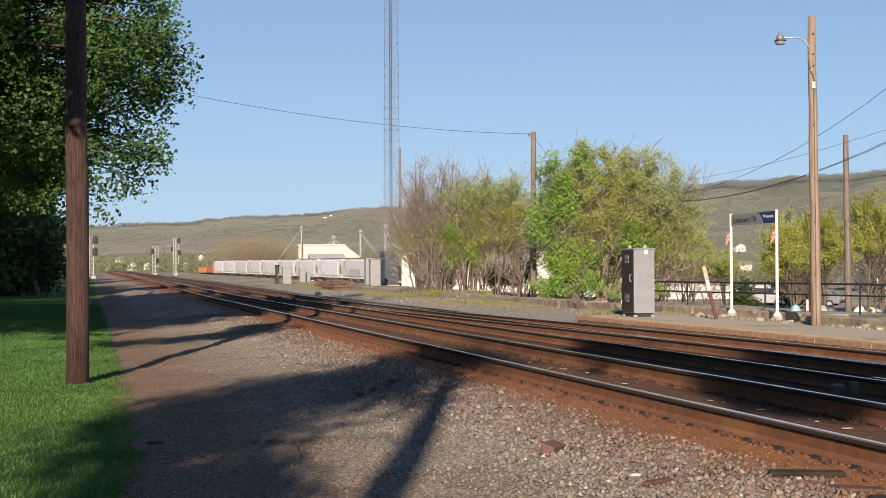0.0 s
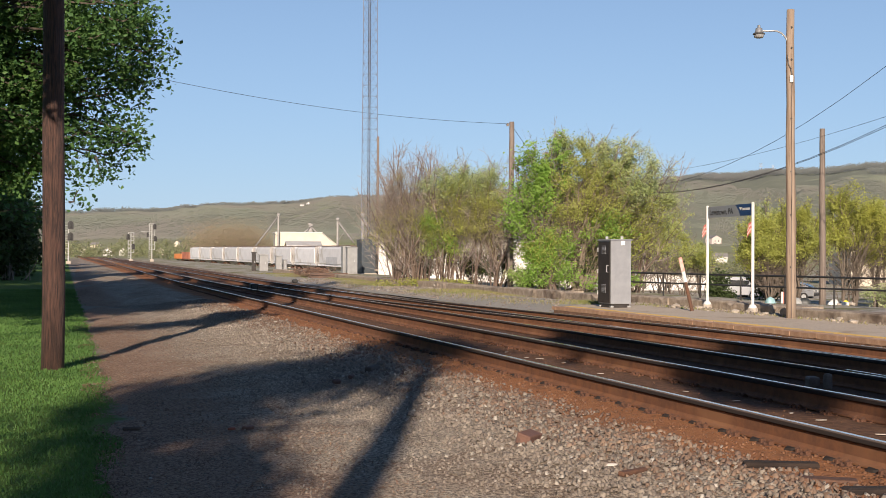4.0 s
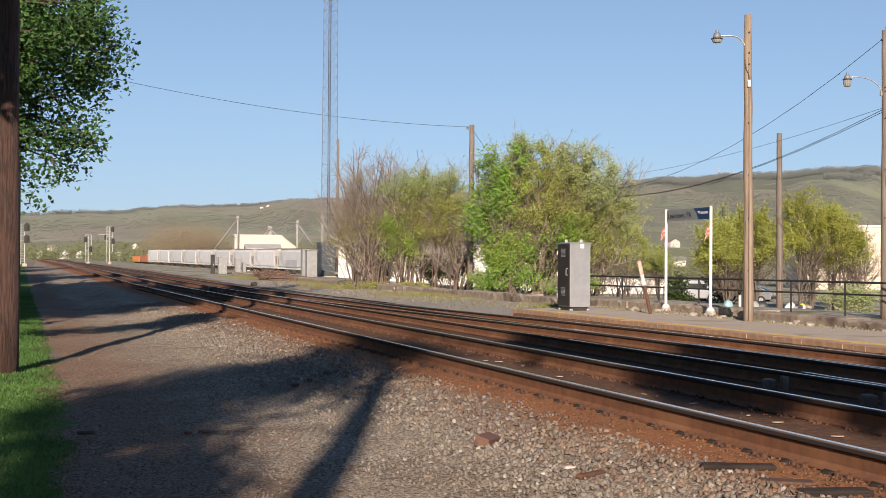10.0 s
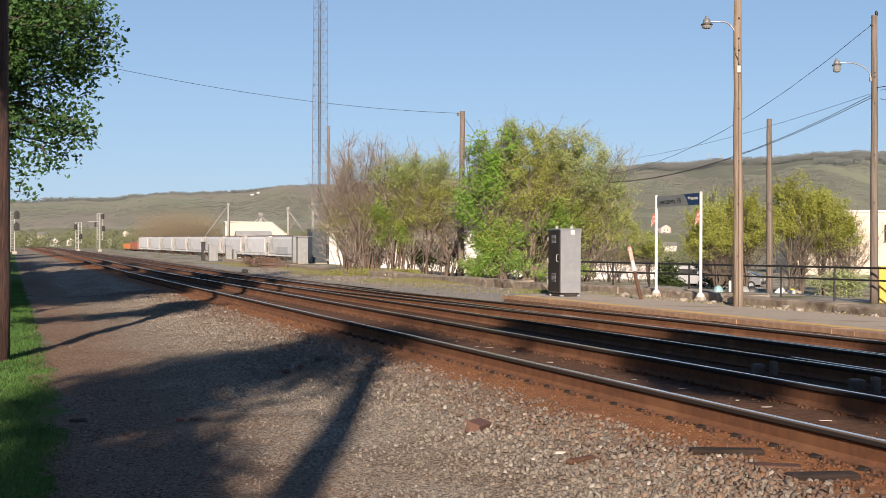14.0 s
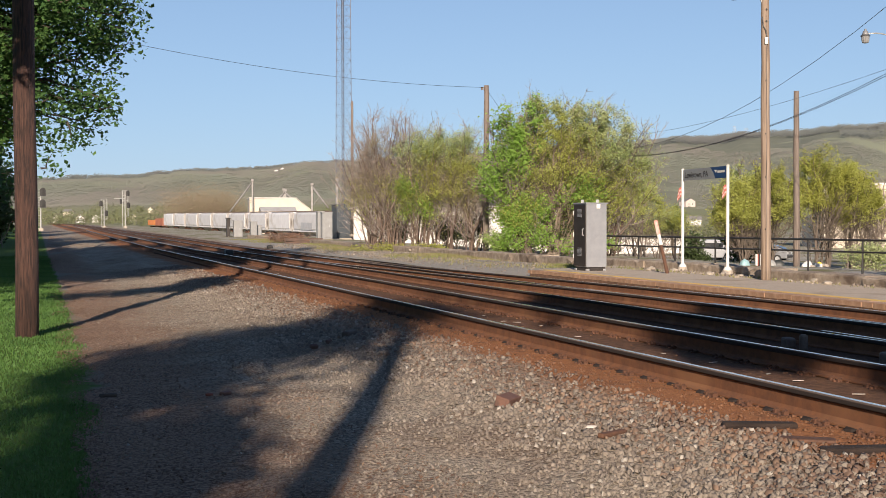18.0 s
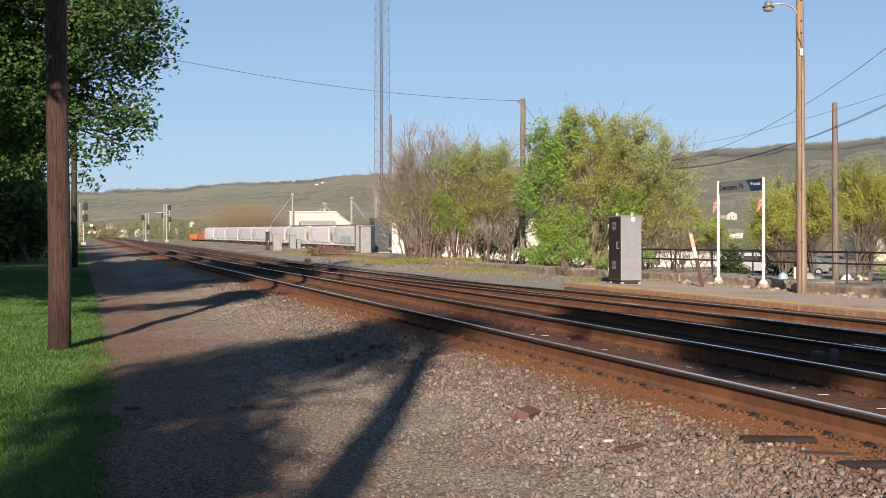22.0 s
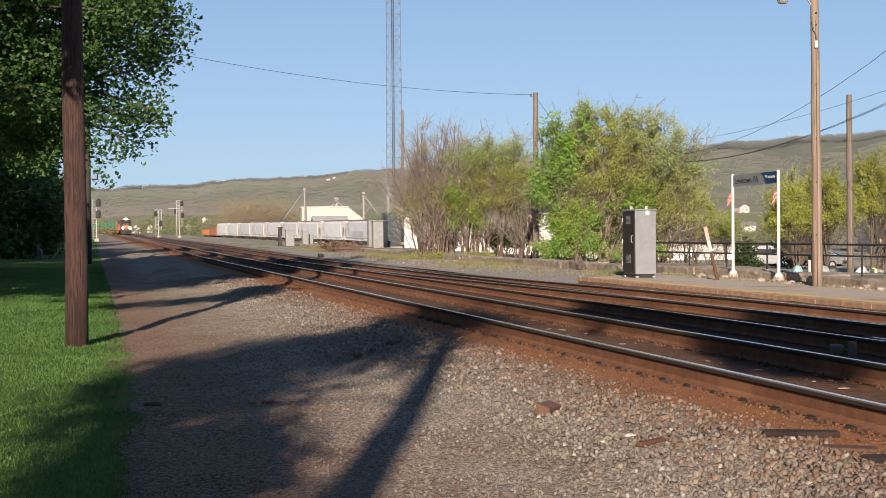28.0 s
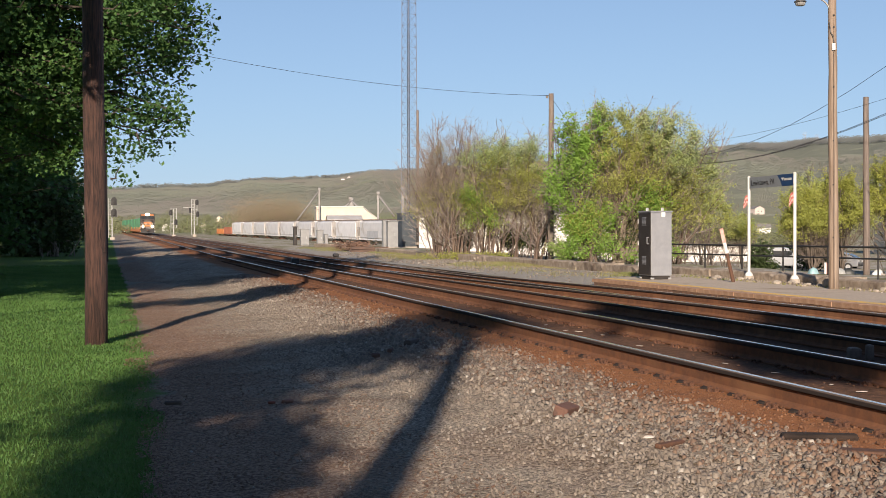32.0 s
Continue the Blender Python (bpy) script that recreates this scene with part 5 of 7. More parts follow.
def poles():
    p, _ = wood_pole("utility_pole", "dark red-brown wooden utility pole standing in the grass", -5.33, 18.47, 0, 11.5, 0.165, 0.13, POLE_DARK, (-0.06, 0), 1)
    p, _ = wood_pole("utility_pole", "dark wooden utility pole in the shade of the trees", -19.1, 67.7, 0.05, 11.5, 0.17, 0.13, POLE_SHADED, (0, 0), 2)
    p, path = wood_pole("lamp_pole", "tan wooden lamp pole at the platform's back edge", 8.55, 29.0, 0.28, 7.42, 0.118, 0.088, POLE_TAN, (-0.05, 0), 3, "lamp post")
    lamp_arm(p, 6.64, (-0.8, -0.1), 0.36, 0.42, 0.085)
    part("lamp_cable", Geo().tube([(-0.1, -0.03, 6.2), (-0.12, -0.06, 6.02), (-0.105, -0.08, 5.86), (-0.06, -0.115, 5.76), (-0.04, -0.12, 5.6)], 0.013, 6), BLACK, p, "black lamp cable")
    part("junction_box", Geo().box((0, 0, 0), (0.075, 0.06, 0.16), pose(-0.045, -0.115, 5.53, 0, 0, -16)), WHITE_PAINT, p, "white junction box", bevel=0.01)
    part("wire_conduit", Geo().tube([(-0.045, -0.118, 5.46), (-0.04, -0.122, 4.6), (-0.038, -0.13, 2.3), (-0.035, -0.135, 0.0)], 0.009, 6), POLE_GREY, p, "thin grey wire conduit")
    bolts(p, (6.72, 6.25, 5.98, 4.62, 3.4, 2.4, 1.2), 0.085, BLACK, -1.95)
    p, path = wood_pole("lamp_pole", "grey-brown wooden lamp pole by the fence", 14.7, 36.2, 0.2, 8.48, 0.12, 0.085, POLE_GREY, (-0.03, 0), 4, "lamp post")
    lamp_arm(p, 6.88, (-1.2, -0.15), 0.42, 0.6, 0.2)
    part("insulator", Geo().tube([(0.03, 0, 8.25), (0.035, 0, 8.31), (0.03, 0, 8.37), (0.02, 0, 8.42)], [0.03, 0.045, 0.045, 0.02], 8), BLACK, p, "dark porcelain insulator", True)
    part("side_insulator", Geo().tube([(-0.06, -0.02, 7.98), (-0.12, -0.03, 7.98), (-0.16, -0.04, 7.99)], [0.02, 0.035, 0.025], 8), BLACK, p, "dark side insulator", True)
    part("cable_loop", Geo().tube([(0.23 + 0.14 * math.sin(0.4 * k), -0.1, 5.96 + 0.16 * math.cos(0.4 * k)) for k in range(-2, 11)], 0.008, 6), BLACK, p, "black slack cable loop", True)
    bolts(p, (6.6, 6.48, 5.7, 4.2, 2.8), 0.09, BLACK, -2.0)
    wood_pole("utility_pole", "bare grey-brown wooden pole beyond the fence", 14.72, 46, 0.0, 6.45, 0.125, 0.095, POLE_GREY, (-0.04, 0), 5)
    p, _ = wood_pole("utility_pole", "grey-brown wooden pole among the shrubs", 4.42, 62, 0.1, 8.35, 0.15, 0.12, POLE_GREY, (0.05, 0), 6)
    part("crossarm", Geo().box((-0.16, -0.02, 8.1), (0.12, 0.1, 0.14)), POLE_GREY, p, bevel=0.01)
    wood_pole("utility_pole", "slim wooden pole beside the lattice tower", -4.2, 125, 0.2, 13.6, 0.16, 0.12, POLE_GREY, (0, 0), 7)
    wire_line("thin sagging wire from the pole into the maple", (4.4, 62, 8.25), (-14.5, 50, 9.6), 0.55, 0.009)
    wire_line("short guy wire from the pole into the trees", (4.4, 62, 8.25), (6.6, 66, 6.1), 0.05, 0.01)
    wire_line("overhead wire across the lot", (14.55, 36.15, 8.18), (8.0, 82, 8.5), 3.2, 0.009)
    wire_line("thin overhead wire across the lot", (14.6, 36.15, 6.2), (8.3, 82, 7.3), 1.0, 0.006)
    wire_line("thick overhead cable across the lot", (14.6, 36.15, 6.15), (8.1, 82, 8.0), 2.3, 0.010)
    wire_line("second thick overhead cable across the lot", (14.6, 36.15, 6.08), (8.1, 82, 7.8), 2.2, 0.010)
    wire_line("overhead wire running on past the platform", (14.72, 36.08, 6.36), (21.5, 10, 6.9), 0.4, 0.012)
    wood_pole("utility_pole", "wooden pole behind the leafing trees", 8.2, 82.2, -1.0, 8.6, 0.15, 0.12, POLE_GREY, (0, 0), 8)


poles()


# ---- platform things ----
def relay_cabinet():
    c = thing("signal_cabinet", along(32.1, 14.42, PLAT_Z + 0.01), "tall grey steel signal cabinet with a dark door side", "cabinet")
    w, l, h = 0.61, 0.84, 1.755
    part("body", Geo().box((w / 2, l / 2, 0.1 + h / 2), (w, l, h)), CAB_GREY, c, bevel=0.012)
    part("roof_cap", Geo().box((w / 2, l / 2, h + 0.115), (w + 0.06, l + 0.06, 0.04)), CAB_GREY, c, bevel=0.01)
    door = part("door", Geo().box((-0.014, l / 2, 0.1 + h / 2), (0.024, l - 0.05, h - 0.06)), CAB_DARK, c, "dark brown-grey steel door", bevel=0.006)
    for z in (0.42, 1.5):
        g = Geo()
        for k in range(7):
            g.box((-0.032, l * 0.5, z + 0.034 * k), (0.012, 0.26, 0.02))
        part("louvre", g, CAB_GREY, door)
    part("handle", Geo().tube([(-0.03, 0.12, 0.98), (-0.075, 0.12, 0.98), (-0.075, 0.12, 1.16), (-0.03, 0.12, 1.16)], 0.012, 8), GALV, door, "bright steel handle")
    for z in (0.4, 1.0, 1.6):
        part("hinge", Geo().tube([(-0.03, l - 0.02, z - 0.06), (-0.03, l - 0.02, z + 0.06)], 0.016, 8), GALV, door)
    part("plinth", Geo().box((w / 2, l / 2, 0.05), (w - 0.08, l - 0.08, 0.1)), CAB_DARK, c)
    for x in (0.05, w - 0.05):
        for y in (0.05, l - 0.05):
            part("foot", Geo().box((x, y, 0.025), (0.09, 0.09, 0.05)), GALV, c, bevel=0.008)
    for x in (0.1, w / 2 + 0.05):
        lug = Geo().box((x, 0.06 if x > 0.2 else 0.5, h + 0.17), (0.08, 0.03, 0.1))
        part("lifting_lug", lug, GALV, c, bevel=0.01)
    part("lug_plate", Geo().box((w / 2 + 0.05, -0.006, h + 0.04), (0.11, 0.012, 0.14)), WHITE_PAINT, c, "white lug plate")


relay_cabinet()


def leaning_post():
    p = thing("leaning_post", pose(7.11, 32.95, PLAT_Z, 0, -13, 0), "broken leaning post, rusty below and faded red and white above", "post")
    part("shaft", Geo().tube([(0, 0, -0.1), (0, 0, 0.8)], [0.05, 0.045], 10), IRON, p)
    part("sleeve", Geo().tube([(0, 0, 0.78), (0, 0, 1.06)], 0.05, 10), WHITE_PAINT, p, "chipped white sleeve")
    part("board", Geo().box((0, -0.01, 1.24), (0.1, 0.03, 0.4)), surf("faded_red_board", (0.55, 0.26, 0.21), (0.62, 0.38, 0.32), 10, (0.68, 0.58, 0.52), 3), p, "faded red and white board", bevel=0.01)


leaning_post()


def text_mesh(name, body, size, mat, parent, m):
    cu = bpy.data.curves.new(name, "FONT")
    cu.body, cu.size, cu.extrude = body, size, 0.002
    cu.materials.append(mat)
    ob = new(name, cu)
    ob.parent, ob.matrix_parent_inverse = parent, Matrix.Identity(4)
    ob.matrix_basis = m
    return ob


def station_sign():
    l, r = Vector((7.84, 34.4, PLAT_Z)), Vector((8.42, 31.9, PLAT_Z))
    way = r - l
    n = way.length
    ang = math.degrees(math.atan2(way.y, way.x))
    s = thing("station_sign", pose(l.x, l.y, l.z, 0, 0, ang), "grey and dark blue station name sign on two white posts", "sign")
    for x in (0, n):
        post = part("post", Geo().tube([(x, 0, 0.1), (x, 0, 2.79)], 0.04, 14), WHITE_PAINT, s, smooth_it=False)
        part("cap", Geo().tube([(x, 0, 2.79), (x, 0, 2.815)], [0.043, 0.032], 14), WHITE_PAINT, post)
        part("base_plate", Geo().tube([(x, 0, 0.12), (x, 0, 0.17), (x, 0, 0.22)], [0.11, 0.1, 0.06], 12), WHITE_PAINT, post)
        part("footing", Geo().tube([(x, 0, -0.05), (x, 0, 0.13)], [0.15, 0.13], 10), CONCRETE, s, "rough concrete footing")
    grey = surf("sign_grey", (0.23, 0.245, 0.25), (0.26, 0.275, 0.28), 3, None, 1, (0.3, 0.4), 0, 0)
    blue = surf("sign_blue", (0.012, 0.045, 0.13), (0.016, 0.055, 0.15), 3, None, 1, (0.3, 0.4), 0, 0)
    z0, z1, cut = 2.485, 2.785, n * 0.75
    pts = [(0.07, z0), (cut, z0), (cut - 0.1, z0 + 0.15), (cut - 0.28, z1), (0.07, z1)]
    g = Geo()
    g.add([(x, -0.02, z) for x, z in pts] + [(x, 0.02, z) for x, z in pts], [(0, 1, 2, 3, 4), (9, 8, 7, 6, 5)] + [(k, k + 5, (k + 1) % 5 + 5, (k + 1) % 5) for k in range(5)])
    panel = part("panel", g, grey, s, "grey name panel")
    pts = [(cut, z0), (n - 0.05, z0), (n - 0.05, z1), (cut - 0.28, z1), (cut - 0.1, z0 + 0.15)]
    g = Geo()
    g.add([(x, -0.02, z) for x, z in pts] + [(x, 0.02, z) for x, z in pts], [(0, 1, 2, 3, 4), (9, 8, 7, 6, 5)] + [(k, k + 5, (k + 1) % 5 + 5, (k + 1) % 5) for k in range(5)])
    bl = part("blue_end", g, blue, s, "dark blue curved end panel")
    text_mesh("lettering", "Lewistown, PA", 0.222, BLACK, panel, pose(0.17, -0.024, z0 + 0.07, 90, 0, 0))
    g = Geo().add([(cut - 0.06, -0.024, z1 - 0.08), (cut + 0.12, -0.024, z1 - 0.08), (cut + 0.04, -0.024, z1 - 0.16)], [(0, 1, 2)])
    g.add([(cut + 0.12, -0.024, z1 - 0.1), (n - 0.12, -0.024, z1 - 0.1), (n - 0.12, -0.024, z1 - 0.16), (cut + 0.12, -0.024, z1 - 0.16)], [(0, 1, 2, 3)])
    part("emblem", g, WHITE_PAINT, bl, "white emblem and bar")
    red, pink = surf("faded_flag_red", (0.42, 0.1, 0.08), (0.5, 0.16, 0.13), 30, None, 1), surf("dingy_flag_white", (0.55, 0.38, 0.33), (0.6, 0.45, 0.4), 30, None, 1)
    for x, sx in ((0, -1), (n, -1)):
        g = Geo()
        for k in range(5):
            g.add([(x + 0.02 * math.sin(j * 1.7 + k), sx * (0.045 + 0.022 * j), 2.32 - 0.055 * (k + i) - 0.006 * j * j) for i in (0, 1) for j in range(6)], [(j, j + 1, j + 7, j + 6) for j in range(5)], k % 2)
        part("flag", g, [red, pink], s, "small faded red and white striped flag")


station_sign()


def fence():
    f = thing("pipe_fence", pose(0, 0, 0), "black two-rail pipe fence behind the platform", "fence")
    p0, p1 = Vector((8.35, 50.2, 0)), Vector((17.6, 28.6, 0))
    way = (p1 - p0).normalized()
    n = (p1 - p0).length
    k, s = 0, 0.0
    while s < n:
        p = p0 + way * s
        post = part("post", Geo().tube([(p.x, p.y, -0.1), (p.x, p.y, 1.12)], 0.032, 8), BLACK, f)
        s += 2.35
    for z, r in ((1.1, 0.032), (0.74, 0.028)):
        part("rail", Geo().tube([p0 + Vector((0, 0, z)), p1 + Vector((0, 0, z))], r, 8), BLACK, f)


fence()


# ---- yard ----
def lattice_tower():
    t = thing("lattice_tower", pose(-5.25, 130, 0.15), "tall grey steel lattice radio tower", "radio tower")
    h, w0, w1 = 52.0, 0.98, 0.66
    leg = [[Vector((math.cos(q) * (w0 + (w1 - w0) * z / h), math.sin(q) * (w0 + (w1 - w0) * z / h), z)) for z in (0, h)] for q in (0.5, 2.6, 4.7)]
    steel = surf("tower_steel", (0.15, 0.17, 0.21), (0.2, 0.215, 0.255), 3, None, 1, (0.5, 0.7), 0.1, 0)
    for l in leg:
        part("leg", Geo().tube(l, [0.042, 0.034], 6), steel, t)
    g = Geo()
    bays = 46
    for k in range(bays):
        for i in range(3):
            a, b = leg[i], leg[(i + 1) % 3]
            u, v = k / bays, (k + 1) / bays
            g.tube([a[0].lerp(a[1], u), b[0].lerp(b[1], v)], 0.015, 4, False)
            g.tube([b[0].lerp(b[1], u), a[0].lerp(a[1], v)], 0.015, 4, False)
            g.tube([a[0].lerp(a[1], u), b[0].lerp(b[1], u)], 0.018, 4, False)
    part("bracing", g, steel, t)
    g = Geo()
    for s in (-0.1, 0.1):
        g.tube([leg[2][0] + Vector((s, -0.12, 0)), leg[2][1] + Vector((s, -0.12, 0))], 0.03, 5)
    part("feed_cable", g, BLACK, t, "dark feed cables")
    part("footing", Geo().box((0, 0, -0.1), (2.6, 2.6, 0.4)), CONCRETE, t)


lattice_tower()


def hut(name, label, x, y, z, w, l, h, mat, turn=15.6, doors=1):
    b = thing(name, pose(x, y, z, 0, 0, turn), label, "equipment hut")
    part("body", Geo().box((0, 0, h / 2), (w, l, h)), mat, b, bevel=0.03)
    part("roof", Geo().box((0, 0, h + 0.04), (w + 0.12, l + 0.12, 0.08)), mat, b, bevel=0.02)
    part("base", Geo().box((0, 0, -0.1), (w + 0.1, l + 0.1, 0.22)), CONCRETE, b)
    for k in range(doors):
        d = part("door", Geo().box(((k - (doors - 1) / 2) * w / max(1, doors), -l / 2 - 0.02, h * 0.48), (w / (doors + 0.5), 0.05, h * 0.84)), mat, b, bevel=0.01)
        part("handle", Geo().box(((k - (doors - 1) / 2) * w / max(1, doors) + w / (doors + 1) * 0.32, -l / 2 - 0.06, h * 0.5), (0.05, 0.04, 0.2)), GALV, d)
    return b


def huts():
    pale = surf("pale_silver_paint", (0.3, 0.3, 0.29), (0.36, 0.36, 0.35), 2, (0.25, 0.25, 0.24), 0.8, (0.35, 0.5), 0.2, 0)
    hut("equipment_hut", "dark slate equipment hut at the tower's foot", -5.0, 118, 0.2, 1.35, 2.2, 3.05, HUT_DARK, 15.6)
    hut("signal_case", "pale silver signal case", -6.05, 112, 0.2, 0.9, 0.8, 2.3, pale, 15.6)
    hut("signal_case", "pale silver signal case", -6.85, 116, 0.2, 0.6, 0.8, 2.4, pale, 15.6)
    hut("signal_case", "small black case beside the dark hut", -3.75, 115.5, 0.6, 0.55, 0.5, 1.3, BLACK, 15.6)
    for x, y, w, h in ((-15.8, 128, 0.85, 1.6), (-16.9, 129, 0.5, 1.65), (-14.25, 128, 0.6, 1.5), (-13.7, 128.5, 0.35, 1.1)):
        dark = w == 0.5
        hut("signal_case", "narrow dark brown signal case by the yard lead" if dark else "pale silver signal case by the yard lead", x, y, 0.22, 0.36 if dark else w, 0.5 if dark else 0.7, 1.85 if dark else h, CAB_DARK if dark else pale, 15.6)


huts()


def wheel_set(g_parent, y, r=0.42):
    for s in (-1, 1):
        w = part("wheel", Geo().tube([(s * 0.7, y, r), (s * 0.78, y, r), (s * 0.79, y, r), (s * 0.84, y, r)], [r + 0.025, r + 0.025, r, r], 16), IRON, g_parent)
    return w


def truck(parent, y):
    """A bogie: two side frames and two wheel sets."""
    g = Geo()
    for s in (-1, 1):
        g.prism([(s * 0.9, y - 1.2), (s * 1.02, y - 1.2), (s * 1.02, y + 1.2), (s * 0.9, y + 1.2)], 0.32, 0.52)
        g.box((s * 0.96, y, 0.5), (0.14, 1.0, 0.36))
    g.box((0, y, 0.55), (2.0, 0.5, 0.26))
    frame_ob = part("truck", g, IRON, parent)
    for q in (-0.87, 0.87):
        wheel_set(frame_ob, y + q)


def hopper_car():
    """A covered hopper; its length runs along y, its foot is the rail head."""
    grey = surf("pale_hopper_paint", (0.7, 0.7, 0.7), (0.78, 0.775, 0.77), 0.8, (0.56, 0.53, 0.49), 0.3, (0.6, 0.75), 0, 0.05, vary=0.14)
    # darker grey; on ends and slope sheets it tones down the sunlit white
    toned_grey = surf("toned_down_hopper_grey", (0.36, 0.34, 0.32), (0.46, 0.44, 0.41), 1.5, (0.25, 0.21, 0.18), 0.5)
    brown = surf("rusty_roof_steel", (0.17, 0.12, 0.09), (0.26, 0.19, 0.14), 1.5, (0.12, 0.09, 0.07), 0.5)
    c = thing("hopper_car", pose(0, 0, 0), "pale grey covered hopper car parked in the yard", "railway wagon", "parked hopper cars")
    sec = [(-1.35, 1.3), (-1.52, 1.6), (-1.56, 2.9), (-1.54, 4.0), (-1.4, 4.25), (-0.6, 4.42), (0.6, 4.42), (1.4, 4.25), (1.54, 4.0), (1.56, 2.9), (1.52, 1.6), (1.35, 1.3)]
    g = Geo()
    g.loft(sec, [((0, y, 0), (1, 0, 0)) for y in (-7.6, -7.5, 7.5, 7.6)])
    part("body", g, grey, c)
    for s in (-1, 1):
        g = Geo()
        g.add([(-1.3, s * 7.5, 1.5), (1.3, s * 7.5, 1.5), (1.3, s * 8.9, 3.1), (-1.3, s * 8.9, 3.1), (-1.3, s * 7.5, 3.3), (1.3, s * 7.5, 3.3)], [(0, 1, 2, 3), (3, 2, 5, 4), (0, 3, 4), (1, 5, 2)])
        part("slope_sheet", g, toned_grey, c)
        # thin sheet added over the body's end to dull its sun-facing white
        part("end_sheet", Geo().box((0, s * 7.63, 2.85), (2.95, 0.05, 2.9)), toned_grey, c, "grey sheet added over the end to dull its sunlit white")
        for x in (-1, 1):
            g = Geo().box((x * 1.45, s * 8.85, 2.7), (0.09, 0.09, 3.4))
            for k in range(9):
                g.box((x * 1.2, s * 8.86, 1.2 + 0.36 * k), (0.5, 0.03, 0.03))
            part("ladder", g, toned_grey, c)
        part("coupler", Geo().box((0, s * 9.2, 0.85), (0.25, 0.8, 0.3)), IRON, c, bevel=0.03)
    for x in (-1, 1):
        part("side_sill", Geo().box((x * 1.35, 0, 1.22), (0.15, 17.4, 0.24)), grey, c)
        part("hatch_rail", Geo().box((x * 0.95, 0, 4.5), (0.12, 15, 0.16)), brown, c)
    part("roof_walk", Geo().box((0, 0, 4.58), (0.7, 17.4, 0.05)), brown, c)
    for y in (-4.4, 0, 4.4):
        g = Geo()
        g.add([(-1.3, y - 1.9, 1.4), (1.3, y - 1.9, 1.4), (1.3, y + 1.9, 1.4), (-1.3, y + 1.9, 1.4), (-0.5, y - 0.45, 0.42), (0.5, y - 0.45, 0.42), (0.5, y + 0.45, 0.42), (-0.5, y + 0.45, 0.42)],
              [(0, 1, 5, 4), (1, 2, 6, 5), (2, 3, 7, 6), (3, 0, 4, 7), (4, 5, 6, 7)])
        part("hopper_bay", g, toned_grey, c)
    truck(c, -6.6), truck(c, 6.6)
    return c


def yard_cars():
    first = hopper_car()
    # the row runs from the plant's loading spout out along the yard track
    p0, turn = Vector((-10.6, 203, -1.03)), 18.6
    way = Vector((-math.sin(radians(turn)), math.cos(radians(turn)), 0.0054))
    for k in range(9):
        c = p0 + way * (9.0 + 18.7 * k)
        m = pose(c.x, c.y, c.z, 0.3, 0, turn)
        if k == 0:
            first.matrix_world = m
        else:
            copy_thing(first, m)
    part("side_patch", Geo().box((-1.575, -1.0, 2.05), (0.02, 7.4, 1.2)), surf("grey_side_patch", (0.42, 0.43, 0.44), (0.5, 0.51, 0.52), 1, None, 1), first, "darker grey painted patch")
    orange = surf("orange_gondola_paint", (0.5, 0.17, 0.045), (0.6, 0.24, 0.08), 1.5, (0.3, 0.11, 0.05), 0.5, (0.6, 0.8), 0, 0.1)
    brown = surf("oxide_red_paint", (0.3, 0.1, 0.06), (0.38, 0.15, 0.09), 1.5, (0.2, 0.08, 0.05), 0.5)
    for k, (mt, h, label) in enumerate(((brown, 1.9, "oxide red gondola car beyond the hoppers"), (orange, 1.4, "orange gondola car at the yard's far end"))):
        c = p0 + way * (9.0 + 18.7 * 9 + 15.5 * k)
        w = thing("gondola_car", pose(c.x, c.y, c.z, 0, 0, turn), label, "railway wagon")
        part("floor", Geo().box((0, 0, 1.05), (2.9, 14, 0.25)), mt, w)
        for s in (-1, 1):
            part("side", Geo().box((s * 1.42, 0, 1.1 + h / 2), (0.1, 14, h)), mt, w)
            part("end", Geo().box((0, s * 6.95, 1.1 + h / 2), (2.8, 0.1, h)), mt, w)
            for j in range(9):
                part("rib", Geo().box((s * 1.5, -6.4 + 1.6 * j, 1.1 + h / 2), (0.1, 0.12, h)), mt, w)
        truck(w, -5), truck(w, 5)


yard_cars()


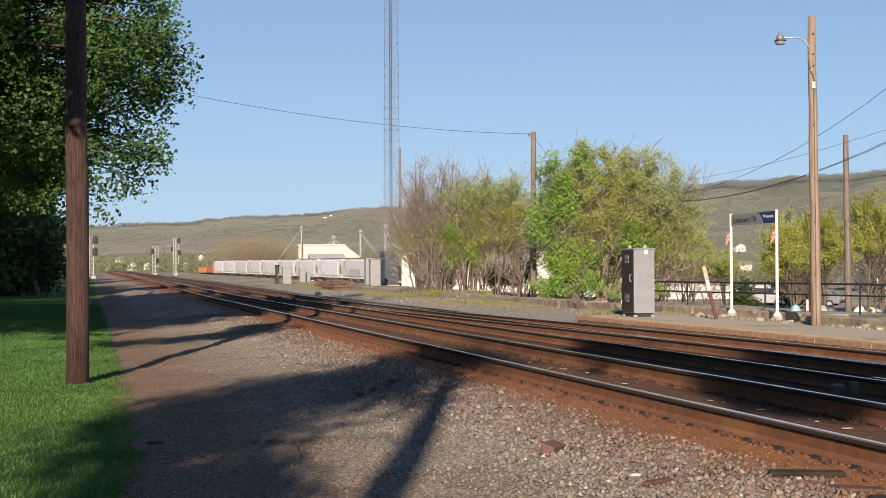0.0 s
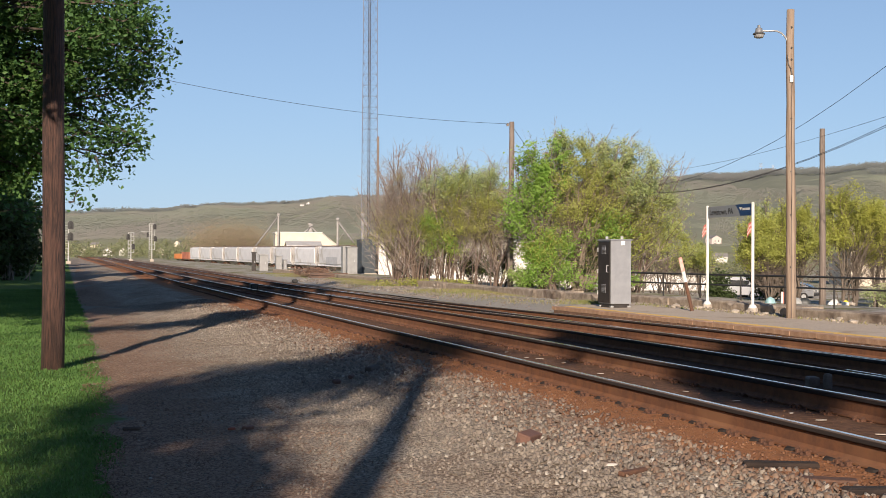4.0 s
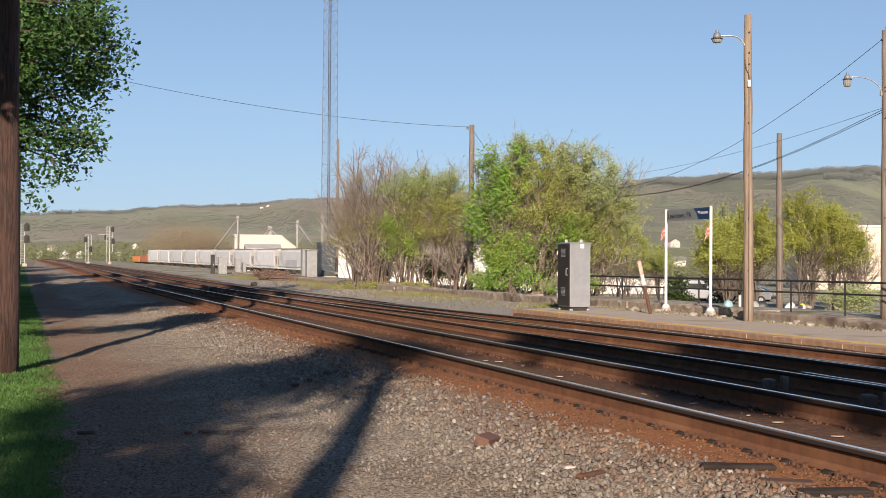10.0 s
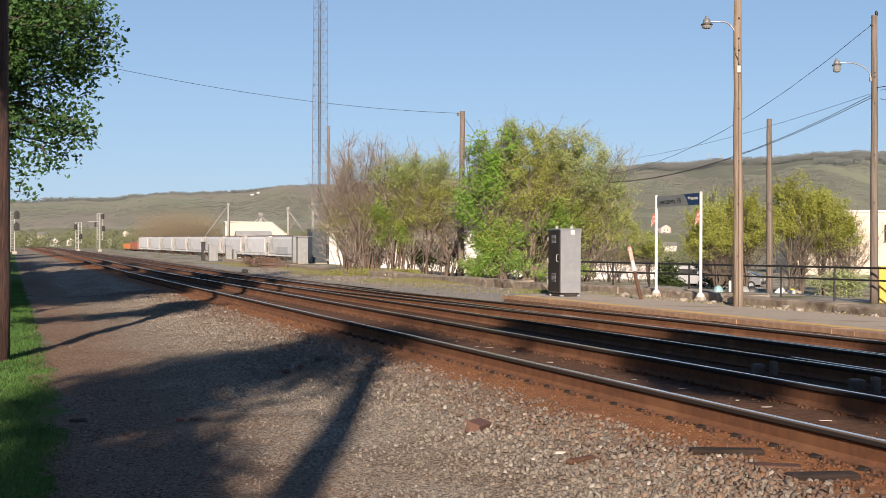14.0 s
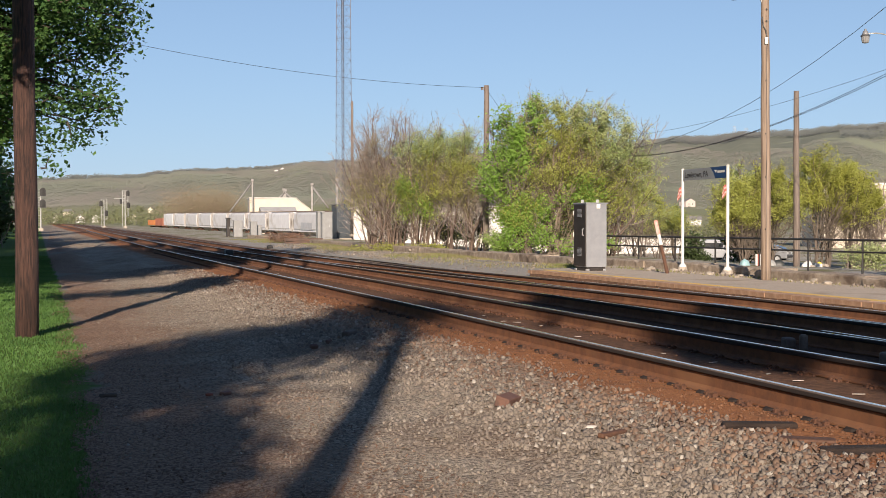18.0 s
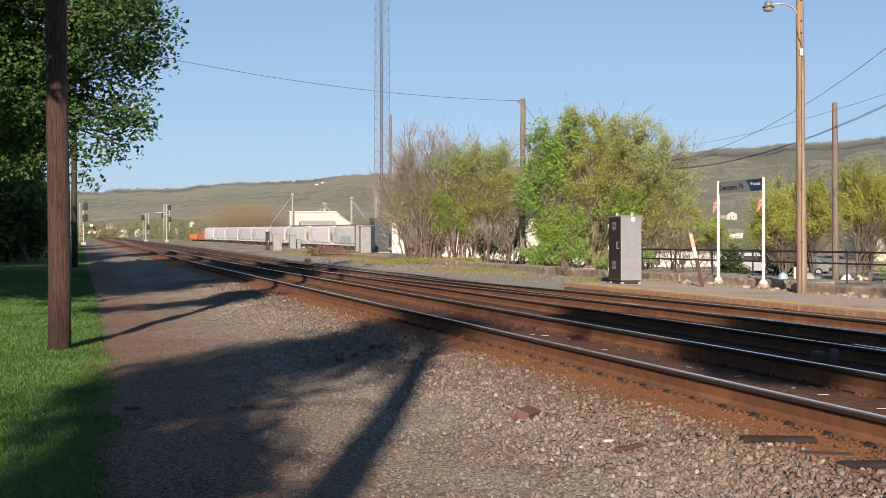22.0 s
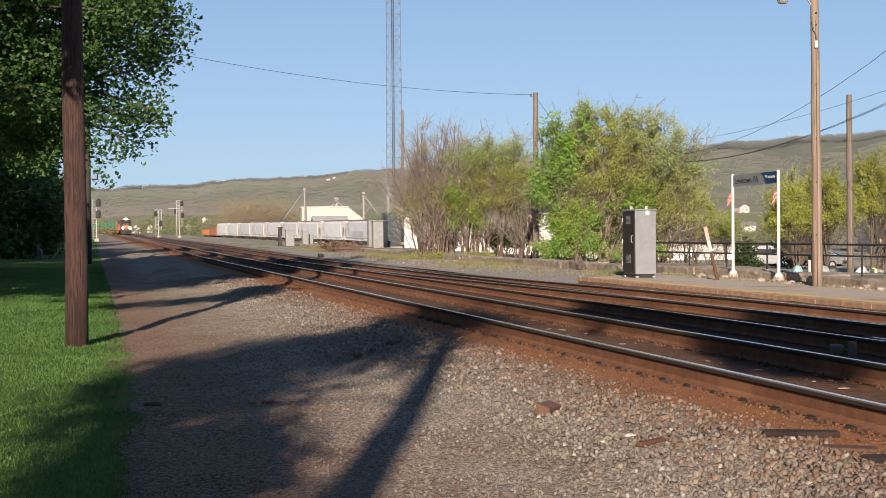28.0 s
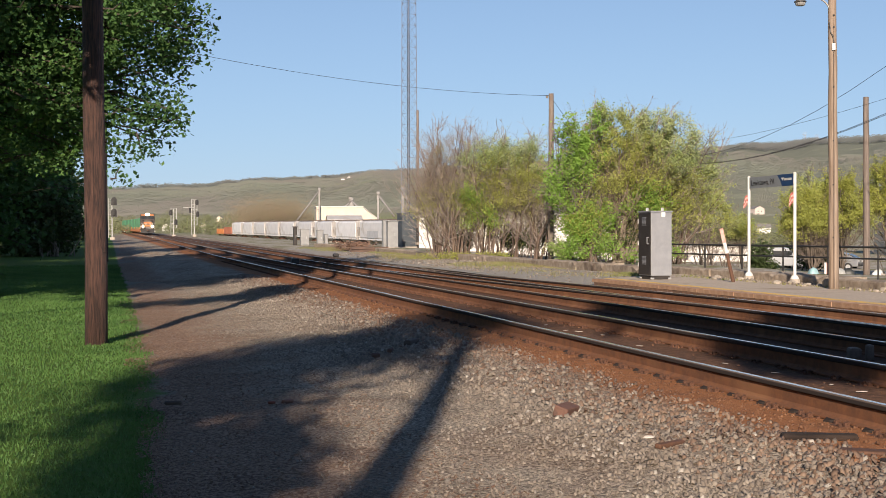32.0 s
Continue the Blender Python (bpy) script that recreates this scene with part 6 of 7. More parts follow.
def gable_building(name, label, x, y, z, w, l, h, ridge, turn, wall, roof, windows=(), category="building"):
    """Length l along its y. Windows: (side offset along y, z, width, height) on its x- side; roof overhangs."""
    b = thing(name, pose(x, y, z, 0, 0, turn), label, category)
    g = Geo()
    g.add([(-w / 2, -l / 2, -0.5), (w / 2, -l / 2, -0.5), (w / 2, -l / 2, h), (0, -l / 2, h + ridge), (-w / 2, -l / 2, h), (-w / 2, l / 2, -0.5), (w / 2, l / 2, -0.5), (w / 2, l / 2, h), (0, l / 2, h + ridge), (-w / 2, l / 2, h)],
          [(0, 1, 2, 3, 4), (9, 8, 7, 6, 5), (0, 4, 9, 5), (1, 6, 7, 2), (4, 3, 8, 9), (3, 2, 7, 8)])
    part("wall", g, wall, b)
    for s in (-1, 1):
        q = Geo()
        o, t = 0.35, 0.12
        e = (s * (w / 2 + o), h - o * ridge / (w / 2))
        q.add([(0, -l / 2 - o, h + ridge + 0.03), (e[0], -l / 2 - o, e[1] + 0.03), (e[0], l / 2 + o, e[1] + 0.03), (0, l / 2 + o, h + ridge + 0.03),
               (0, -l / 2 - o, h + ridge + t), (e[0], -l / 2 - o, e[1] + t), (e[0], l / 2 + o, e[1] + t), (0, l / 2 + o, h + ridge + t)],
              [(0, 3, 2, 1), (4, 5, 6, 7), (0, 1, 5, 4), (1, 2, 6, 5), (2, 3, 7, 6)])
        part("roof", q, roof, b)
    for off, wz, ww, wh, side in windows:
        win = part("window", Geo().box((off, -l / 2 - 0.03, wz), (ww, 0.06, wh)) if side == "y" else Geo().box((-w / 2 - 0.03, off, wz), (0.06, ww, wh)), GLASS_DARK, b)
        fr = Geo()
        for q in (-1, 1):
            if side == "y":
                fr.box((off + q * ww / 2, -l / 2 - 0.05, wz), (0.1, 0.08, wh + 0.1)), fr.box((off, -l / 2 - 0.05, wz + q * wh / 2), (ww, 0.08, 0.1))
            else:
                fr.box((-w / 2 - 0.05, off + q * ww / 2, wz), (0.08, 0.1, wh + 0.1)), fr.box((-w / 2 - 0.05, off, wz + q * wh / 2), (0.08, ww, 0.1))
        part("frame", fr, WHITE_PAINT, win)
    return b


GLASS_DARK = surf("dark_window_glass", (0.03, 0.035, 0.04), (0.045, 0.05, 0.055), 2, None, 1, (0.08, 0.15), 0, 0)
CREAM = surf("cream_siding", (0.64, 0.56, 0.44), (0.7, 0.62, 0.5), 0.6, (0.56, 0.48, 0.375), 0.2, (0.6, 0.8), 0, 0.1, 6)
WHITE_WALL = surf("white_siding", (0.74, 0.71, 0.66), (0.8, 0.77, 0.72), 0.7, (0.64, 0.61, 0.56), 0.2, (0.5, 0.7), 0, 0.1, 8)
PALE_ROOF = surf("pale_metal_roof", (0.55, 0.53, 0.49), (0.62, 0.6, 0.56), 0.7, (0.48, 0.43, 0.38), 0.3, (0.4, 0.6), 0.2, 0.05)
GREY_ROOF = surf("grey_shingle_roof", (0.19, 0.18, 0.17), (0.26, 0.245, 0.23), 1.5, (0.15, 0.14, 0.13), 0.4)


LEG_STEEL = surf("dull_leg_steel", (0.24, 0.23, 0.215), (0.32, 0.305, 0.285), 2, (0.19, 0.17, 0.15), 0.8, (0.5, 0.7), 0.2, 0)


def buildings():
    b = thing("plant_building", pose(-28.4, 306, -0.6, 0, 0, 9), "cream metal plant building behind the hopper cars", "building")
    part("wall", Geo().box((-1.2, 0, 3.8), (11, 10, 8.4)).add([(4.3, -5, -0.4), (8.0, -5, -0.4), (8.0, -5, 5.0), (4.3, -5, 7.9), (4.3, 5, -0.4), (8.0, 5, -0.4), (8.0, 5, 5.0), (4.3, 5, 7.9)], [(0, 1, 2, 3), (7, 6, 5, 4), (1, 5, 6, 2), (3, 2, 6, 7)]), CREAM, b)
    part("roof", Geo().box((-1.2, 0, 8.1), (11.4, 10.4, 0.25)), PALE_ROOF, b)
    part("roof", Geo().add([(4.3, -5.2, 8.0), (8.3, -5.2, 4.85), (8.3, 5.2, 4.85), (4.3, 5.2, 8.0), (4.3, -5.2, 8.15), (8.3, -5.2, 5.0), (8.3, 5.2, 5.0), (4.3, 5.2, 8.15)], [(0, 3, 2, 1), (4, 5, 6, 7), (0, 1, 5, 4), (1, 2, 6, 5), (2, 3, 7, 6)]), PALE_ROOF, b)
    gable_building("plant_annex", "low cream plant annex beside the loading spouts", -27, 293, -0.6, 6, 7.5, 4.9, 0.9, 100, CREAM, PALE_ROOF)
    gable_building("warehouse", "long white warehouse behind the bank shrubs", 7.2, 121, -1.3, 14.5, 13, 3.9, 0.5, 6, WHITE_WALL, PALE_ROOF, ())
    gable_building("shed", "white shed beside the dark hut", -1.0, 116, 0.2, 5.2, 6, 2.7, 0.8, -2, WHITE_WALL, PALE_ROOF)
    gable_building("house", "pale pink house among trees on the far slope", 213.1, 915.5, sheet_z(213.1, 915.5), 8, 9, 3.8, 2.0, 20, surf("pale_pink_siding", (0.62, 0.5, 0.44), (0.68, 0.56, 0.5), 0.6, None, 1), GREY_ROOF, ((-1.4, 1.8, 0.9, 1.2, "y"), (1.4, 1.8, 0.9, 1.2, "y")))
    gable_building("low_building", "low white building across the lot", 23.5, 128, -1.9, 9.5, 9, 1.75, 0.3, 10, WHITE_WALL, PALE_ROOF, ((-2.6, 1.0, 0.8, 0.7, "y"), (0, 1.0, 0.8, 0.7, "y")))
    b = thing("stepped_building", pose(63, 150, -1.7, 0, 0, -8), "large cream block building with a stepped parapet", "building")
    part("wall", Geo().box((-4.5, 0, 3.6), (16, 14, 8.2)).box((8.2, 0.5, 4.1), (9.4, 13, 9.2)), CREAM, b)
    part("parapet", Geo().box((-4.5, -6.95, 7.75), (16.1, 0.3, 0.25)).box((8.2, -5.95, 8.75), (9.5, 0.3, 0.25)), PALE_ROOF, b)
    for x, z in ((-2, 5.2), (-8, 5.2), (2, 2.2), (6, 5.4)):
        win = part("window", Geo().box((x, -7.02 if x < 3.5 else -6.02, z), (1.3, 0.1, 2.0)), GLASS_DARK, b)
        part("sill", Geo().box((x, -7.08 if x < 3.5 else -6.08, z - 1.05), (1.6, 0.2, 0.12)), CONCRETE, win)
    # loading legs and spouts over the hoppers
    for x, y, h, sp in ((-33.4, 299, 12.0, (-5.2, -2, -7.3)), (-16.6, 255, 9.7, (3.3, -1, -4.4)), (-9.1, 200, 8.7, (1.6, -0.5, -3.0)), (-26.4, 303, 9.9, (2.0, -1, -1.8)), (-26.0, 303, 9.7, (-2.0, -1, -1.8))):
        e = thing("grain_leg", pose(x, y, -0.7), "pale steel elevator leg with a slanting spout", "elevator leg", "loading legs")
        part("casing", Geo().box((0, 0, h / 2), (0.4, 0.4, h)), LEG_STEEL, e, bevel=0.03)
        part("head", Geo().box((0, 0, h + 0.35), (0.7, 0.6, 0.6)), LEG_STEEL, e, bevel=0.12)
        part("spout", Geo().tube([(0, 0, h), (sp[0], sp[1], h + sp[2])], 0.2, 8), LEG_STEEL, e, smooth_it=True)
        part("brace", Geo().tube([(0.2, 0, h * 0.6), (sp[0] * 0.45, sp[1] * 0.45, h + sp[2] * 0.48)], 0.06, 5), LEG_STEEL, e)
    # houses on the valley side
    rng = random.Random(12)
    spots = [(-0.262, 620), (-0.246, 560), (-0.232, 640), (-0.228, 720), (-0.205, 700), (-0.19, 820), (-0.275, 700), (-0.255, 780), (-0.093, 1760), (-0.0885, 1770), (0.215, 420), (0.22, 520), (0.238, 480), (0.12, 700), (0.3, 600)]
    for u, r in spots:
        x, y = r * u, r
        z = sheet_z(x, y)
        s = 0.7 if r < 1000 else 0.6
        gable_building("house", "small pale house on the valley side", x, y, z + 0.2, 5.5 * s, 7.5 * s, 3.4 * s, 1.7 * s, rng.choice((70, 85, 20, -10)), rng.choice((WHITE_WALL, WHITE_WALL, CREAM)), GREY_ROOF, tuple((q * s, 2.0 * s, 0.9 * s, 1.2 * s, "y") for q in (-1.5, 1.5)), "house")


buildings()


MAST_GREY = surf("dull_aluminium_paint", (0.4, 0.4, 0.38), (0.5, 0.5, 0.47), 3, (0.33, 0.33, 0.31), 1, (0.5, 0.7), 0, 0.05)


def signal_mast(x, y, z, h, heads, label, cage=True, arm=0.0, disc=0.34):
    s = thing("signal_mast", pose(x, y, z, 0, 0, 15.6), label, "railway signal")
    white = MAST_GREY
    part("mast", Geo().tube([(0, 0, 0), (0, 0, h)], [0.1, 0.08], 10), white, s)
    part("base", Geo().box((0, 0, 0.2), (0.7, 0.7, 0.5)), CONCRETE, s)
    g = Geo()
    for q in (-0.55, -0.05):
        g.tube([(q, 0.2, 0.3), (q, 0.2, h)], 0.045, 5)
    for k in range(int(h / 0.4)):
        g.tube([(-0.55, 0.2, 0.4 + 0.4 * k), (-0.05, 0.2, 0.4 + 0.4 * k)], 0.03, 4)
    part("ladder", g, white, s)
    if cage:
        g = Geo()
        for q in (-0.55, 0.55):
            for r in (-0.45, 0.45):
                g.tube([(q, r, h * 0.32), (q, r, h + 0.2)], 0.045, 5)
        for k in range(6):
            zz = h * 0.32 + (h * 0.68 + 0.15) * k / 5
            for q in (-0.45, 0.45):
                g.tube([(-0.55, q, zz), (0.55, q, zz)], 0.045, 5)
            for q in (-0.55, 0.55):
                g.tube([(q, -0.45, zz), (q, 0.45, zz)], 0.045, 5)
        part("cage", g, white, s, "white pipe cage")
    if arm:
        part("arm", Geo().tube([(0, 0, h * 0.8), (-arm, 0, h * 0.8)], 0.07, 6), white, s)
    for hz, side, dx in heads:
        arch = [(0.5, -0.75), (0.5, 0.2)] + [(0.5 * math.cos(q * math.pi / 6), 0.2 + 0.5 * math.sin(q * math.pi / 6)) for q in range(1, 6)] + [(-0.5, 0.2), (-0.5, -0.75)]
        n = len(arch)
        g = Geo().add([(dx + x * disc * 1.9, side * y, hz + z * (0.42 + disc)) for y in (0.45, 0.6) for x, z in arch], [tuple(range(n)), tuple(range(2 * n - 1, n - 1, -1))] + [(k, n + k, n + (k + 1) % n, (k + 1) % n) for k in range(n)])
        hd = part("signal_head", g, BLACK, s, "black arched signal head")
        part("lens_box", Geo().box((dx, side * 0.66, hz), (0.42, 0.14, 1.0)), BLACK, hd, bevel=0.04)
        for q in (-0.3, 0, 0.3):
            part("visor", Geo().tube([(dx, side * 0.62, hz + q), (dx, side * 0.86, hz + q)], 0.12, 10), BLACK, hd)


def signals():
    signal_mast(-53.8, 255, 0.62, 7.4, ((7.0, -1, 0.5), (4.6, -1, 0.6), (5.4, 1, -0.7)), "tall white signal mast with a pipe cage and black heads", True, 2.2)
    signal_mast(-57.3, 252, 0.6, 5.6, ((4.9, -1, -0.6), (3.0, -1, 0.4)), "white signal mast with a pipe cage beside the line", True)
    signal_mast(-55.0, 199, 0.4, 6.6, ((6.1, -1, 0.3), (4.3, -1, 0.3)), "white signal mast with two black heads by the curve", False, 0, 0.47)


signals()


# ---- lot beyond the fence ----
def van(x, y, z, turn, label, mat, l=4.9, w=1.9, h=2.0, name="van"):
    v = thing(name, pose(x, y, z, 0, 0, turn), label, "vehicle", "parked vehicles")
    sec = [(-l / 2, 0.35), (-l / 2, 1.0), (-l * 0.42, 1.08), (-l * 0.28, h * 0.96), (-l * 0.2, h), (l * 0.42, h), (l * 0.49, h * 0.8), (l / 2, 0.9), (l / 2, 0.35)]
    g = Geo()
    n = len(sec)
    g.add([(sx * w / 2 * (0.86 if q[1] > 1.5 else 1), q[0], q[1]) for sx in (-1, 1) for q in sec], [tuple(range(n)), tuple(range(2 * n - 1, n - 1, -1))] + [(k, n + k, n + (k + 1) % n, (k + 1) % n) for k in range(n)])
    part("body", g, mat, v, bevel=0.06)
    for s in (-1, 1):
        part("side_window", Geo().box((s * (w / 2 * 0.93), 0.1, h * 0.74), (0.05, l * 0.5, h * 0.24)), GLASS_DARK, v)
        for y0 in (-l * 0.32, l * 0.32):
            t = part("wheel", Geo().tube([(s * (w / 2 - 0.2), y0, 0.33), (s * (w / 2 + 0.01), y0, 0.33)], 0.33, 18), BLACK, v)
            part("rim", Geo().tube([(s * (w / 2 + 0.005), y0, 0.33), (s * (w / 2 + 0.02), y0, 0.33)], 0.19, 12), GALV, t)
        part("headlight", Geo().box((s * w * 0.36, -l / 2 - 0.005, 0.78), (0.34, 0.06, 0.16)), GALV, v)
        part("tail_lamp", Geo().box((s * w * 0.42, l / 2 + 0.005, 0.9), (0.16, 0.05, 0.4)), surf("lamp_red", (0.4, 0.03, 0.03), (0.45, 0.04, 0.04), 3, None, 1, (0.15, 0.25), 0, 0), v)
    g = Geo().add([(-w * 0.4, -l * 0.415, 1.12), (w * 0.4, -l * 0.415, 1.12), (w * 0.36, -l * 0.295, h * 0.93), (-w * 0.36, -l * 0.295, h * 0.93)], [(0, 1, 2, 3)])
    part("windscreen", Geo().add([(p[0], p[1] - 0.03, p[2] + 0.03) for p in g.v], g.f), GLASS_DARK, v)
    part("bumper", Geo().box((0, -l / 2 - 0.04, 0.5), (w * 0.96, 0.14, 0.22)), BLACK, v, bevel=0.04)
    return v


def lot():
    car_white = surf("white_car_paint", (0.7, 0.7, 0.69), (0.74, 0.74, 0.73), 1, None, 1, (0.15, 0.3), 0, 0)
    car_grey = surf("silver_car_paint", (0.35, 0.36, 0.37), (0.4, 0.41, 0.42), 1, None, 1, (0.15, 0.3), 0.4, 0)
    van(26.9, 103, -1.6, 25, "white van parked beyond the fence", car_white, 4.8, 1.9, 1.8)
    van(30.2, 103, -1.65, 60, "silver car parked beyond the fence", car_grey, 4.4, 1.8, 1.45, "car")
    van(42.5, 96, -1.65, 75, "white car parked by the cream building", car_white, 4.5, 1.8, 1.5, "car")
    # bins and rubble against the fence
    teal = surf("teal_tarp", (0.3, 0.5, 0.52), (0.38, 0.58, 0.6), 5, (0.24, 0.42, 0.45), 2, (0.4, 0.6), 0, 0.2, 12)
    grey_tarp = surf("grey_tarp", (0.3, 0.31, 0.3), (0.42, 0.42, 0.4), 5, (0.2, 0.2, 0.19), 2, (0.5, 0.7), 0, 0.3, 12)
    dark_tarp = surf("dark_tarp", (0.03, 0.034, 0.034), (0.06, 0.065, 0.06), 5, None, 2, (0.4, 0.6), 0, 0.3, 12)

    def mound(name, label, x, y, r, h, mat, seed, cat):
        """A sagging cover thrown over a heap."""
        g, rng = Geo(), random.Random(seed)
        rings, n = 6, 14
        for i in range(rings):
            u = i / (rings - 1)
            for k in range(n):
                q = 2 * math.pi * k / n
                w = r * math.cos(u * 1.5) * (1 + 0.16 * math.sin(3 * q + seed) + rng.uniform(-0.05, 0.05))
                g.v.append((w * math.cos(q), w * math.sin(q) * 0.8, h * math.sin(u * 1.57) * (1 + rng.uniform(-0.06, 0.06))))
        g.f = [(i * n + k, i * n + (k + 1) % n, (i + 1) * n + (k + 1) % n, (i + 1) * n + k) for i in range(rings - 1) for k in range(n)] + [tuple((rings - 1) * n + k for k in range(n))]
        g.m = [0] * len(g.f)
        ob = part(name, g, mat, smooth_it=True)
        ob.matrix_world = pose(x, y, -0.04)
        tagged(ob, label, cat, "things by the fence")

    mound("tarp_heap", "pale teal tarp over a low heap by the fence", 12.85, 46.2, 0.2, 0.32, teal, 1, "tarp")
    mound("tarp_heap", "grey tarp sagging over a heap by the fence", 14.02, 46.9, 0.2, 0.28, grey_tarp, 2, "tarp")
    mound("tarp_heap", "dark green tarp over a heap by the fence", 14.45, 47.3, 0.24, 0.26, dark_tarp, 4, "tarp")
    b = thing("barrier_board", pose(13.42, 46.3, 0.0, 0, 0, 20), "red and white striped barrier board by the fence", "barrier board", "things by the fence")
    for k in range(4):
        part("stripe", Geo().box((-0.12 + 0.08 * k, 0, 0.24), (0.08, 0.03, 0.44)), surf("barrier_red", (0.55, 0.1, 0.06), (0.62, 0.15, 0.1), 3, None, 1) if k % 2 else WHITE_PAINT, b)
    part("foot", Geo().box((0, 0, 0.02), (0.36, 0.2, 0.04)), BLACK, b)
    bag = surf("yellow_plastic_bag", (0.7, 0.55, 0.06), (0.78, 0.64, 0.1), 6, None, 1, (0.3, 0.5), 0, 0.3, 20)
    mound("rubble_bag", "yellow plastic bag on the rubble heap", 15.75, 46.5, 0.14, 0.2, bag, 5, "bag")
    mound("rubble_bag", "white plastic bag on the rubble heap", 15.15, 46.0, 0.2, 0.26, WHITE_PAINT, 6, "bag")
    y = thing("bollard", pose(14.95, 36.6, 0.05), "yellow bollard by the platform's end", "bollard")
    part("post", Geo().box((0.25, 0, 0.55), (0.5, 0.3, 1.1)), surf("bright_yellow_paint", (0.7, 0.45, 0.08), (0.75, 0.5, 0.1), 5, None, 1, (0.4, 0.6), 0, 0.05), y, bevel=0.03)
    rng = random.Random(3)
    for k in range(40):
        a, d = rng.choice(((rng.uniform(18, 33), 16.2), (rng.uniform(36, 75), 16.5))), 0
        a, d = a
        r = rng.uniform(0.04, 0.16)
        g = Geo()
        bm = bmesh.new()
        bmesh.ops.create_icosphere(bm, subdivisions=1, radius=r)
        g.add([v.co * rng.uniform(0.7, 1.15) * 1 for v in bm.verts], [[v.index for v in f.verts] for f in bm.faces])
        bm.free()
        ob = part("rubble", g, CONCRETE)
        p = spot(a, d + 0.55 * smooth(20, 80, a) + rng.uniform(-0.25, 0.4), PLAT_Z + r * 0.3 + (0.2 if rng.random() < 0.5 else 0))
        ob.matrix_world = pose(p.x, p.y, PLAT_Z + r * 0.35, 0, 0, rng.uniform(0, 360))
        ob.scale.z = 0.55
        tagged(ob, "pale broken concrete lump at the ledge", "rubble", "ledge rubble")


lot()


# ---- loose stones, scrap, grass ----
def stones(name, label, a, d, z, size, mat, rng):
    """Faceted stones: a ring on the ground, a smaller ring above, a chipped top."""
    k, n = len(a), 5
    th = (np.arange(n)[None] + rng.uniform(-0.33, 0.33, (k, n))) * 2 * math.pi / n + rng.uniform(0, 6.28, (k, 1))
    r0, r1 = rng.uniform(0.7, 1.2, (k, n)), rng.uniform(0.35, 0.85, (k, n))
    tilt = rng.normal(0, 0.35, (k, 2))
    long_, turn = rng.uniform(0.75, 1.3, (k, 1)), rng.uniform(0, 3.14, (k, 1))
    rings = []
    for r, h in ((r0, rng.uniform(-0.55, -0.1, (k, n))), (r1, rng.uniform(0.35, 0.8, (k, n)))):
        x, y = r * np.cos(th) * long_, r * np.sin(th) / long_
        x, y = x * np.cos(turn) - y * np.sin(turn), x * np.sin(turn) + y * np.cos(turn)
        rings.append(np.stack([x, y, h + x * tilt[:, :1] + y * tilt[:, 1:]], 2))
    v = np.concatenate(rings, 1) * size[:, None, None] + np.stack([d, a, z], 1)[:, None]
    side = [(i, (i + 1) % n, n + (i + 1) % n, n + i) for i in range(n)]
    flat = np.array([q for f in side for q in f] + list(range(n, 2 * n)))
    idx = (flat[None] + (np.arange(k) * 2 * n)[:, None]).reshape(-1)
    ob = new(name, np_mesh(name, v.reshape(-1, 3), idx, np.tile([4] * n + [n], k), mat, True))
    ob.matrix_world = along(0, 0)
    tagged(ob, label, "ballast", kind="stuff")


def bed_height(a, d):
    flat = np.where(((d > 4.4) & (d < 7.5)) | ((d > 8.9) & (d < 12.5)), 0.22, 1.0)
    return np.array([bed_z(q) + f * (0.035 * noise.noise(Vector((p * 0.7, q * 1.1, 0))) + 0.02 * noise.noise(Vector((p * 2.1, q * 2.3, 5)))) for p, q, f in zip(a, d, flat)])


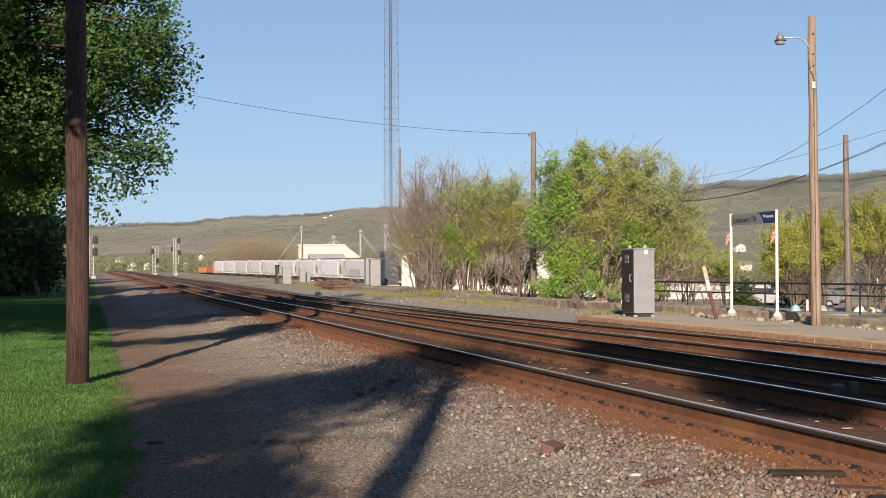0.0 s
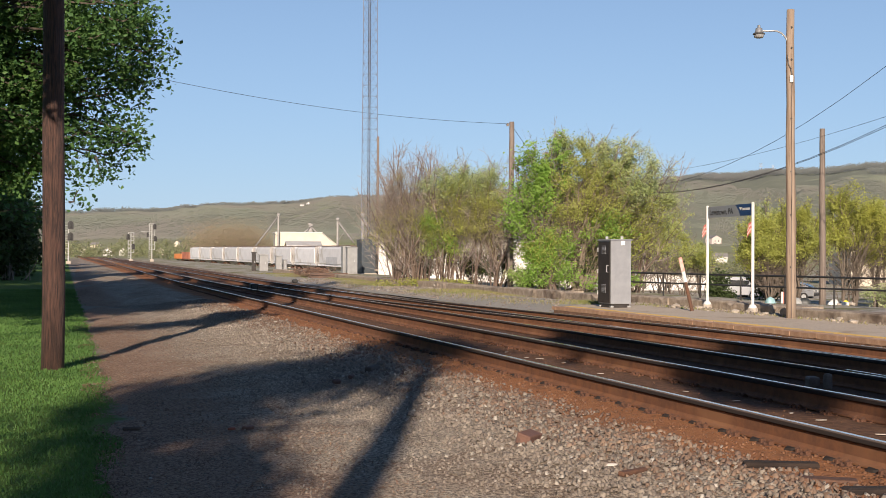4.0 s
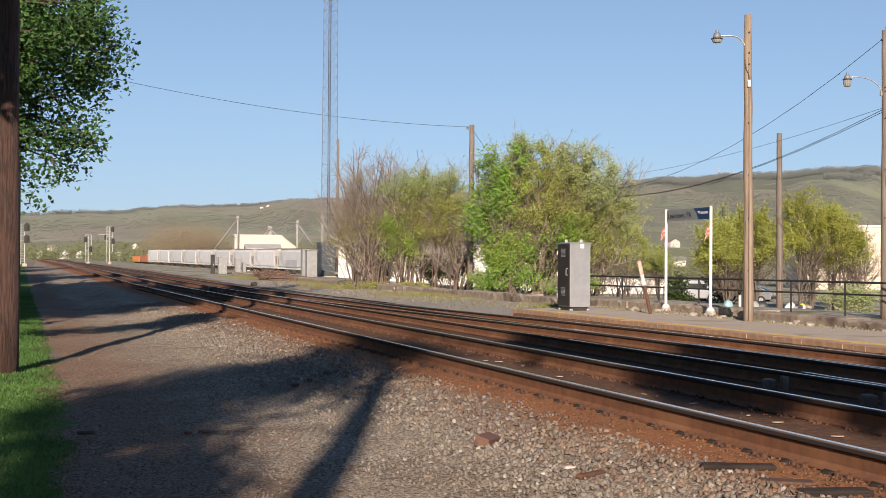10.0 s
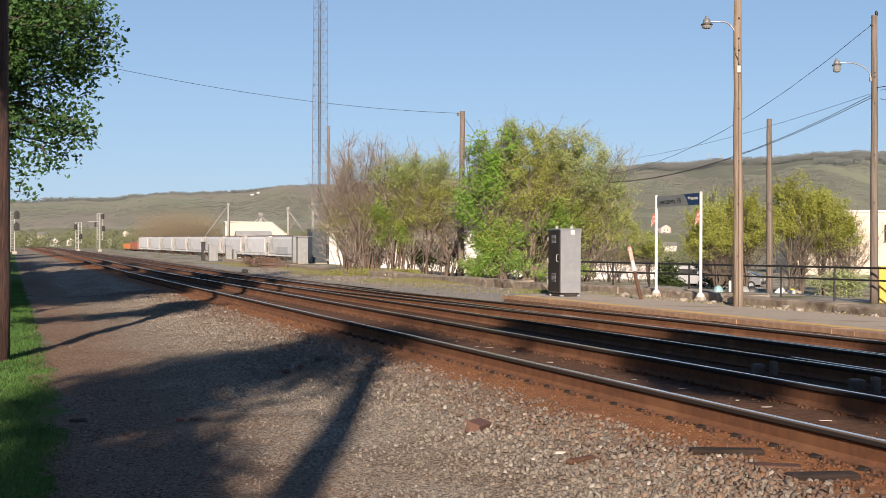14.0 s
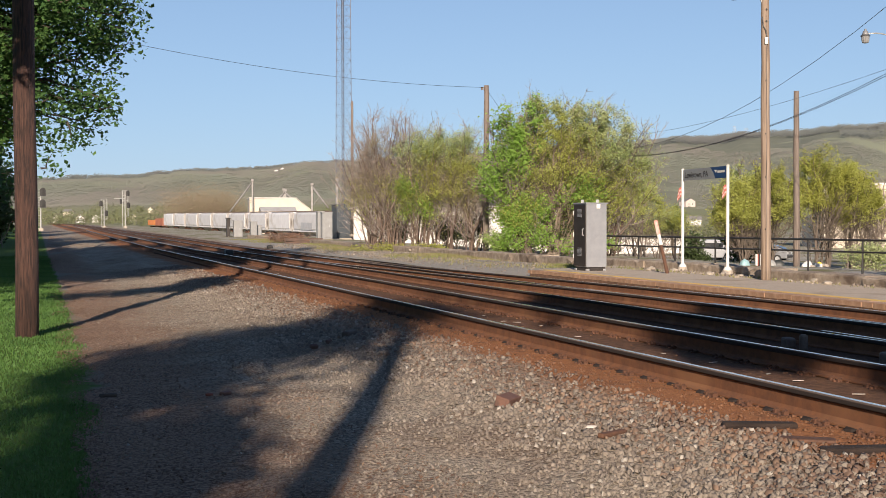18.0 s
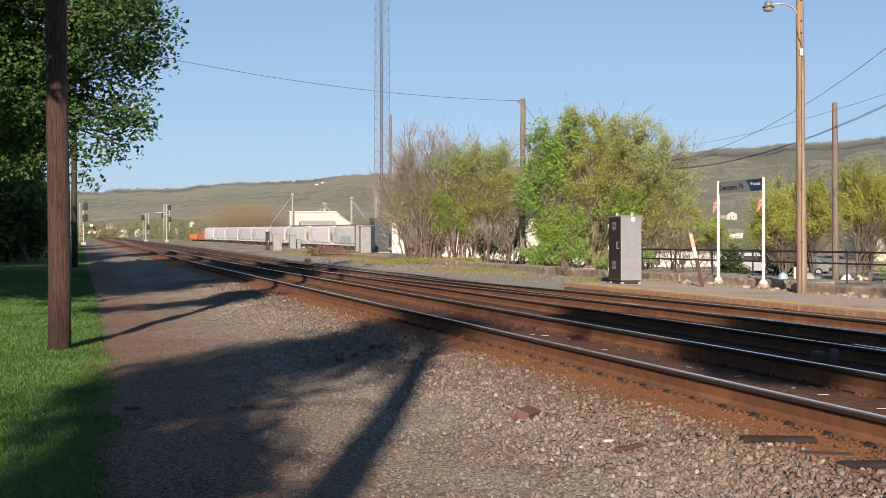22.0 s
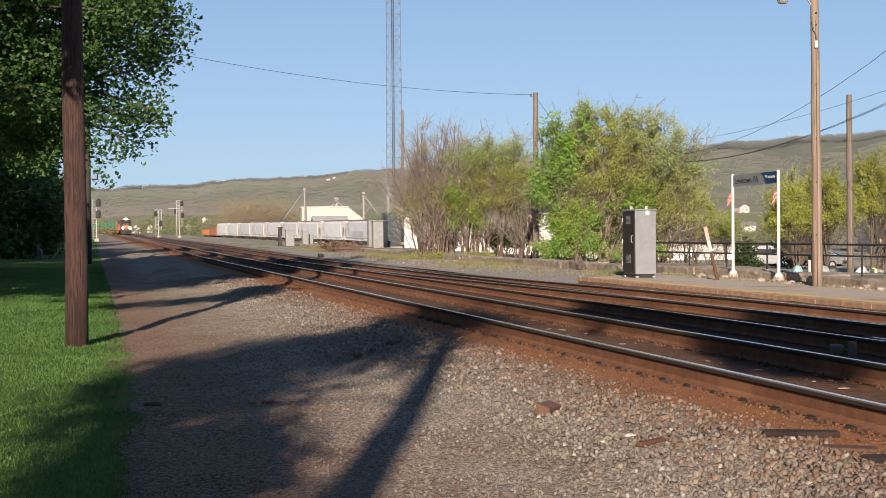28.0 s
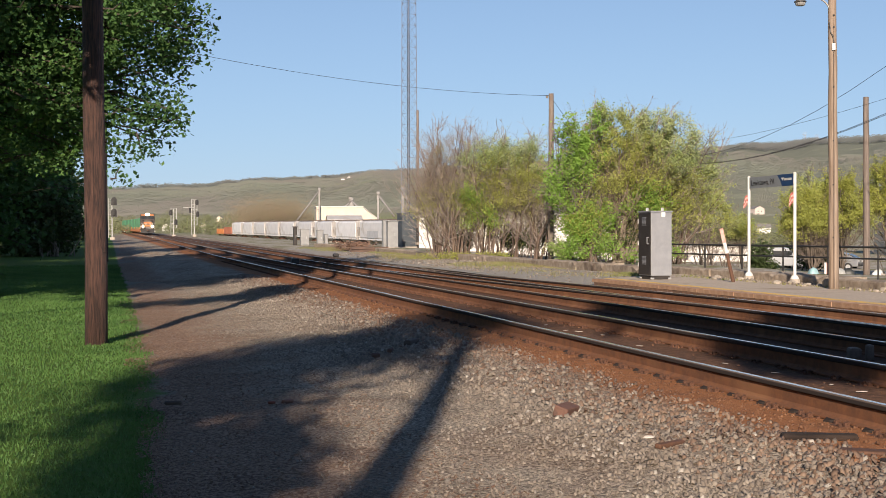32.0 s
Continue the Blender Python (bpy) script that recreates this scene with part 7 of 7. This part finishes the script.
def scatter_stones():
    rng = np.random.default_rng(5)
    n = 72000
    a = 5.5 + 36 * rng.random(n) ** 1.9
    d = rng.uniform(0.1, 4.65, n)
    keep = rng.random(n) < np.interp(d, (0.1, 1.3, 1.9, 2.8, 3.4, 4.2, 4.62), (0.1, 0.25, 0.6, 0.9, 1, 0.95, 0.15))
    a, d = a[keep], d[keep]
    size = (0.0075 + 0.022 * rng.random(len(a)) ** 2.3) * np.interp(d, (0.7, 2.4, 2.9, 3.5), (0.42, 0.5, 0.7, 1.0)) * np.interp(a, (6, 30), (1, 1.3))
    stained = rng.random(len(a)) < np.interp(d, (3.4, 4.2), (0, 0.7))
    for pick, mat, words in ((~stained, STONE, "loose grey and tan ballast stones beside the rails"), (stained, DUSTED_STONE, "ballast stones dusted with rust beside the rail")):
        stones("ballast", words, a[pick], d[pick], bed_height(a[pick], d[pick]) + size[pick] * 0.35, size[pick], mat, rng)
    n = 5000
    a, d = rng.uniform(-4, 5.6, n), rng.uniform(1.2, 4.6, n)
    size = 0.012 + 0.022 * rng.random(n) ** 1.6
    stones("ballast", "loose grey and tan ballast stones beside the rails", a, d, bed_height(a, d) + size * 0.35, size, STONE, rng)
    # rust-stained grit and chips round the rails
    n = 4000
    a = 6.2 + 26 * rng.random(n) ** 1.7
    d = np.where(rng.random(n) < 0.86, rng.uniform(4.3, 5.1, n), np.where(rng.random(n) < 0.6, rng.uniform(5.3, 6.6, n), rng.uniform(6.8, 9.0, n)))
    size = 0.005 + 0.014 * rng.random(n) ** 2.5
    stones("rusty_grit", "rust-stained grit and chips round the rails", a, d, bed_height(a, d) + size * 0.3, size, RUST_STONE, rng)
    # stones and crumbs on the strip before the ledge
    n = 5200
    a = rng.uniform(15, 80, n)
    d = np.where(a > 34, 13.2 + 3.2 * rng.random(n), 16.2 + 0.5 * rng.random(n)) + 0.5 * np.clip((a - 20) / 60, 0, 1)
    z = np.where(a > 34, 0.1 + 0.12 * np.clip((d - 13.3) / 1.5, 0, 1) + 0.0026 * np.maximum(0, a - 60), PLAT_Z + 0.02)
    size = 0.012 + 0.05 * rng.random(n) ** 5 + 0.014 * (a > 45)
    stones("gravel_stones", "pale stones and crumbs along the ledge", a, d, z, size, STONE, rng)


DUSTED_STONE = leaf_mat("rust_dusted_stone", (0.165, 0.11, 0.078), (0.3, 0.212, 0.15), (0.16, 0.108, 0.08), 0.0)
RUST_STONE = leaf_mat("rust_stained_stone", (0.17, 0.085, 0.046), (0.29, 0.15, 0.08), (0.16, 0.08, 0.045), 0.0)
scatter_stones()


def scatter_grass():
    rng = np.random.default_rng(6)
    n = 150000
    a = 5 + 60 * rng.random(n) ** 1.7
    d = np.array([verge(q) for q in a]) + 0.05 * rng.normal(size=n) - 6.8 * rng.random(n) ** 1.3
    z = np.zeros(n)
    h = rng.uniform(0.012, 0.04, n) * np.interp(a, (5, 40), (1, 1.5))
    w = rng.uniform(0.0035, 0.008, n) * np.interp(a, (5, 40), (1, 3.2))
    th = rng.uniform(0, 6.28, n)
    lean = rng.normal(0, 0.35, (n, 2)) * h[:, None]
    p0 = np.stack([d - w * np.cos(th), a - w * np.sin(th), z], 1)
    p1 = np.stack([d + w * np.cos(th), a + w * np.sin(th), z], 1)
    p2 = np.stack([d + lean[:, 0], a + lean[:, 1], z + h], 1)
    v = np.stack([p0, p1, p2], 1).reshape(-1, 3)
    ob = new("grass", np_mesh("grass", v, np.arange(3 * n), np.full(n, 3), GRASS_BLADE))
    ob.matrix_world = along(0, 0, 0.0)
    tagged(ob, "short mown green grass on the verge", "grass", kind="stuff")
    # rough grass behind the ledge
    n = 26000
    a, d = rng.uniform(12, 75, n), 17.0 + 5.5 * rng.random(n) ** 1.3
    patch = np.array([noise.noise(Vector((p * 0.3, q * 0.4, 3.0))) for p, q in zip(a, d)])
    keep = patch > rng.uniform(-0.45, 0.3, n)
    a, d = a[keep], d[keep]
    n = len(a)
    h, w, th = rng.uniform(0.04, 0.13, n), rng.uniform(0.008, 0.02, n), rng.uniform(0, 6.28, n)
    lean = rng.normal(0, 0.4, (n, 2)) * h[:, None]
    z = np.full(n, 0.04)
    v = np.stack([np.stack([d - w * np.cos(th), a - w * np.sin(th), z], 1), np.stack([d + w * np.cos(th), a + w * np.sin(th), z], 1), np.stack([d + lean[:, 0], a + lean[:, 1], z + h], 1)], 1).reshape(-1, 3)
    ob = new("rough_grass", np_mesh("rough_grass", v, np.arange(3 * n), np.full(n, 3), leaf_mat("rough_grass", (0.17, 0.2, 0.07), (0.27, 0.29, 0.11), (0.26, 0.24, 0.12), 0.3)))
    ob.matrix_world = along(0, 0)
    tagged(ob, "rough olive grass behind the ledge", "grass", kind="stuff")
    # straw and dead leaves where the gravel meets the grass
    n = 22000
    a, d = 6 + 26 * rng.random(n) ** 1.6, 0.2 + 2.2 * rng.random(n) ** 1.6
    l, th = rng.uniform(0.005, 0.017, n), rng.uniform(0, 6.28, n)
    z = np.array([bed_z(q) + 0.035 * noise.noise(Vector((p * 0.7, q * 1.1, 0))) + 0.02 * noise.noise(Vector((p * 2.1, q * 2.3, 5))) for p, q in zip(a, d)]) + 0.008
    u, w2 = np.stack([np.cos(th) * l, np.sin(th) * l, rng.normal(0, 0.25, n) * l], 1), np.stack([-np.sin(th), np.cos(th), np.zeros(n)], 1) * rng.uniform(0.002, 0.008, (n, 1))
    c = np.stack([d, a, z], 1)
    v = np.stack([c - u - w2, c + u - w2, c + u + w2 + (0, 0, 0.006), c - u + w2], 1).reshape(-1, 3)
    ob = new("leaf_litter", np_mesh("leaf_litter", v, np.arange(4 * n), np.full(n, 4), leaf_mat("dead_leaf", (0.2, 0.115, 0.075), (0.36, 0.25, 0.165), (0.15, 0.085, 0.055), 0.1)))
    ob.matrix_world = along(0, 0)
    tagged(ob, "brown straw and dead leaves along the grass edge", "leaf litter", kind="stuff")
    # weeds along the ledge and over the gravel strip
    n = 42000
    a = 14 + 86 * rng.random(n) ** 0.9
    d = np.where(rng.random(n) < 0.45, rng.normal(16.1, 0.2, n), 13.6 + 2.9 * rng.random(n) ** 0.6) + 0.55 * np.clip((a - 20) / 60, 0, 1)
    patch = np.array([noise.noise(Vector((p * 0.13, q * 0.5, 7.0))) for p, q in zip(a, d)])
    keep = (patch > rng.uniform(-0.25, 0.25, n)) & ((a > 36) | ((d > 15.95) & (rng.random(n) < 0.3)))
    a, d, patch = a[keep], d[keep], patch[keep]
    n = len(a)
    h, w, th = rng.uniform(0.03, 0.1, n) * (1 + np.clip(patch, 0, 0.5) * 1.6), rng.uniform(0.008, 0.024, n), rng.uniform(0, 6.28, n)
    lean = rng.normal(0, 0.4, (n, 2)) * h[:, None]
    z = np.where(a > 34, 0.1 + 0.11 * np.clip((d - 13.3) / 1.6, 0, 1) + 0.0026 * np.maximum(0, a - 60), PLAT_Z)
    v = np.stack([np.stack([d - w * np.cos(th), a - w * np.sin(th), z], 1), np.stack([d + w * np.cos(th), a + w * np.sin(th), z], 1), np.stack([d + lean[:, 0], a + lean[:, 1], z + h], 1)], 1).reshape(-1, 3)
    ob = new("weeds", np_mesh("weeds", v, np.arange(3 * n), np.full(n, 3), leaf_mat("dry_weed", (0.22, 0.2, 0.08), (0.34, 0.3, 0.15), (0.2, 0.23, 0.07), 0.2)))
    ob.matrix_world = along(0, 0)
    tagged(ob, "thin olive and straw weeds along the ledge", "weeds", kind="stuff")


scatter_grass()


def scrap():
    brick_red = surf("old_red_brick", (0.13, 0.065, 0.047), (0.19, 0.1, 0.07), 20, (0.1, 0.06, 0.045), 6)
    old_tie = surf("weathered_tie_wood", (0.018, 0.012, 0.01), (0.05, 0.033, 0.025), 9, (0.09, 0.05, 0.032), 3, (0.9, 1.0), stretch=(0.3, 3, 3), bmp=1.0, bdist=0.012)
    def lump(name, label, x, y, z, rz, size, mat, cat, b=0.012, tilt=0):
        ob = part(name, Geo().box((0, 0, size[2] / 2), size), mat, bevel=b)
        ob.matrix_world = pose(x, y, z, tilt, 0, rz)
        tagged(ob, label, cat)
    lump("brick", "dark red brick lying on the ballast", 0.85, 10.08, 0.175, 63, (0.26, 0.12, 0.09), brick_red, "brick", tilt=16)
    lump("tie_end", "weathered dark tie end half buried in the ballast", 2.41, 8.43, 0.25, -7, (0.5, 0.1, 0.05), old_tie, "tie end", 0.022)
    lump("tie_end", "weathered dark tie end half buried in the ballast", 2.55, 7.86, 0.258, -17, (0.34, 0.13, 0.03), IRON, "tie end", 0.014)
    lump("tie_plate", "rusty strap half buried in ballast", 1.42, 8.46, 0.205, 42, (0.27, 0.05, 0.035), IRON, "tie plate", tilt=6)
    for x, y, s in ((1.33, 8.81, 0.05), (1.12, 8.6, 0.026), (2.55, 7.8, 0.04)):
        bm = bmesh.new()
        bmesh.ops.create_icosphere(bm, subdivisions=2, radius=s)
        g = Geo().add([v.co * (0.85 + 0.3 * noise.noise(v.co * 12)) for v in bm.verts], [[v.index for v in f.verts] for f in bm.faces])
        bm.free()
        ob = part("stone", g, surf("pale_stone", (0.55, 0.5, 0.44), (0.62, 0.57, 0.5), 20, None, 1), smooth_it=False)
        ob.matrix_world = pose(x, y, 0.2 + s * 0.1)
        ob.scale = (1.2, 0.8, 0.5)
        tagged(ob, "pale stone lying on the ballast", "stone")
    lump("litter_scrap", "small dull red scrap lying on the gravel", -1.72, 11.55, 0.075, 25, (0.07, 0.03, 0.02), surf("red_plastic_scrap", (0.24, 0.07, 0.04), (0.32, 0.1, 0.06), 20, None, 1), "litter", 0.006, 8)
    lump("brick", "broken brown brick pieces on the gravel", -1.58, 11.6, 0.07, 60, (0.12, 0.06, 0.035), brick_red, "brick", 0.012, 5)
    lump("stick", "short dark stick lying on the gravel", -2.66, 11.7, 0.045, 12, (0.16, 0.035, 0.035), TIE_WOOD, "stick", 0.012, 3)
    lump("brick", "broken brown brick pieces on the ballast", -1.0, 15.05, 0.15, 30, (0.1, 0.06, 0.05), brick_red, "brick", 0.014, 20)
    lump("brick", "broken brown brick pieces on the ballast", -0.85, 15.5, 0.165, 75, (0.12, 0.05, 0.05), brick_red, "brick", 0.014, 12)
    for k, (x, y, w) in enumerate(((14.84, 45.3, 0.3), (15.2, 45.7, 0.22), (15.5, 45.9, 0.34), (15.9, 46.4, 0.26), (14.5, 48.0, 0.3))):
        lump("rubble", "pale broken slabs heaped behind the fence", x, y, -0.03, 40 * k, (w, w * 0.7, w * 0.45), CONCRETE if k % 2 else WHITE_PAINT, "rubble", 0.03, 12 * k - 20)
    # chunks of old tie and blocks between the tracks
    for a, d, w, l, h, rz in ((15.7, 3.75, 0.42, 0.1, 0.08, 60), (13.6, 8.8, 0.2, 0.14, 0.14, 75), (13.35, 8.85, 0.1, 0.1, 0.2, 70), (11.6, 8.75, 0.2, 0.14, 0.15, 80), (11.35, 8.8, 0.1, 0.1, 0.2, 72)):
        z = bed_z(d)
        p = spot(a, d, z)
        lump("wood_chunk", "weathered brown block lying beside the rail", p.x, p.y, p.z - 0.01, math.degrees(TURN) + rz, (w, l, h), TIE_WOOD if d < 5 else surf("brown_grey_block", (0.14, 0.1, 0.08), (0.2, 0.15, 0.115), 12, None, 1), "block", 0.03)
    rng = random.Random(21)
    lump("tie_end", "weathered dark tie end half buried in the ballast", 2.72, 7.47, 0.243, 4, (0.46, 0.14, 0.06), old_tie, "tie end", 0.028)
    splint = surf("pale_splinter", (0.36, 0.31, 0.25), (0.54, 0.48, 0.4), 20, None, 1)
    for k, (a, d) in enumerate([(14, 6.15), (11.9, 6.19), (11, 6.26), (10, 6.25), (9.5, 6.23), (8.6, 6.19)] + [(rng.uniform(13, 34), rng.uniform(5.5, 6.4)) for _ in range(16)]):
        n, w = rng.uniform(0.025, 0.06), rng.uniform(0.008, 0.016)
        g = Geo().prism([(-n, -w * 0.3), (-n * 0.3, -w), (n * 0.5, -w * 0.7), (n, 0), (n * 0.4, w), (-n * 0.6, w * 0.8)], 0, 0.006)
        p = spot(a, d, bed_z(d) + 0.012)
        ob = part("splinter", g, splint)
        ob.matrix_world = pose(p.x, p.y, p.z, 0, 0, rng.uniform(-60, 50))
        tagged(ob, "pale splinter lying between the rails", "splinter", "track litter")
    m = thing("switch_machine", along(59.8, 8.55, 0.1), "black switch machine between the tracks", "switch machine")
    part("case", Geo().box((0, 0, 0.14), (0.35, 0.6, 0.28)), BLACK, m, bevel=0.05)
    part("throw_rod", Geo().tube([(0.2, 0.1, 0.12), (2.3, 0.1, 0.12)], 0.03, 6), IRON, m)
    m = thing("switch_stand", along(74.0, 13.0, 0.12), "black switch box beside the far track", "switch machine")
    part("case", Geo().box((0, 0, 0.11), (0.3, 0.5, 0.16)), BLACK, m, bevel=0.04)
    part("lid", Geo().box((0, 0, 0.2), (0.22, 0.3, 0.05)), BLACK, m, bevel=0.03)


scrap()


def brush_pile():
    """Old ties and dead brush heaped beside the yard lead."""
    brown = surf("rotten_tie", (0.07, 0.045, 0.035), (0.14, 0.085, 0.06), 6, (0.2, 0.1, 0.06), 2, stretch=(0.4, 3, 3))
    rng = random.Random(8)
    for k in range(5):
        ob = part("old_tie", Geo().box((0, 0, 0.1), (2.4, 0.22, 0.18)), brown, bevel=0.02)
        p = spot(81.5 + 0.3 * (k % 3), 16.6, 0.26 + 0.18 * (k // 3))
        ob.matrix_world = pose(p.x, p.y, p.z, 0, 0, 4 + rng.uniform(-7, 7))
        tagged(ob, "rotten brown tie stacked beside the yard lead", "old tie", "stacked ties")
    fan_shrub("dead_brush", "heap of dead rust-brown brush beside the stacked ties", (-7.3, 86.0, 0.3), (1.2, 0.4), (1.9, 0.7), 0.6, 26, 0.012, TWIG, 91,
              [(leaf_mat("rusty_dead_leaf", (0.33, 0.19, 0.13), (0.42, 0.26, 0.18), (0.28, 0.18, 0.13), 0.2), 1500, 0.05, [(0, 0.45, 1.5, 0.4)])], "", "brush")


brush_pile()


# ---- the train ----
def locomotive():
    body_orange = surf("orange_loco_paint", (0.33, 0.11, 0.03), (0.4, 0.15, 0.045), 1.5, (0.26, 0.09, 0.03), 0.6, (0.35, 0.5), 0, 0.03)
    cab_black = surf("black_brown_cab_paint", (0.035, 0.026, 0.022), (0.055, 0.04, 0.032), 1.5, (0.07, 0.04, 0.025), 0.6, (0.35, 0.5), 0, 0.03)
    c = thing("locomotive", pose(0, 0, 0), "black and orange diesel locomotive with lit headlights", "locomotive")
    part("frame", Geo().box((0, 0, 1.1), (3.0, 21.5, 0.4)), BLACK, c, bevel=0.04)
    part("fuel_tank", Geo().box((0, 0, 0.65), (2.5, 6, 0.8)), BLACK, c, bevel=0.15)
    part("hood", Geo().box((0, 3.2, 2.75), (2.1, 14.6, 2.9)), BLACK, c, bevel=0.08)
    part("radiator", Geo().box((0, 8.6, 3.6), (2.9, 3.4, 1.0)), BLACK, c, bevel=0.06)
    cab = part("cab", Geo().box((0, -6.0, 2.95), (3.1, 3.4, 3.3)), cab_black, c, bevel=0.12)
    part("cab_band", Geo().box((0, -7.72, 4.3), (2.7, 0.08, 0.3)), body_orange, cab, "orange band over the windscreen")
    part("windscreen", Geo().box((-0.72, -7.72, 3.75), (1.2, 0.06, 0.75)), GLASS_DARK, cab)
    part("windscreen", Geo().box((0.72, -7.72, 3.75), (1.2, 0.06, 0.75)), GLASS_DARK, cab)
    for s in (-1, 1):
        part("side_window", Geo().box((s * 1.56, -6.0, 3.7), (0.05, 1.6, 0.7)), GLASS_DARK, cab)
    g = Geo()
    g.add([(-1.1, -7.6, 1.3), (1.1, -7.6, 1.3), (1.1, -9.6, 1.3), (-1.1, -9.6, 1.3), (-1.1, -7.6, 3.2), (1.1, -7.6, 3.2), (0.8, -9.4, 2.9), (-0.8, -9.4, 2.9)], [(0, 3, 2, 1), (4, 5, 6, 7), (3, 7, 6, 2), (0, 4, 7, 3), (1, 2, 6, 5)])
    part("nose", g, cab_black, c, "black short hood with orange bands")
    for z, h in ((2.55, 0.3), (1.95, 0.35)):
        part("nose_stripe", Geo().box((0, -9.62, z), (1.7, 0.05, h)), body_orange, c, "orange nose band")
    part("pilot", Geo().box((0, -10.6, 0.75), (2.9, 0.15, 1.0)), BLACK, c, bevel=0.05)
    part("coupler", Geo().box((0, -11.0, 0.9), (0.3, 0.7, 0.35)), IRON, c, bevel=0.03)
    part("handrail", Geo().tube([(-1.45, -10.5, 1.2), (-1.45, -10.5, 2.3), (1.45, -10.5, 2.3), (1.45, -10.5, 1.2)], 0.03, 6), WHITE_PAINT, c)
    lamp = glow("headlight_glow", (1.0, 0.78, 0.48), 60)
    part("headlight", Geo().tube([(-0.18, -7.74, 4.45), (-0.18, -7.8, 4.45)], 0.2, 14), lamp, c, "lit headlight")
    part("headlight", Geo().tube([(0.18, -7.74, 4.45), (0.18, -7.8, 4.45)], 0.2, 14), lamp, c, "lit headlight")
    for s in (-1, 1):
        part("ditch_light", Geo().tube([(s * 1.0, -10.62, 1.75), (s * 1.0, -10.7, 1.75)], 0.2, 14), lamp, c, "lit ditch light")
    part("horn", Geo().box((0, -5.5, 4.72), (0.5, 0.5, 0.2)), BLACK, c)
    truck(c, -6.8), truck(c, 6.8)
    return c


def well_car():
    rust = surf("orange_well_car_paint", (0.42, 0.15, 0.05), (0.5, 0.2, 0.07), 1.5, (0.25, 0.1, 0.05), 0.5)
    c = thing("flat_car", pose(0, 0, 0), "orange-brown flat car carrying a green container", "railway wagon", "container train")
    for s in (-1, 1):
        part("side_sill", Geo().box((s * 1.38, 0, 0.85), (0.16, 17.5, 0.7)), rust, c)
        part("end_platform", Geo().box((0, s * 8.2, 1.05), (2.8, 2.8, 0.3)), rust, c)
        part("end_post", Geo().box((0, s * 9.3, 1.4), (2.8, 0.15, 0.7)), rust, c)
    part("deck", Geo().box((0, 0, 1.13), (2.6, 14, 0.16)), rust, c)
    truck(c, -8.2), truck(c, 8.2)
    return c


def container(green, tone):
    c = thing("container", pose(0, 0, 0), "ribbed " + tone + " shipping container riding on a flat car", "container", "train containers")
    l, w, h = 13.4, 2.5, 2.95
    part("box", Geo().box((0, 0, h / 2), (w - 0.1, l - 0.1, h - 0.06)), green, c)
    for s in (-1, 1):
        g = Geo()
        for k in range(33):
            g.box((s * (w / 2 - 0.03), -l / 2 + 0.3 + 0.4 * k, h / 2), (0.06, 0.18, h - 0.3))
        part("corrugation", g, green, c)
        for q in (-1, 1):
            part("corner_post", Geo().box((s * (w / 2 - 0.06), q * (l / 2 - 0.08), h / 2), (0.14, 0.16, h)), green, c)
    part("doors", Geo().box((-0.58, -l / 2 - 0.01, h / 2), (1.12, 0.05, h - 0.2)).box((0.58, -l / 2 - 0.01, h / 2), (1.12, 0.05, h - 0.2)), green, c)
    for x in (-0.75, -0.35, 0.35, 0.75):
        part("lock_rod", Geo().tube([(x, -l / 2 - 0.06, 0.1), (x, -l / 2 - 0.06, h - 0.1)], 0.025, 6), GALV, c)
    return c


LOCO = locomotive()
WELL = well_car()
BOX = container(surf("green_container_paint", (0.035, 0.16, 0.075), (0.05, 0.2, 0.095), 1.5, (0.03, 0.12, 0.06), 0.5, (0.45, 0.6), 0, 0.03), "green")
RED_BOX = container(surf("red_container_paint", (0.36, 0.08, 0.045), (0.42, 0.11, 0.06), 1.5, (0.26, 0.07, 0.045), 0.5, (0.45, 0.6), 0, 0.03), "faded red")
TRAIN = [(LOCO, 0.0, 0.0)]
for j in range(8):
    car = WELL if j == 0 else copy_thing(WELL, pose(0, 0, 0))
    TRAIN.append((car, 21.5 + 20.2 * j, 0.0))
    box = RED_BOX if j == 0 else BOX if j == 1 else copy_thing(BOX, pose(0, 0, 0))
    TRAIN.append((box, 21.5 + 20.2 * j, 1.22))


def train_pose(a, lift):
    d = CENTRE + bend(a)
    slope = (bend(a + 4) - bend(a - 4)) / 8
    p = spot(a, d, TRACK_Z + grade(a) + lift)
    return pose(p.x, p.y, p.z, 0, 0, math.degrees(TURN) - math.degrees(math.atan(slope)))


def motions():
    """The train comes down the near main line at an even speed."""
    for ob, back, lift in TRAIN:
        walk(ob, [(t, train_pose(LEAD + SPEED * (32 - t) + 10.5 + back, lift)) for t in [1.6 * k for k in range(21)]])


LEAD, SPEED = 286.0, 21.0
motions()
